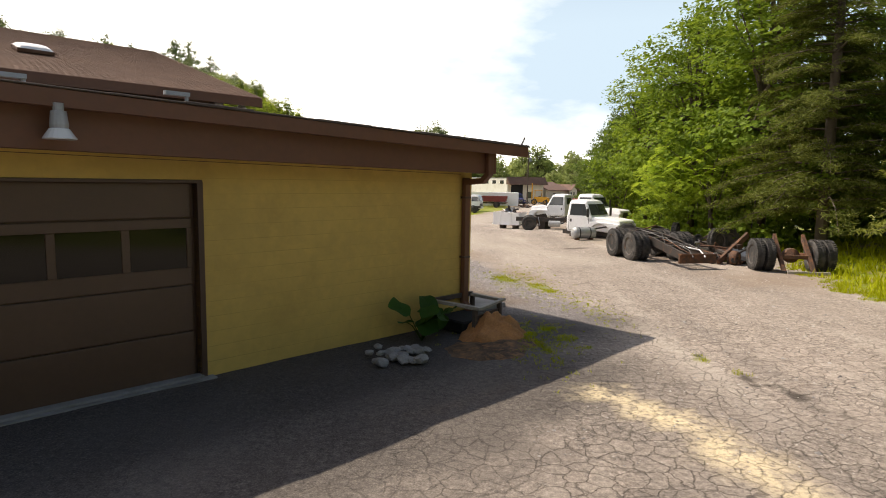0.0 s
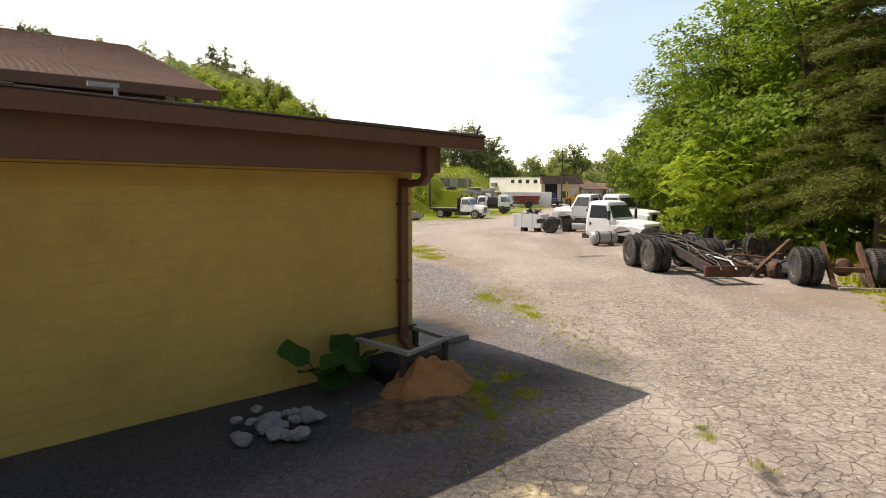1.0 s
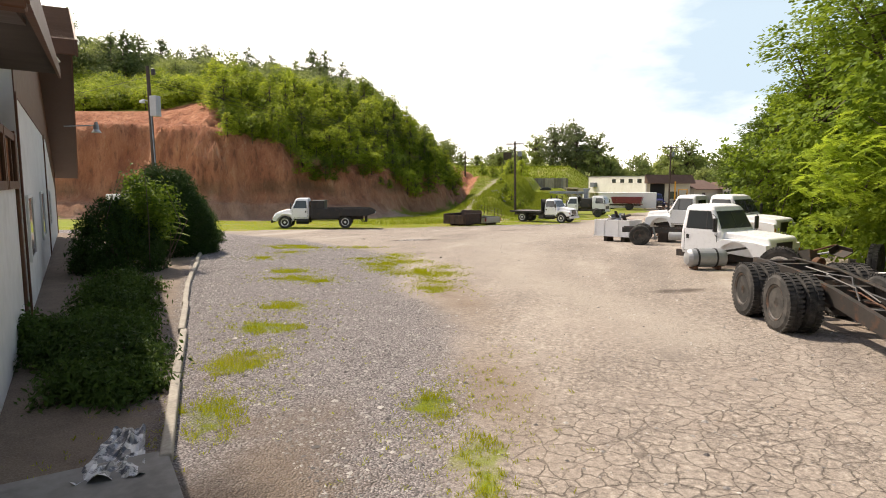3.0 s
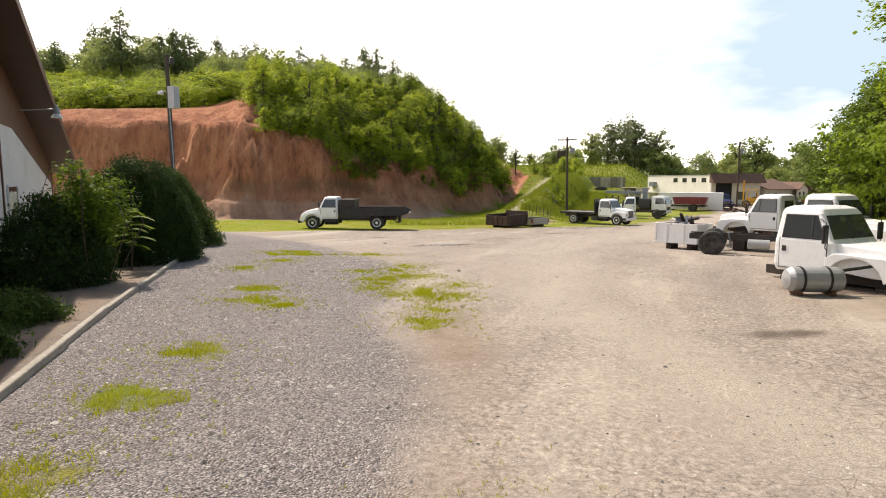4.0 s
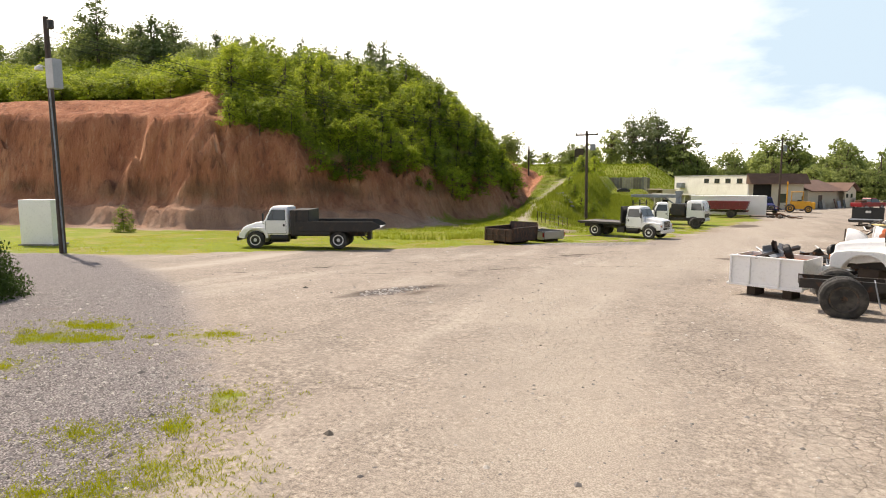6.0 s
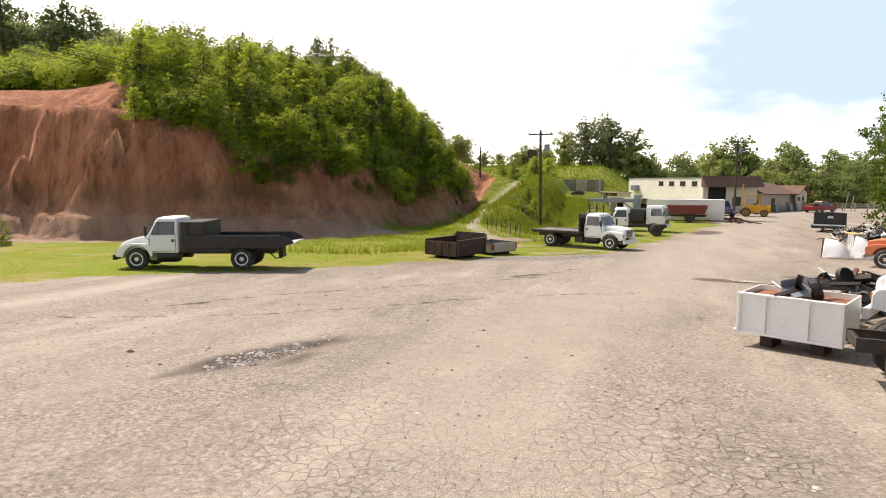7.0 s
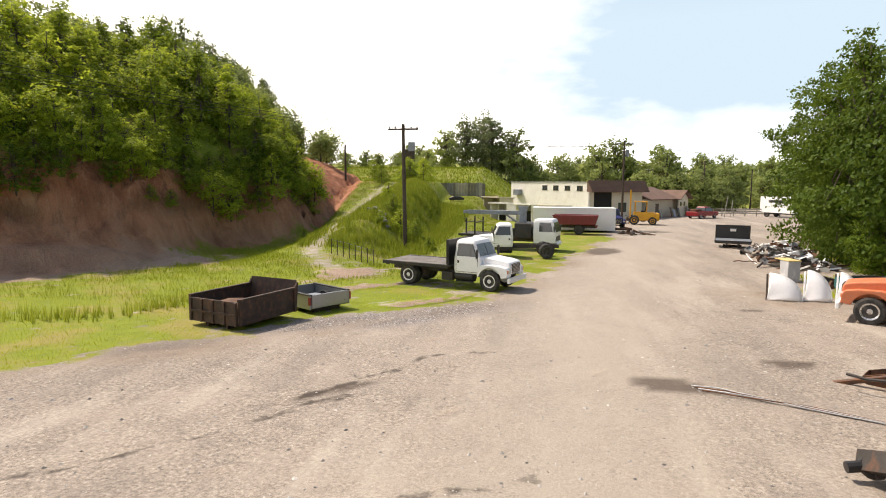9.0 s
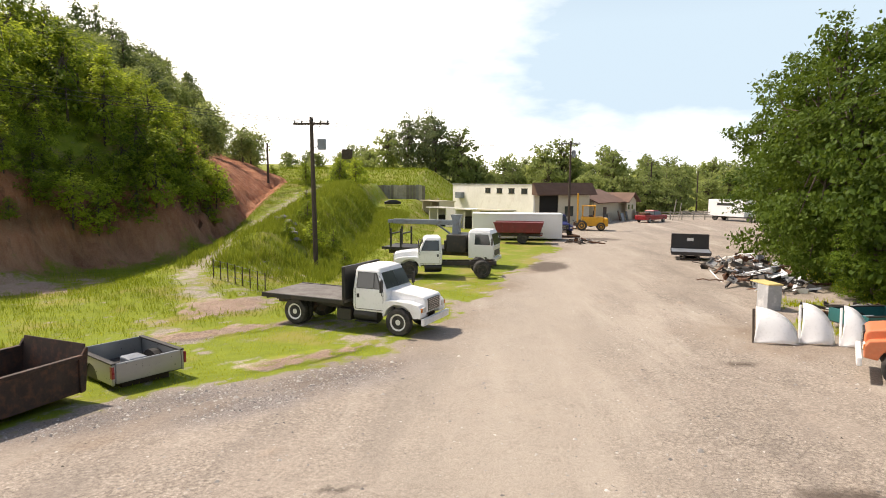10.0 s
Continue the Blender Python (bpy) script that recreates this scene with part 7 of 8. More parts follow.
# ---- far buildings ----
M_TILEROOF = shade("dull_brown_roof", (0.16, 0.095, 0.07), 0.85, vary=0.2, size=1.2, bump=0.2)
fb_t = thing("workshop_building", pose(9.2, 132.4, -1.8, 0, 0, 35.5), "long white block workshop with brown mansard front", "building")
WL, WF, WH = 19.2, 10.3, 5.25
lw = part("long_wall", boxes((0, 0.25, 0, WL, 0, WH)), M_WHITEWALL, fb_t)
part("parapet_cap", boxes((-0.08, 0.33, -0.05, WL + 0.1, WH, WH + 0.12), w=0.01), M_ALU, lw)
for y in (1.9, 4.6, 7.3, 10.0):
    w = part("high_window", boxes((-0.02, 0.03, y - 0.62, y + 0.62, 4.1, 4.75)), M_GLASS, lw)
    part("window_frame", boxes((-0.05, 0.0, y - 0.68, y + 0.68, 4.04, 4.1), (-0.05, 0.0, y - 0.68, y + 0.68, 4.75, 4.81), (-0.05, 0.0, y - 0.03, y + 0.03, 4.1, 4.75), w=0.005), M_TRIM, w)
part("wall_box", boxes((-0.7, 0, 16.0, 17.6, 3.2, 4.1), w=0.02), M_GREYSTEEL, lw)
part("roof", boxes((0.25, WF, 0.25, WL, WH - 0.4, WH - 0.15)), M_ROLLROOF, fb_t)
fw = part("front_wall", boxes((0.25, 1.0, 0, 0.25, 0, WH - 0.3), (4.4, WF, 0, 0.25, 0, WH - 0.3), (1.0, 4.4, 0, 0.25, 3.9, WH - 0.3)), M_CREAM, fb_t)
# near-black sheet stands in for the shade inside the open doorway
part("roller_door", boxes((1.0, 4.4, 0.12, 0.18, 0, 3.9)), M_DARK, fw, "dark sheet for the shade in the open garage doorway")
part("shop_window", boxes((5.6, 7.2, -0.02, 0.03, 1.0, 2.4)), M_GLASS, fw)
part("back_wall", boxes((WF - 0.25, WF, 0.25, WL, 0, WH - 0.3), (0.25, WF - 0.25, WL - 0.25, WL, 0, WH - 0.3)), M_CREAM, fb_t)
ma = part("mansard", plate([(-0.3, -1.1, 3.95), (WF + 0.3, -1.1, 3.95), (WF + 0.3, -0.05, 5.55), (-0.3, -0.05, 5.55)], 0.14), M_TILEROOF, fb_t, "sloping dull brown mansard roof")
part("mansard_end", plate([(-0.3, -1.1, 3.95), (-0.3, -0.05, 5.55), (-0.3, 0.0, 3.95)], 0.1), M_TILEROOF, ma)
for i in range(9):
    f = (i + 0.5) / 9
    part("roof_course", boxes((-0.3, WF + 0.3, -1.19 + 1.05 * f, -1.15 + 1.05 * f, 4.0 + 1.6 * f - 0.05, 4.0 + 1.6 * f)), M_TILEROOF, ma)
sb = thing("office_building", pose(18.4, 139.2, -1.8, 0, 0, 53.0), "low cream building with wide brown shingle roof", "building")
part("outer_wall", boxes((0, 12.5, 0, 7, 0, 2.9)), M_CREAM, sb)
part("front_roof", plate([(-0.7, -1.0, 2.75), (9.2, -1.0, 2.75), (9.2, 3.5, 4.55), (-0.7, 3.5, 4.55)], 0.14), M_TILEROOF, sb)
part("rear_roof", plate([(-0.7, 3.5, 4.55), (9.2, 3.5, 4.55), (9.2, 8.0, 2.75), (-0.7, 8.0, 2.75)], 0.14), M_TILEROOF, sb)
part("gable_roof", plate([(8.6, -1.6, 2.7), (8.6, 6, 2.7), (10.8, 6, 4.1), (10.8, -1.6, 4.1)], 0.12), M_TILEROOF, sb)
part("gable_roof", plate([(10.8, -1.6, 4.1), (10.8, 6, 4.1), (13.2, 6, 2.7), (13.2, -1.6, 2.7)], 0.12), M_TILEROOF, sb)
part("gable_wall", prof([(9.1, 0), (9.1, 2.85), (10.8, 3.95), (12.6, 2.85), (12.6, 0)], -1.0, -0.8), M_CREAM, sb)
for x in (9.8, 11.2):
    part("small_window", boxes((x - 0.3, x + 0.3, -1.03, -0.99, 1.6, 2.3)), M_GLASS, sb)
part("office_door", boxes((3.0, 4.1, -0.03, 0.03, 0, 2.1)), M_TRIM, sb)
for i, x in enumerate((1.0, 2.0, 5.5, 6.6, 8.2, 11.8, 12.6)):
    ob = part("scrap_sheet", bev(boxes((-0.5, 0.5, -0.03, 0.03, 0, 1.2 + 0.2 * (i % 3))), 0.01), (M_BLACKSTEEL, M_WOOD, M_RUST, M_GREYSTEEL)[i % 4])
    ob.matrix_basis = pose(18.4, 139.2, -1.8, 0, 0, 53) @ pose(x, -1.6, 0, -14, 0, 8 * (i % 3))
    tagged(ob, "scrap panel leaning near the cream building wall", "panel", "panels by the far wall")
# open sheds
for x, y, w, turn, mat in ((-3.2, 128.5, 3.0, -40, M_WHITEWALL), (0.2, 125.0, 3.0, -45, M_WHITEWALL), (3.2, 122.5, 3.0, -42, M_CREAM), (-4.6, 136.0, 4.0, -50, M_CREAM)):
    sh = thing("storage_shed", on(x, y, turn), "small open-fronted pale storage shed full of shadow", "shed", "storage sheds")
    part("wall", boxes((-w / 2, -w / 2 + 0.12, 0, 2.6, 0, 2.3), (w / 2 - 0.12, w / 2, 0, 2.6, 0, 2.3), (-w / 2, w / 2, 2.5, 2.6, 0, 2.3), (-0.06, 0.06, 0, 0.12, 0, 2.2)), mat, sh)
    part("roof", plate([(-w / 2 - 0.2, -0.3, 2.4), (w / 2 + 0.2, -0.3, 2.4), (w / 2 + 0.2, 2.8, 2.3), (-w / 2 - 0.2, 2.8, 2.3)], 0.14), mat, sh)
    # near-black box fills the shed to stand in for its inner shadow
    part("stored_goods", bev(boxes((-w / 2 + 0.3, w / 2 - 0.3, 1.2, 2.3, 0, 1.4)), 0.1), M_DARK, sh)
# low wall of upright boards under the field
M_RETAIN = shade("stained_board", (0.19, 0.17, 0.145), 0.85, vary=0.3, size=0.6)
rw = thing("retaining_wall", pose(-16.3, 147.6, 0), "stained pale board retaining wall under the grass field", "wall", kind="")
rr_ = random.Random(3)
for i in range(20):
    part("board", bev(boxes((i * 0.5, i * 0.5 + 0.47, 0, 0.15, 0.6, 3.3 + rr_.uniform(-0.08, 0.08))), 0.015), rr_.choice((M_WOOD, M_CONC, M_WOOD, M_RETAIN)), rw)
# low wire fence at the foot of the knoll, and pale rubble on its slope
wf = thing("wire_fence", pose(0, 0, 0), "low wire fence with thin grey posts below the knoll", "fence")
fpts = [(-11.6 + 0.42 * i, 82.1 - 0.13 * i) for i in range(8)]
for x, y in fpts:
    part("post", tube(bmesh.new(), [(x, y, gz(x, y) - 0.2), (x, y, gz(x, y) + 0.95)], 0.03, 6), M_OLDWOOD, wf)
for h in (0.3, 0.6, 0.9):
    part("fence_wire", tube(bmesh.new(), [(x, y, gz(x, y) + h) for x, y in fpts], 0.008, 4), M_GREYSTEEL, wf)
rs_ = random.Random(19)
for i in range(16):
    f = i / 15
    x, y = -12.6 + 2.5 * f + rs_.uniform(-0.4, 0.4), 95.3 - 3.4 * f + rs_.uniform(-0.5, 0.5)
    ob = part("rubble_stone", stone_mesh(40 + i, rs_.uniform(0.12, 0.28)), M_CONC)
    ob.matrix_basis = on(x, y, rs_.uniform(0, 360), 0.12)
    tagged(ob, "pale lump of rubble on the grassy slope", "stone", "rubble on the knoll")
# rail fence and white box truck body at the far end
fn = thing("rail_fence", on(30.0, 147.5, 4), "pale wooden rail fence across the end of the yard", "fence")
for i in range(7):
    part("post", boxes((i * 1.8 - 0.08, i * 1.8 + 0.08, -0.08, 0.08, -0.3, 1.3)), M_WOOD, fn)
for z in (0.45, 0.8, 1.15):
    part("rail", boxes((0, 10.8, -0.11, -0.08, z - 0.07, z + 0.07)), M_WOOD, fn)
bx = thing("box_truck", on(40.3, 146.0, -62.0), "white box truck body with dark unreadable lettering", "truck", "parked trucks")
part("body", bev(boxes((-3.2, 3.2, -1.2, 1.2, 0.7, 3.2)), 0.04), M_WHITE, bx)
part("lettering_bar", boxes((-1.6, 1.4, -1.215, -1.2, 2.3, 2.7)), M_GRILLE, bx)
part("chassis", boxes((-3.0, 4.5, -0.5, 0.5, 0.5, 0.7)), M_CHASSIS, bx)
for x in (-2.0, 4.0):
    for sg in (-1, 1):
        wheel(bx, x, sg * 1.0, 0.48, 0.48, 0.28, sg, M_DARKRIM)
for i, (x, h) in enumerate(((31.5, 3.2), (32.4, 2.6))):
    ob = part("leaning_pole", tube(bmesh.new(), [(0, 0, 0), (0.5, 0.2, h)], 0.06, 6), M_WOOD)
    ob.matrix_basis = on(x, 145.5, 20 * i)
    tagged(ob, "pale wooden pole leaning by the far fence", "pole")
# hilltop box on posts
hb = thing("hilltop_cabin", on(-25.5, 180, 10), "small dark box cabin on posts on the hilltop", "cabin")
part("cabin", boxes((-1.1, 1.1, -1.1, 1.1, 2.6, 4.6), w=0.02), M_OLDWOOD, hb)
for x in (-1, 1):
    for y in (-1, 1):
        part("post", boxes((x - 0.08, x + 0.08, y - 0.08, y + 0.08, -0.5, 2.6)), M_OLDWOOD, hb)
# white service cabinet at the far edge of the lot
sc = thing("service_cabinet", on(-31.0, 49.3, 20), "white metal service cabinet by the leaning pole", "cabinet")
part("body", bev(boxes((-0.9, 0.9, -0.5, 0.5, 0.1, 2.5)), 0.02), M_WHITE, sc)
part("plinth", boxes((-1.0, 1.0, -0.6, 0.6, 0, 0.1)), M_CONC, sc)
# scrap heap by the wall lawn
jb_ = part("old_car_body", tower([(0.25, -1.9, 1.9, -0.8, 0.8, 0.2), (0.8, -2.0, 2.0, -0.85, 0.85, 0.2), (1.3, -0.8, 0.9, -0.65, 0.65, 0.2)], 3), M_BLACKSTEEL)
jb_.matrix_basis = on(-9.5, 133.0, 15) @ Matrix.Scale(0.55, 4)
tagged(jb_, "overgrown grey old car body on the lawn", "car")

# ---- plants ----


def leaf_mesh(name, centers, per, spread, size, mat, parent, seed, aspect=0.55, up=0.5, heart=None, droop=0.0, wild=0.55):
    """A cloud of separate small leaves round the given clump centres."""
    r = np.random.RandomState(seed)
    c = np.repeat(np.asarray(centers, float), per, axis=0)
    n = len(c)
    p = c + r.normal(0, 1, (n, 3)) * np.asarray(spread)
    heart = np.asarray(heart if heart is not None else np.mean(centers, axis=0))
    out = p - heart
    out /= np.linalg.norm(out, axis=1)[:, None] + 1e-6
    nrm = out * 0.55 + np.array([0, 0, up]) + r.normal(0, wild, (n, 3))
    nrm /= np.linalg.norm(nrm, axis=1)[:, None]
    t = np.cross(nrm, r.normal(0, 1, (n, 3)))
    t[:, 2] -= droop
    t /= np.linalg.norm(t, axis=1)[:, None] + 1e-6
    b = np.cross(nrm, t)
    s = (size * r.uniform(0.6, 1.3, n))[:, None]
    v = np.stack([p - t * s * 0.5, p + b * s * aspect * 0.5 + nrm * s * 0.08, p + t * s * 0.5, p - b * s * aspect * 0.5 + nrm * s * 0.08], 1).reshape(-1, 3)
    f = np.arange(4 * n).reshape(-1, 4)
    return quick(name, v, f, mat, parent)


def lobes_points(lobes, n, r, skin=0.75, ragged=0.16):
    """Clump centres over and in a set of lobes (x, y, z, rx, ry, rz)."""
    w = np.array([l[3] * l[4] + l[4] * l[5] for l in lobes])
    which = r.choice(len(lobes), n, p=w / w.sum())
    L = np.array(lobes, float)[which]
    d = r.normal(0, 1, (n, 3))
    d /= np.linalg.norm(d, axis=1)[:, None]
    k = np.where(r.rand(n) < skin, 1 + r.normal(0, ragged, n), r.rand(n) ** 0.5)
    return L[:, :3] + d * L[:, 3:] * k[:, None]


def woody(parent, h, r0, lean, limbs, seed, name="trunk"):
    r = random.Random(seed)
    bm = bmesh.new()
    top = Vector((lean[0], lean[1], h))
    pts = [Vector((0, 0, -0.25)), Vector((lean[0] * 0.1, lean[1] * 0.15, h * 0.25)), Vector((lean[0] * 0.4, lean[1] * 0.35, h * 0.55)), top]
    tube(bm, pts, [r0 * 1.25, r0, r0 * 0.7, r0 * 0.25], 8)
    for q in limbs:
        q = Vector(q)
        f = r.uniform(0.3, 0.75)
        base = Vector((lean[0] * f * f, lean[1] * f * f, h * f))
        mid = base.lerp(q, 0.5) + Vector((0, 0, 0.12 * (q - base).length))
        tube(bm, [base, mid, q], [r0 * 0.5, r0 * 0.3, r0 * 0.08], 6)
    return part(name, bm, M_BARK, parent, smooth=True)


def tree(name, m, label, lobes, clumps, per, spread, leaf, mat, seed, trunk=0.16, height_t=None, category="tree", group="", aspect=0.55, droop=0.0, skin=0.72, up=0.5, ragged=0.16, wild=0.55):
    r = np.random.RandomState(seed)
    t = thing(name, m, label, category, group)
    ht = height_t or max(l[2] for l in lobes)
    woody(t, ht, trunk, (r.uniform(-0.3, 0.3), r.uniform(-0.3, 0.3)), [(l[0], l[1], l[2]) for l in lobes], seed)
    c = lobes_points(lobes, clumps, r, skin, ragged)
    c = c[c[:, 2] > 0.15]
    leaf_mesh("crown", c, per, spread, leaf, mat, t, seed, aspect=aspect, droop=droop, up=up, wild=wild)
    return t


def random_lobes(r, h, w, n, base=0.25):
    out = [(0, 0, h * 0.62, w * 0.36, w * 0.36, h * 0.36)]
    for i in range(n):
        a = r.uniform(0, 6.28)
        d = w * r.uniform(0.18, 0.36)
        z = h * r.uniform(base + 0.1, 0.86)
        s = r.uniform(0.16, 0.27)
        out.append((d * math.cos(a), d * math.sin(a), z, w * s, w * s, h * s * 0.75))
    return out


def wood_lobes(r, h, w):
    """A tall crown that hangs down to the ground, as at the edge of a wood."""
    out = []
    for f, s in ((0.09, 0.42), (0.26, 0.52), (0.45, 0.54), (0.63, 0.50), (0.79, 0.40), (0.92, 0.22)):
        for i in range(6):
            a = (i + r.uniform(-0.3, 0.3)) * 1.05 + f * 9
            d = w * s * r.uniform(0.5, 0.85)
            q = w * s * r.uniform(0.26, 0.42)
            out.append((d * math.cos(a), d * math.sin(a), h * (f + r.uniform(-0.06, 0.06)), q, q, h * r.uniform(0.05, 0.085)))
        out.append((0, 0, h * f, w * s * 0.4, w * s * 0.4, h * 0.1))
    return out


def sapling_lobes(r, h, w):
    """A young tree: whorls of short shoots that narrow to a leading tip."""
    out = [(0, 0, h * 0.55, w * 0.16, w * 0.16, h * 0.45)]
    for k, f in enumerate((0.08, 0.22, 0.37, 0.52, 0.66, 0.80)):
        reach = w * 0.46 * (1 - f) ** 0.75
        n = 6 if f < 0.5 else 4
        for i in range(n):
            a = 6.283 * (i + 0.5 * (k % 2)) / n + r.uniform(-0.3, 0.3)
            d = reach * r.uniform(0.65, 1.05)
            q = w * r.uniform(0.09, 0.15) * (1.15 - 0.5 * f)
            out.append((d * math.cos(a), d * math.sin(a), h * (f + r.uniform(-0.04, 0.06)), q, q, q * 0.75))
    out.append((0, 0, h * 0.95, w * 0.06, w * 0.06, h * 0.10))
    return out


def place(ob, x, y, s=1.0, turn=0.0, dz=0.0, sz=None):
    return copy_thing(ob, pose(x, y, gz(x, y) - 0.08 * s + dz, 0, 0, turn) @ Matrix.Diagonal((s, s, sz or s, 1)))


R = random.Random(21)
# hill shrubs: four forms, then copies
shrubs = []
for i in range(5):
    h, w = R.uniform(4.2, 5.8), R.uniform(3.4, 4.6)
    x0, y0 = (-36 - 5 * i, 86 + 3 * i)
    lob = sapling_lobes(R, h * 1.1, w) if i in (0, 2, 3) else random_lobes(R, h, w, 11, 0.0)
    ob = tree("hill_shrub", pose(x0, y0, gz(x0, y0) - 0.1, 0, 0, 0), "bushy sapling on the red clay hill", lob, 180, 11, (0.19, 0.19, 0.11), 0.29, L_SHRUB, 40 + i, 0.07, group="saplings on the hill", category="shrub", skin=0.85, ragged=0.1, up=0.9, wild=0.42, aspect=0.6)
    shrubs.append(ob)


thickets = []
for i in range(2):
    x0, y0 = (-72 - 6 * i, 90 + 4 * i)
    thickets.append(tree("thicket_bush", pose(x0, y0, gz(x0, y0) - 0.1), "low round bush in the scrub behind the clay bench", random_lobes(R, 3.8, 5.4, 12, 0.0), 190, 11, (0.22, 0.22, 0.13), 0.32, L_SHRUB, 60 + i, 0.07, group="scrub behind the bench", category="bush", skin=0.88, ragged=0.1, up=0.9, wild=0.42, aspect=0.6))
placed = []


def plant_hill(want, gap, near_edge):
    """Saplings over the hill: a close row along the top of the bare face, then the slope behind."""
    got, tries = 0, 0
    while got < want and tries < 30000:
        tries += 1
        x, y = (R.uniform(-52, -16), R.uniform(66, 104)) if near_edge else (R.uniform(-112, -17), R.uniform(66, 150))
        sd = float(bank_at(np.array([x]), np.array([y]))[0][0])
        u = x + 0.8 * (y - 72)
        first = np.interp(x, [-40, -32, -24, -17], [2.4, 2.0, 1.7, 1.6])
        if u < -39 and sd < 13 + 2.5 * math.sin(x * 0.4):
            continue
        if sd < first or y > 130 or sd > ((first + 2.6) if near_edge else (24 if u > -39 else 40)):
            continue
        if y > 102 and sd < 1.5 + 0.8 * (y - 102) and sd < 12:
            continue
        if any((x - a) ** 2 + (y - b) ** 2 < gap ** 2 for a, b in placed):
            continue
        placed.append((x, y))
        s = R.uniform(0.42, 0.75) if near_edge else R.uniform(0.65, 1.02)
        place(R.choice(shrubs if u > -39 else thickets), x, y, s * (0.7 if y > 100 else 1.0), R.uniform(0, 360), 0, s * R.uniform(0.85, 1.2) * (0.7 if y > 100 else 1.0))
        got += 1


plant_hill(90, 1.2, True)
plant_hill(500, 2.05, False)
# a few on the face itself and at its foot
for x, y, s in ((-33.0, 73.2, 0.34), (-34.0, 73.4, 0.3), (-24.0, 82.6, 0.26), (-23.2, 83.6, 0.26), (-16.6, 90.6, 0.22), (-38.0, 60.0, 0.45)):
    place(shrubs[0], x, y, s, R.uniform(0, 360), -0.1)

# pines and tall trees on the ridge
pines = []
for i in range(2):
    h = 9.5 + 2 * i
    lob = []
    for k in range(9):
        f = k / 8
        rr = 2.3 * (1 - f) ** 0.65 + 0.6
        a = R.uniform(0, 6.28)
        lob.append((0.8 * rr * math.cos(a) * 0.5, 0.8 * rr * math.sin(a) * 0.5, h * (0.36 + 0.62 * f), rr, rr, 0.5))
    pines.append(tree("pine_tree", pose(-88 - 14 * i, 150 + 5 * i, gz(-88 - 14 * i, 150 + 5 * i) - 0.2), "tall dark pine on the ridge", lob, 170, 10, (0.36, 0.36, 0.24), 0.6, L_PINE, 70 + i, 0.2, h * 0.95, group="ridge trees", aspect=0.5))
ridge = []
for i in range(2):
    h = 9 + i
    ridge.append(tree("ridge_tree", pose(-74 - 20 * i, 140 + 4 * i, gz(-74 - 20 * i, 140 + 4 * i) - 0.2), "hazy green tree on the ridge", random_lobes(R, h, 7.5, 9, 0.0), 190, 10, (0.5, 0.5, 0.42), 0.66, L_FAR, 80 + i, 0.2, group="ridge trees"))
spots = []
for i in range(185):
    for _ in range(60):
        x, y = (R.uniform(-190, -60), R.uniform(112, 176)) if i % 2 else (R.uniform(-95, -28), R.uniform(96, 200))
        sd = float(bank_at(np.array([x]), np.array([y]))[0][0])
        if sd > (4 if y > 128 else 22) and sd < 75 and all((x - a) ** 2 + (y - b) ** 2 > 22 for a, b in spots):
            break
    else:
        continue
    spots.append((x, y))
    ob = R.choice(pines) if R.random() < (0.4 if x < -75 else 0.15) else R.choice(ridge)
    s = R.uniform(0.55, 0.9) if x > -75 else R.uniform(0.7, 1.15)
    place(ob, x, y, s, R.uniform(0, 360), 0, s * R.uniform(0.85, 1.1))

# tall pines that stand over the crest
for x, y, s in ((-94, 197, 1.15), (-89, 196, 0.95), (-126, 165, 1.1), (-122, 168, 0.9), (-144, 165, 1.15), (-172, 165, 1.2), (-177, 166, 1.1), (-97, 165, 0.8), (-90, 167, 0.75), (-158, 168, 1.0), (-110, 166, 0.9)):
    place(pines[int(x) % 2], x, y, s * 1.25, R.uniform(0, 360), 0, s * 1.6)
# trees behind the far buildings, and unseen ones added behind the start
far = []
for i, (h, w) in enumerate(((13, 11), (17, 10), (11, 11))):
    x0, y0 = ((2, 246), (-12, 226), (18, 240))[i]
    far.append(tree("background_tree", pose(x0, y0, gz(x0, y0) - 0.2), "tall rounded green tree behind the far buildings, or added unseen behind the start", wood_lobes(R, h, w), 300, 8, (0.42, 0.42, 0.36), 0.95, L_FAR if i != 1 else L_HAZE, 90 + i, 0.3, group="background trees"))
# first list: unseen trees added to darken glass reflections and light on the garage
UNSEEN_BEHIND_START = [(-16, -6, 0, 0.9), (-9, -10, 2, 1.0), (-2, -12, 0, 0.9), (5, -13, 2, 1.0), (12, -11, 0, 0.9), (18, -6, 2, 1.0), (-22, 0, 2, 1.0)]
FIELD_EDGE = [(-16.5, 217, 1, 0.86), (-9, 216, 1, 0.88), (-23, 223, 0, 0.85), (-3, 215, 0, 1.1), (-31, 240, 2, 0.6), (-40, 245, 2, 0.6), (-50, 250, 2, 0.6)]
BEHIND_WORKSHOP = [(2, 219, 2, 0.9), (20, 216, 0, 1.08), (25, 218, 0, 1.15), (38, 222, 0, 1.1), (12, 250, 2, 1.1), (24, 252, 0, 1.0), (33, 246, 2, 1.05), (30, 232, 0, 0.85), (41, 236, 1, 0.75), (20, 205, 0, 0.7), (45, 205, 2, 0.8), (38, 214, 0, 0.9), (28, 220, 2, 0.8), (12, 215, 0, 0.7), (6, 225, 2, 0.75)]
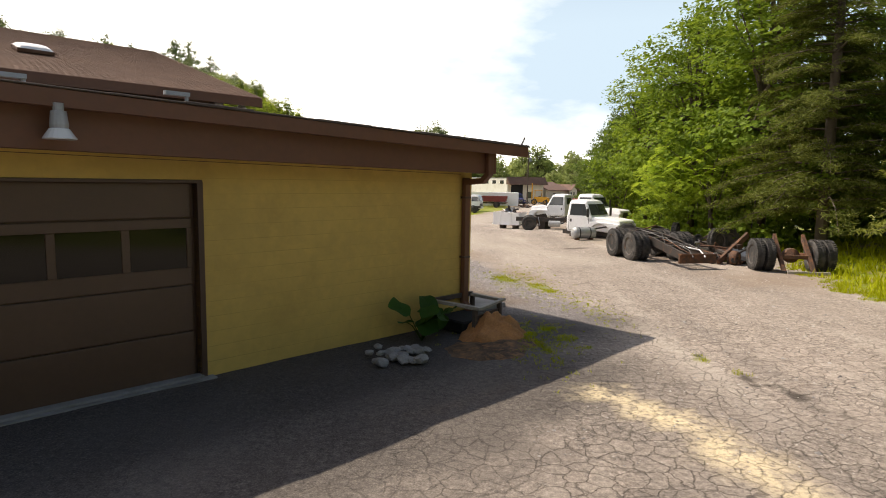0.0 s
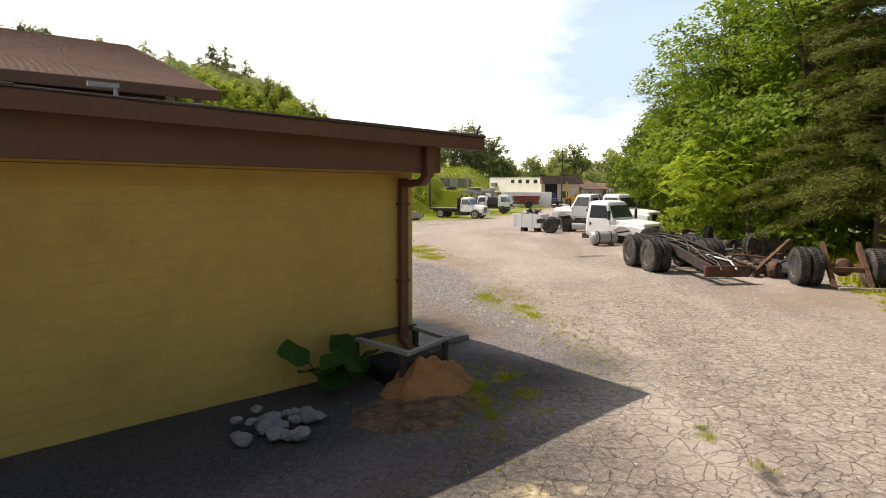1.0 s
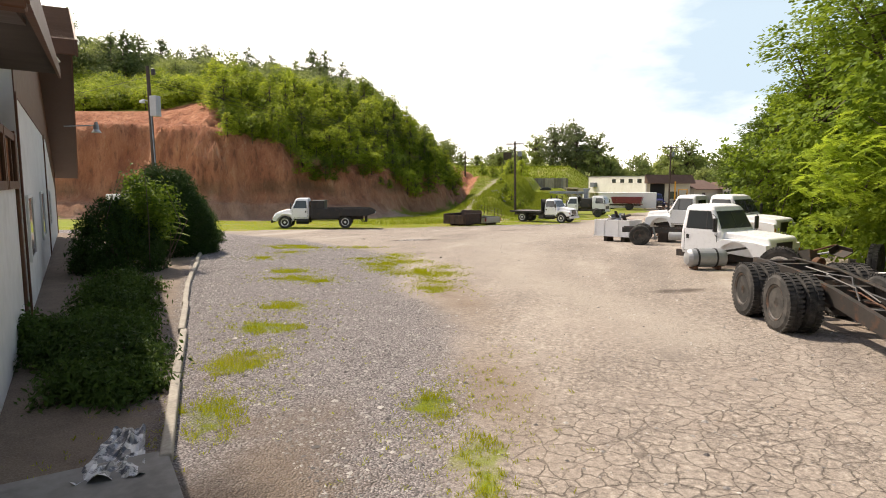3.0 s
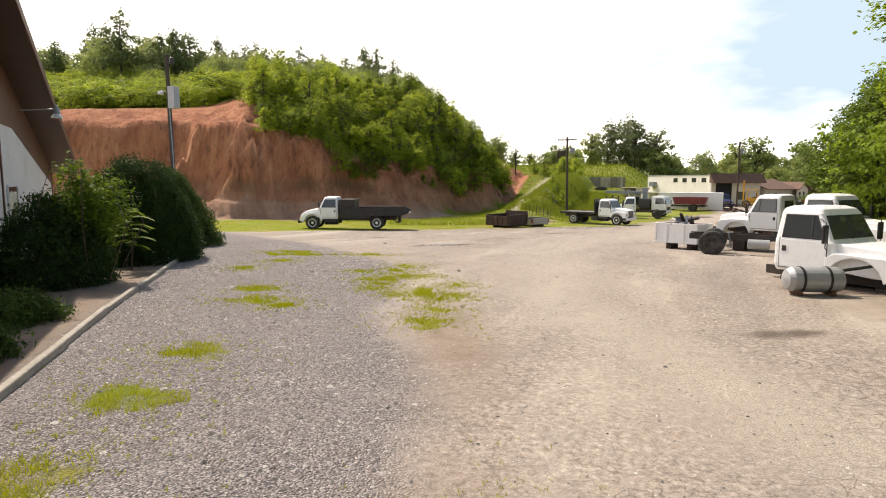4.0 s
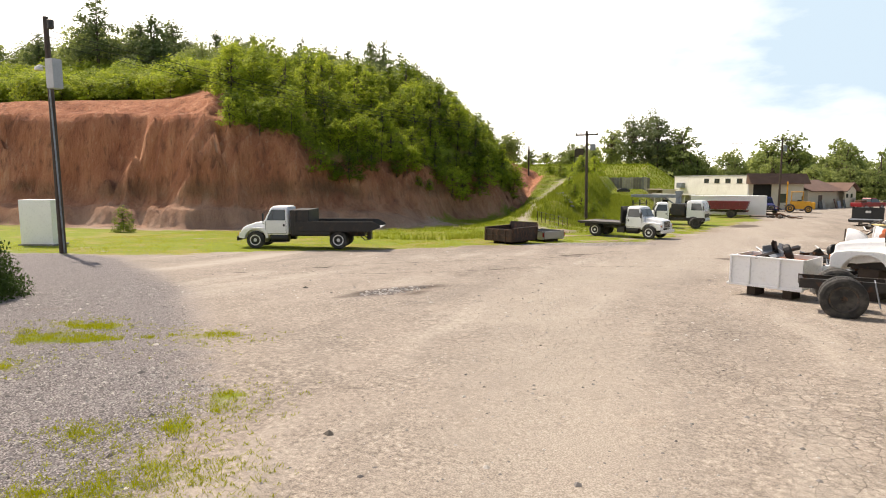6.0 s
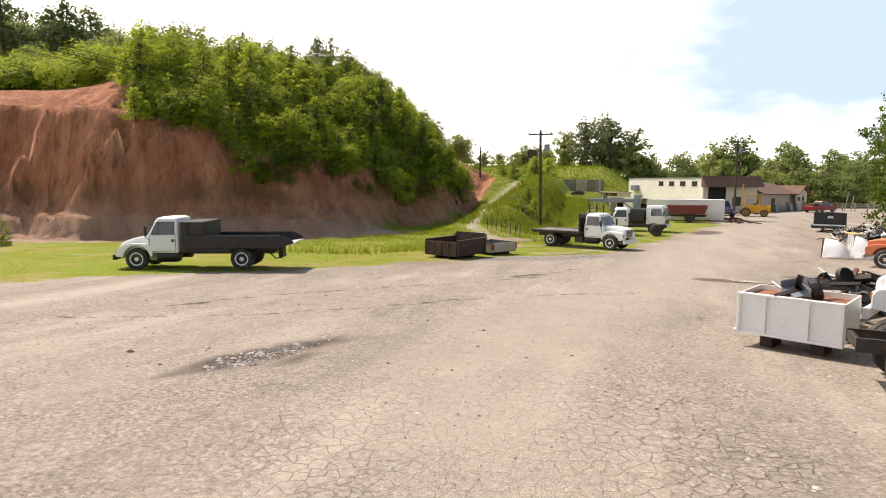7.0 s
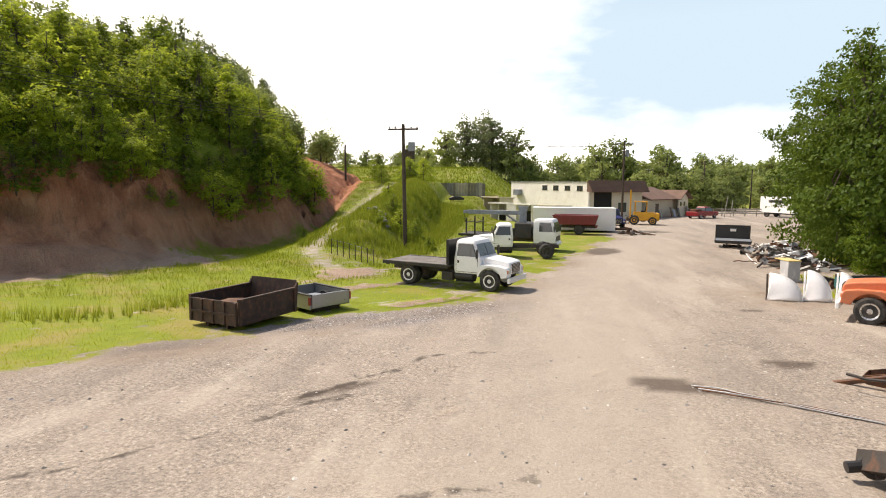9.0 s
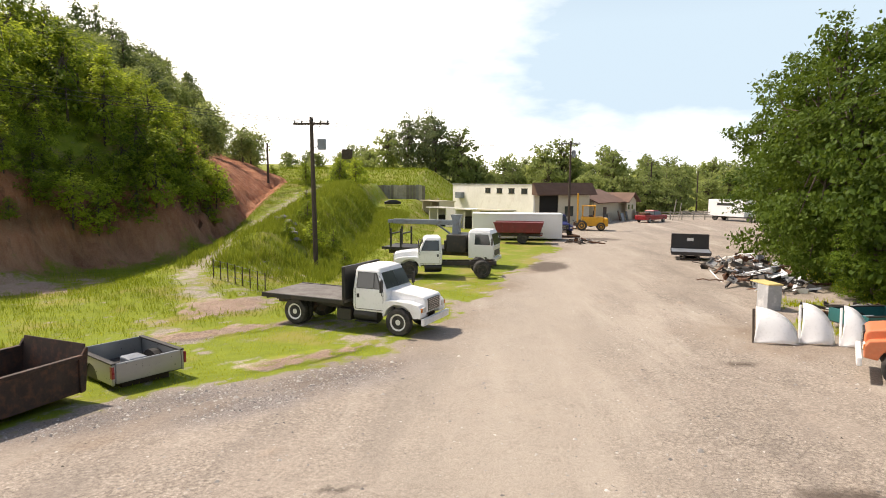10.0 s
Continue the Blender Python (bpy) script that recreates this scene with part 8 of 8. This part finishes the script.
FENCE_END = [(30, 168, 2, 0.62), (33, 166, 0, 0.5), (36.5, 164, 2, 0.45), (39, 168, 0, 0.6), (26, 185, 2, 0.7), (35, 172, 0, 0.6), (42, 178, 2, 0.6), (50, 180, 2, 0.6), (60, 175, 0, 0.6), (70, 170, 2, 0.7), (82, 165, 0, 0.7)]
FAR_SIDE = [(47, 250, 2, 1.0), (56, 240, 2, 1.0), (63, 248, 0, 1.0), (72, 235, 2, 1.1), (82, 240, 0, 1.0), (93, 236, 2, 1.1), (105, 240, 0, 1.0), (120, 238, 2, 1.2), (52, 215, 0, 0.75), (64, 205, 2, 0.8), (78, 205, 0, 0.85), (92, 200, 2, 1.0), (110, 200, 0, 1.0), (50, 225, 0, 1.0), (60, 228, 2, 1.0)]
for x, y, k, s in UNSEEN_BEHIND_START + FIELD_EDGE + BEHIND_WORKSHOP + FENCE_END + FAR_SIDE:
    up = 1.08 if (x, y, k, s) in BEHIND_WORKSHOP else 1.0
    place(far[k], x, y, s, R.uniform(0, 360), 0, s * up * R.uniform(0.95, 1.1))
for i in range(46):
    a = R.uniform(-0.75, 0.75)
    d = R.uniform(300, 420)
    place(far[R.choice((0, 2))], d * math.sin(a), 50 + d * math.cos(a), R.uniform(1.0, 1.4), R.uniform(0, 360))

# woods on the side of the yard
near = []
for i, (h, w, n) in enumerate(((13.0, 8.5, 13), (11.0, 8.0, 12), (14.5, 9.0, 14))):
    x0, y0 = ((14.4, 31.5), (19.0, 46.0), (18.5, 38.0))[i]
    near.append(tree("woodland_tree", pose(x0, y0, gz(x0, y0) - 0.2, 0, 0, 40 * i), "leafy broadleaf tree at the edge of the yard", wood_lobes(R, h, w), 1250, 17, (0.27, 0.27, 0.10), 0.25, (L_BROAD, L_DARK, L_BROAD)[i], 110 + i, 0.17, group="woodland edge trees", skin=0.9, ragged=0.09, up=0.85, wild=0.42, aspect=0.72))
NEAR_WOOD = [(19.4, 23.5, 1, 1.0), (22.5, 27, 2, 1.0), (13.6, 38.0, 0, 0.92), (22, 32, 0, 1.05), (12.8, 44.0, 0, 0.82), (12.4, 50.0, 1, 0.76), (13.4, 56.0, 1, 0.62), (18, 51, 2, 0.7), (20, 57, 0, 0.8), (17.2, 14.5, 0, 0.95), (21, 16, 2, 1.0), (27, 45, 1, 1.1), (19, 7, 0, 1.0)]
FAR_WOOD = [(20, 64, 2, 0.6), (27, 92, 2, 1.0), (27.5, 103, 1, 1.1), (33, 112, 0, 1.0), (38, 122, 2, 0.75), (29, 80, 2, 0.9), (44, 133, 1, 0.8)]
for x, y, k, s in NEAR_WOOD + FAR_WOOD:
    place(near[k], x, y, s, R.uniform(0, 360), 0, s * R.uniform(0.92, 1.08))

# big-leaved catalpas by the parts heap
catalpa = tree("catalpa_tree", pose(22.9, 80.0, gz(22.6, 80.0) - 0.2) @ Matrix.Diagonal((1.1, 1.1, 1.18, 1)), "broad catalpa with large heart-shaped leaves by the parts heap", wood_lobes(R, 13.5, 9.5), 1500, 15, (0.27, 0.27, 0.13), 0.25, L_DARK, 131, 0.22, group="catalpas by the parts heap", skin=0.9, ragged=0.08, up=0.6, wild=0.45, aspect=0.85, droop=0.5)
for x, y, s, sz in ((21.9, 88.0, 0.84, 0.92), (26.6, 73.6, 1.15, 1.5), (24.4, 95.5, 0.9, 0.95)):
    place(catalpa, x, y, s, 70 * x, 0, sz)
for x, y, s in ((19.9, 81.6, 0.36), (20.6, 77.6, 0.42)):
    place(near[0], x, y, s, 40 * x)
# dark hemlocks with drooping layered boughs over the axles


def hemlock(m, h, w, seed):
    r = random.Random(seed)
    t = thing("hemlock_tree", m, "dark olive hemlock with drooping layered boughs at the yard edge", "tree", "hemlocks at the yard edge")
    part("trunk", tube(bmesh.new(), [(0, 0, -0.3), (0.05, 0.05, h * 0.5), (0, 0, h)], [0.24, 0.16, 0.03], 9), M_BARK, t, smooth=True)
    wood, spots = bmesh.new(), []
    z = 1.7
    while z < h * 0.97:
        reach = w * 0.5 * (1 - z / h) ** 0.6
        for i in range(5):
            a = r.uniform(0, 6.283)
            ln = reach * r.uniform(0.6, 1.1)
            drop = ln * r.uniform(0.12, 0.34)
            d, sd_ = Vector((math.cos(a), math.sin(a), 0)), Vector((-math.sin(a), math.cos(a), 0))
            pts = [Vector((0, 0, z)) + d * ln * f + Vector((0, 0, 0.10 * ln * math.sin(2.4 * f) - drop * f * f)) for f in (0, 0.35, 0.7, 1.0)]
            tube(wood, pts, [0.045, 0.03, 0.018, 0.006], 5)
            n = int(10 + 9 * ln)
            for k in range(n):
                f = r.uniform(0.18, 1.0)
                side = r.uniform(-1, 1) * 0.42 * ln * (1.05 - f) + r.uniform(-0.12, 0.12)
                p = Vector((0, 0, z)) + d * ln * f + Vector((0, 0, 0.10 * ln * math.sin(2.4 * f) - drop * f * f)) + sd_ * side
                spots.append((p.x, p.y, p.z - abs(side) * 0.25))
        z += r.uniform(0.26, 0.42)
    part("bough", wood, M_BARK, t)
    leaf_mesh("crown", spots, 15, (0.15, 0.15, 0.05), 0.20, L_HEMLOCK, t, seed, aspect=0.16, up=1.1, wild=0.35)


hemlock(pose(14.4, 26.8, gz(14.4, 26.8)), 15.0, 9.2, 61)
hemlock(pose(16.2, 20.4, gz(16.2, 20.4)), 14.0, 8.2, 62)

# mimosa with feathery pale leaves in front of the woods
r = np.random.RandomState(5)
locust = thing("mimosa_tree", pose(12.2, 31.5, gz(12.2, 31.5)), "feathery pale green mimosa hanging over the scrapped trucks", "tree")
woody(locust, 4.6, 0.11, (-0.6, 0.2), [(-2.2, -0.5, 4.2), (-1.5, 1.5, 4.4), (-0.6, -1.8, 4.0), (1.2, 0.8, 4.6), (0.4, 1.9, 4.0)], 7)
lob = [(-0.4, 0.2, 3.6, 2.4, 2.6, 1.2), (-1.9, -0.3, 3.0, 1.6, 1.8, 0.9), (0.8, -1.4, 3.2, 1.6, 1.6, 1.0), (-1.2, 1.8, 3.1, 1.8, 1.6, 0.9), (-1.0, 0.2, 4.4, 1.4, 1.4, 0.7), (-2.4, 0.8, 2.2, 1.0, 1.2, 0.7)]
base = lobes_points(lob, 520, r, 0.8, 0.1)
fr_v, fr_f = [], []
for c in base:
    # one frond: a stalk with leaflets to both sides
    a = r.uniform(0, 6.28)
    d = np.array([math.cos(a), math.sin(a), r.uniform(-0.55, 0.15)])
    d /= np.linalg.norm(d)
    s = np.cross(d, [0, 0, 1])
    s /= np.linalg.norm(s)
    ln = r.uniform(0.45, 0.75)
    for k in range(16):
        f = (k + 0.5) / 16
        o = c + d * ln * f + np.array([0, 0, -0.22 * ln * f * f])
        w = 0.17 * math.sin(math.pi * (0.15 + 0.8 * f))
        for sg in (-1, 1):
            q = o + s * sg * w + np.array([0, 0, -0.05 * r.rand()])
            i0 = len(fr_v)
            fr_v += [o - d * 0.014, o + d * 0.02, q + d * 0.022, q - d * 0.006]
            fr_f.append((i0, i0 + 1, i0 + 2, i0 + 3))
quick("crown", fr_v, fr_f, L_LOCUST, locust)

# clipped evergreen and other bushes in the bed


def dome_bush(name, x, y, w, d, h, mat, leaf, label, seed, n=900, per=22, cone=False):
    r = np.random.RandomState(seed)
    t = thing(name, pose(x, y, gz(x, y)), label, "bush")
    dirs = r.normal(0, 1, (n, 3))
    dirs[:, 2] = np.abs(dirs[:, 2])
    dirs /= np.linalg.norm(dirs, axis=1)[:, None]
    k = 1 - 0.25 * r.rand(n) ** 2 + 0.05 * np.sin(dirs[:, 0] * 9 + seed) * np.cos(dirs[:, 1] * 7)
    if h < 0.5:
        az = np.arctan2(dirs[:, 1], dirs[:, 0])
        k = k * (1 + 0.22 * np.sin(az * 5 + seed) + 0.14 * np.sin(az * 11 + 2 * seed)) * r.uniform(0.7, 1.12, n)
    c = dirs * np.array([w / 2, d / 2, h]) * k[:, None]
    if cone:
        sh = 1 - 0.55 * np.clip(c[:, 2] / h, 0, 1)
        c[:, 0] *= sh
        c[:, 1] *= sh
    low = r.rand(n) < 0.25
    c[low, 2] *= r.rand(low.sum())
    bm = bmesh.new()
    for i in range(5):
        a = i * 1.26
        tube(bm, [(0.12 * math.cos(a), 0.12 * math.sin(a), -0.1), (w * 0.16 * math.cos(a), d * 0.16 * math.sin(a), h * 0.4), (w * 0.22 * math.cos(a), d * 0.22 * math.sin(a), h * 0.75)], [0.05, 0.035, 0.01], 6)
    part("stem", bm, M_BARK, t)
    leaf_mesh("foliage", c, per, (0.09, 0.09, 0.09), leaf, mat, t, seed, aspect=0.4, up=0.2, heart=(0, 0, h * 0.3))
    return t


dome_bush("evergreen_bush", -11.9, 31.6, 3.5, 3.5, 3.15, L_YEW, 0.085, "large clipped dark evergreen bush beside the gravel", 3, 2600, 26)
dome_bush("juniper_bush", -14.9, 35.9, 3.9, 3.9, 2.95, L_JUNIPER, 0.10, "grey-green juniper bush at the end of the bed", 4, 1700, 22, True)
dome_bush("evergreen_bush", -9.9, 27.4, 2.4, 2.4, 2.1, L_YEW, 0.10, "dark evergreen bush overgrown with pale vines", 5, 800, 24)
r = np.random.RandomState(9)
vine = thing("vine", pose(-9.3, 27.9, gz(-9.3, 27.9)), "bright green vine climbing over the evergreen bush", "plant")
bm = bmesh.new()
for i in range(6):
    a = i * 1.1
    tube(bm, [(0.5 * math.cos(a), 0.5 * math.sin(a), 0), (1.2 * math.cos(a), 1.2 * math.sin(a), 1.4), (0.7 * math.cos(a), 0.7 * math.sin(a), 2.5 + 0.1 * i)], [0.015, 0.012, 0.005], 5)
part("stem", bm, M_BARK, vine)
c = lobes_points([(0.15, 0.2, 1.75, 0.5, 0.5, 0.7), (-0.5, 0.0, 1.3, 0.55, 0.55, 0.7), (0.0, -0.3, 2.35, 0.25, 0.25, 0.45)], 380, r, 0.8)
leaf_mesh("foliage", c, 13, (0.13, 0.13, 0.13), 0.12, L_VINE, vine, 10, aspect=0.6)
for k, (x, y, w, d, h) in enumerate(((-2.9, 19.9, 2.0, 1.4, 0.36), (-4.2, 21.3, 1.7, 1.3, 0.26), (-5.2, 22.5, 1.6, 1.2, 0.38), (-6.9, 24.4, 1.7, 1.4, 0.4), (-1.9, 19.0, 1.3, 1.0, 0.24), (-4.4, 20.3, 1.6, 1.3, 0.4))):
    dome_bush("juniper_bush", x, y, w, d, h, L_JUNIPER, 0.09, "low spreading dark juniper in the planting bed", 20 + k, 420, 22)

# ailanthus sprout over the bed
t = thing("sumac_sprout", pose(-10.1, 29.7, gz(-10.1, 29.7)) @ Matrix.Scale(0.7, 4), "pale green sprout with long feathered leaves", "plant")
part("stem", tube(bmesh.new(), [(0, 0, 0), (0.1, 0.05, 1.2), (0.05, 0.0, 2.3)], [0.03, 0.022, 0.012], 6), M_BARK, t)
v, f = [], []
for i in range(15):
    a = i * 2.4
    o0 = np.array([0.05, 0, 1.0 + 0.1 * i])
    d = np.array([math.cos(a), math.sin(a), 0.25])
    s = np.array([-math.sin(a), math.cos(a), 0])
    for k in range(11):
        g = (k + 1) / 11
        o = o0 + d * 0.85 * g + np.array([0, 0, -0.35 * g * g])
        for sg in (-1, 1):
            q = o + s * sg * 0.2 + np.array([0, 0, -0.05])
            i0 = len(v)
            v += [o - d * 0.03, o + d * 0.03, q + d * 0.025, q - d * 0.01]
            f.append((i0, i0 + 1, i0 + 2, i0 + 3))
quick("foliage", v, f, L_VINE, t)

# squash plant against the garage wall
sq = thing("squash_plant", G @ pose(1.75, 0.55, 0), "dark green big-leaved squash plant by the garage wall", "plant")
rs = random.Random(4)
st = bmesh.new()
for i in range(13):
    a, rr, hh = rs.uniform(0, 6.28), rs.uniform(0.15, 0.55), rs.uniform(0.2, 0.62)
    px, py = rr * math.cos(a), 0.55 * rr * math.sin(a)
    tube(st, [(0, 0, 0), (px * 0.6, py * 0.6, hh * 0.8), (px, py, hh)], 0.008, 5)
    lb = bmesh.new()
    cvt = lb.verts.new((0, 0, -0.02))
    rim = [lb.verts.new((0.17 * (1 + 0.06 * math.cos(5 * b)) * math.cos(b), 0.17 * (1 + 0.06 * math.cos(5 * b)) * math.sin(b), 0.03 * math.sin(3 * b + i))) for b in [j * 2 * math.pi / 15 for j in range(15)]]
    for j in range(15):
        lb.faces.new((cvt, rim[j], rim[(j + 1) % 15]))
    part("leaf", lb, L_SQUASH, sq, smooth=True).matrix_basis = pose(px, py, hh, rs.uniform(-35, 35), rs.uniform(-35, 35), rs.uniform(0, 360)) @ Matrix.Scale(rs.uniform(0.8, 1.25), 4)
part("stem", st, L_SQUASH, sq)


# grass and weeds


def blades(name, n, region, size, mat, label, seed, key="grass", lean=0.5, thick=0.12, need=0.45):
    r = np.random.RandomState(seed)
    x0, x1, y0, y1 = region
    x, y = r.uniform(x0, x1, n), r.uniform(y0, y1, n)
    keep = masks(x, y)[key] * (0.5 + 0.5 * r.rand(n)) > need
    keep &= 0.55 + 0.5 * wobble(x, y, 0.9, 7.0) + 0.35 * wobble(x, y, 3.1, 2.0) > r.rand(n) * 0.9
    sd = bank_at(x, y)[0]
    keep &= sd < 1.0
    x, y = x[keep], y[keep]
    z = height(x, y) - 0.01
    m = len(x)
    a = r.uniform(0, 6.28, m)
    h = size * r.uniform(0.5, 1.4, m)
    w = h * thick
    d = np.stack([np.cos(a), np.sin(a), np.zeros(m)], 1)
    tip = np.stack([r.normal(0, lean, m) * h * 0.6, r.normal(0, lean, m) * h * 0.6, h], 1)
    p = np.stack([x, y, z], 1)
    v = np.stack([p - d * w[:, None], p + d * w[:, None], p + tip * 0.6 + d * w[:, None] * 0.6, p + tip], 1).reshape(-1, 3)
    ob = quick(name, v, np.arange(4 * m).reshape(-1, 4), mat)
    return tagged(ob, label, "grass", kind="stuff")


def tufts(spots, density, size, mat, label, seed):
    """Grass in ragged tufts on the listed patches only."""
    r = np.random.RandomState(seed)
    px, py = [], []
    for cx, cy, rx, ry, turn in spots:
        n = int(4 * 1.3 * rx * ry * density)
        c, s = math.cos(radians(turn)), math.sin(radians(turn))
        u, w = r.uniform(-1.15 * rx, 1.15 * rx, n), r.uniform(-1.15 * ry, 1.15 * ry, n)
        px.append(cx + u * c - w * s)
        py.append(cy + u * s + w * c)
    x, y = np.concatenate(px), np.concatenate(py)
    clump = 0.5 + 0.5 * wobble(x, y, 4.1, 1.0) + 0.4 * wobble(x, y, 11.0, 3.0)
    keep = masks(x, y)["tuft"] * clump > 0.15 + 0.55 * r.rand(len(x))
    x, y = x[keep], y[keep]
    m = len(x)
    a, h = r.uniform(0, 6.28, m), size * r.uniform(0.5, 1.5, m)
    w = h * 0.07
    d = np.stack([np.cos(a), np.sin(a), np.zeros(m)], 1)
    tip = np.stack([r.normal(0, 0.4, m) * h, r.normal(0, 0.4, m) * h, h], 1)
    p = np.stack([x, y, height(x, y) - 0.005], 1)
    v = np.stack([p - d * w[:, None], p + d * w[:, None], p + tip * 0.6 + d * w[:, None] * 0.6, p + tip], 1).reshape(-1, 3)
    return tagged(quick("grass", v, np.arange(4 * m).reshape(-1, 4), mat), label, "grass", kind="stuff")


tufts([s for s in GRASS_SPOTS if s[1] < 42], 3000, 0.05, L_GRASS, "tufts of yellow-green grass growing through gravel", 1)
def sprigs(spots, n, size, mat, label, seed, thick=0.12):
    """Single small sprigs thinning out round the listed patches."""
    r = np.random.RandomState(seed)
    c = np.array(spots)[r.randint(0, len(spots), n)]
    x, y = c[:, 0] + r.normal(0, 0.55, n) * (c[:, 2] + 0.35), c[:, 1] + r.normal(0, 0.55, n) * (c[:, 3] + 0.35)
    k = 7
    x, y = np.repeat(x, k) + r.normal(0, 0.02, n * k), np.repeat(y, k) + r.normal(0, 0.02, n * k)
    m = n * k
    a, h = r.uniform(0, 6.28, m), size * r.uniform(0.4, 1.4, m)
    d = np.stack([np.cos(a), np.sin(a), np.zeros(m)], 1) * (h * thick)[:, None]
    tip = np.stack([r.normal(0, 5 * thick, m) * h, r.normal(0, 5 * thick, m) * h, h], 1)
    p = np.stack([x, y, height(x, y) - 0.004], 1)
    v = np.stack([p - d, p + d, p + tip * 0.6 + d * 0.6, p + tip], 1).reshape(-1, 3)
    return tagged(quick("grass", v, np.arange(4 * m).reshape(-1, 4), mat), label, "grass", kind="stuff")


sprigs(GRAVEL_TUFTS + VERGE_TUFTS + YARD_TUFTS[:4] + YARD_TUFTS[6:7] + [(3.6, 16.0, 0.3, 1.2, 0), (2.4, 20.5, 0.6, 2.0, 20)], 6500, 0.035, L_GRASS, "scattered sprigs of grass between the stones", 71)
sprigs([(-16.4, 64.4, 1.0, 0.5, 0), (-14.6, 65.0, 0.8, 0.6, 0), (-13.6, 66.8, 0.6, 0.6, 0), (-13.0, 68.4, 0.6, 0.6, 0), (-12.6, 70.4, 0.4, 0.7, 0), (-18.6, 64.2, 1.2, 0.6, 0)], 300, 0.38, L_TALL, "clumps of tall pale weeds on the grass strip", 72, 0.03)
blades("grass", 30000, (-12, 1, 16, 36), 0.08, L_GRASS, "thin grass in the planting bed", 11, need=0.6, thick=0.07)
blades("grass", 240000, (-34, 4, 46, 86), 0.06, L_GRASS, "strip of rough yellow-green grass below the clay bank", 2)
blades("grass", 30000, (9, 22, 14, 30), 0.2, L_GRASS, "weedy grass at the edge of the woods", 3)
blades("grass", 26000, (11, 24, 70, 92), 0.2, L_GRASS, "weedy grass beside the scrap", 6)
blades("tall_weeds", 150000, (-32, -3, 76, 142), 0.2, L_WEED, "tall pale weeds on the grassy slope", 4, need=0.5, thick=0.06)
blades("tall_weeds", 70000, (-15, -6.5, 84, 128), 0.42, L_TALL, "rank green weeds on the steep knoll", 14, need=0.42, thick=0.05)
blades("tall_weeds", 26000, (-30, -8, 68, 84), 0.2, L_WEED, "tall pale weeds below the clay bank", 5, need=0.62, thick=0.05)
blades("tall_weeds", 26000, (-42, 2, 148, 196), 0.4, L_WEED, "rough weeds over the field above the board wall", 15, need=0.4, thick=0.12)
for x, y, s in ((-17.2, 146.4, 0.75), (-18.3, 145.4, 0.6), (-19.2, 147.2, 0.7)):
    place(shrubs[1], x, y, s, R.uniform(0, 360))
# bushes on the knoll and round the far lawn
for x, y, s in ((-9.6, 93.5, 0.45), (-8.7, 95.5, 0.4), (-11.0, 97.0, 0.4), (-14.0, 131, 0.75), (-15.5, 128, 0.7), (-16.5, 133, 0.8), (-13.0, 104, 0.35), (-6.8, 90.5, 0.25), (-10.8, 91.5, 0.25), (-17.5, 120, 0.5), (-26, 150, 0.9), (-30, 146, 0.8), (-22.5, 156, 0.7)):
    place(shrubs[2], x, y, s, R.uniform(0, 360))


# loose stones lying on the gravel and the broken asphalt
def pebbles(n, region, size, mat, label, seed, key=None):
    r = np.random.RandomState(seed)
    x, y = r.uniform(region[0], region[1], n), r.uniform(region[2], region[3], n)
    mk = masks(x, y)
    free = (mk["grass"] < 0.4) & (mk["tar_shade"] < 0.6) & (mk["clay"] < 0.3)
    gu, gv = (x - 1.1) * -0.674 + (y - 14.9) * -0.738, (x - 1.1) * 0.738 + (y - 14.9) * -0.674
    free &= (gv > 0.4) | (gu < -1.0)
    if key:
        free &= mk[key] > 0.35 + 0.3 * r.rand(n)
    x, y = x[free], y[free]
    m = len(x)
    s = size * r.lognormal(0, 0.45, m)
    base = np.array([(1, 0, 0), (0.3, 0.9, 0.1), (-0.8, 0.55, 0), (-0.75, -0.6, 0.1), (0.35, -0.95, 0), (0.1, 0.05, 0.75)])
    a = r.uniform(0, 6.28, m)
    b = base[None] * (1 + 0.35 * r.uniform(-1, 1, (m, 6, 3)))
    c, sn = np.cos(a)[:, None], np.sin(a)[:, None]
    bx, by = b[:, :, 0] * c - b[:, :, 1] * sn, b[:, :, 0] * sn + b[:, :, 1] * c
    v = np.stack([x[:, None] + bx * s[:, None], y[:, None] + by * s[:, None], height(x, y)[:, None] + b[:, :, 2] * s[:, None] * 0.8], -1).reshape(-1, 3)
    tri = np.array([(0, 1, 5), (1, 2, 5), (2, 3, 5), (3, 4, 5), (4, 0, 5)])
    ob = quick("loose_gravel", v, (np.arange(m)[:, None, None] * 6 + tri[None]).reshape(-1, 3), mat)
    return tagged(ob, label, "gravel", kind="stuff")


pebbles(70000, (-10, 4, 17, 34), 0.0115, M_PEBBLE, "pale grey crushed stone on the drive", 51, "gravel")
pebbles(26000, (-14, 3, 30, 50), 0.014, M_PEBBLE, "pale grey crushed stone on the drive", 52, "gravel")
pebbles(16000, (-2, 13, 9, 44), 0.010, M_PEBBLE, "small stones scattered on the asphalt", 53)
pebbles(7000, (-14, 14, 40, 84), 0.018, M_PEBBLE, "small stones scattered on the asphalt", 54)
pebbles(130, (-14, 14, 22, 84), 0.024, M_CLOD, "dark clods of broken asphalt lying about", 55)
pebbles(2600, (-7.4, -4.6, 40.8, 45.6), 0.026, M_PEBBLE, "broken stones lying in a washed-out hollow", 56, "gravel")
pebbles(15000, (-9.5, -0.5, 62.5, 71), 0.017, M_PEBBLE, "grey gravel along the edge of the grass", 57, "gravel")
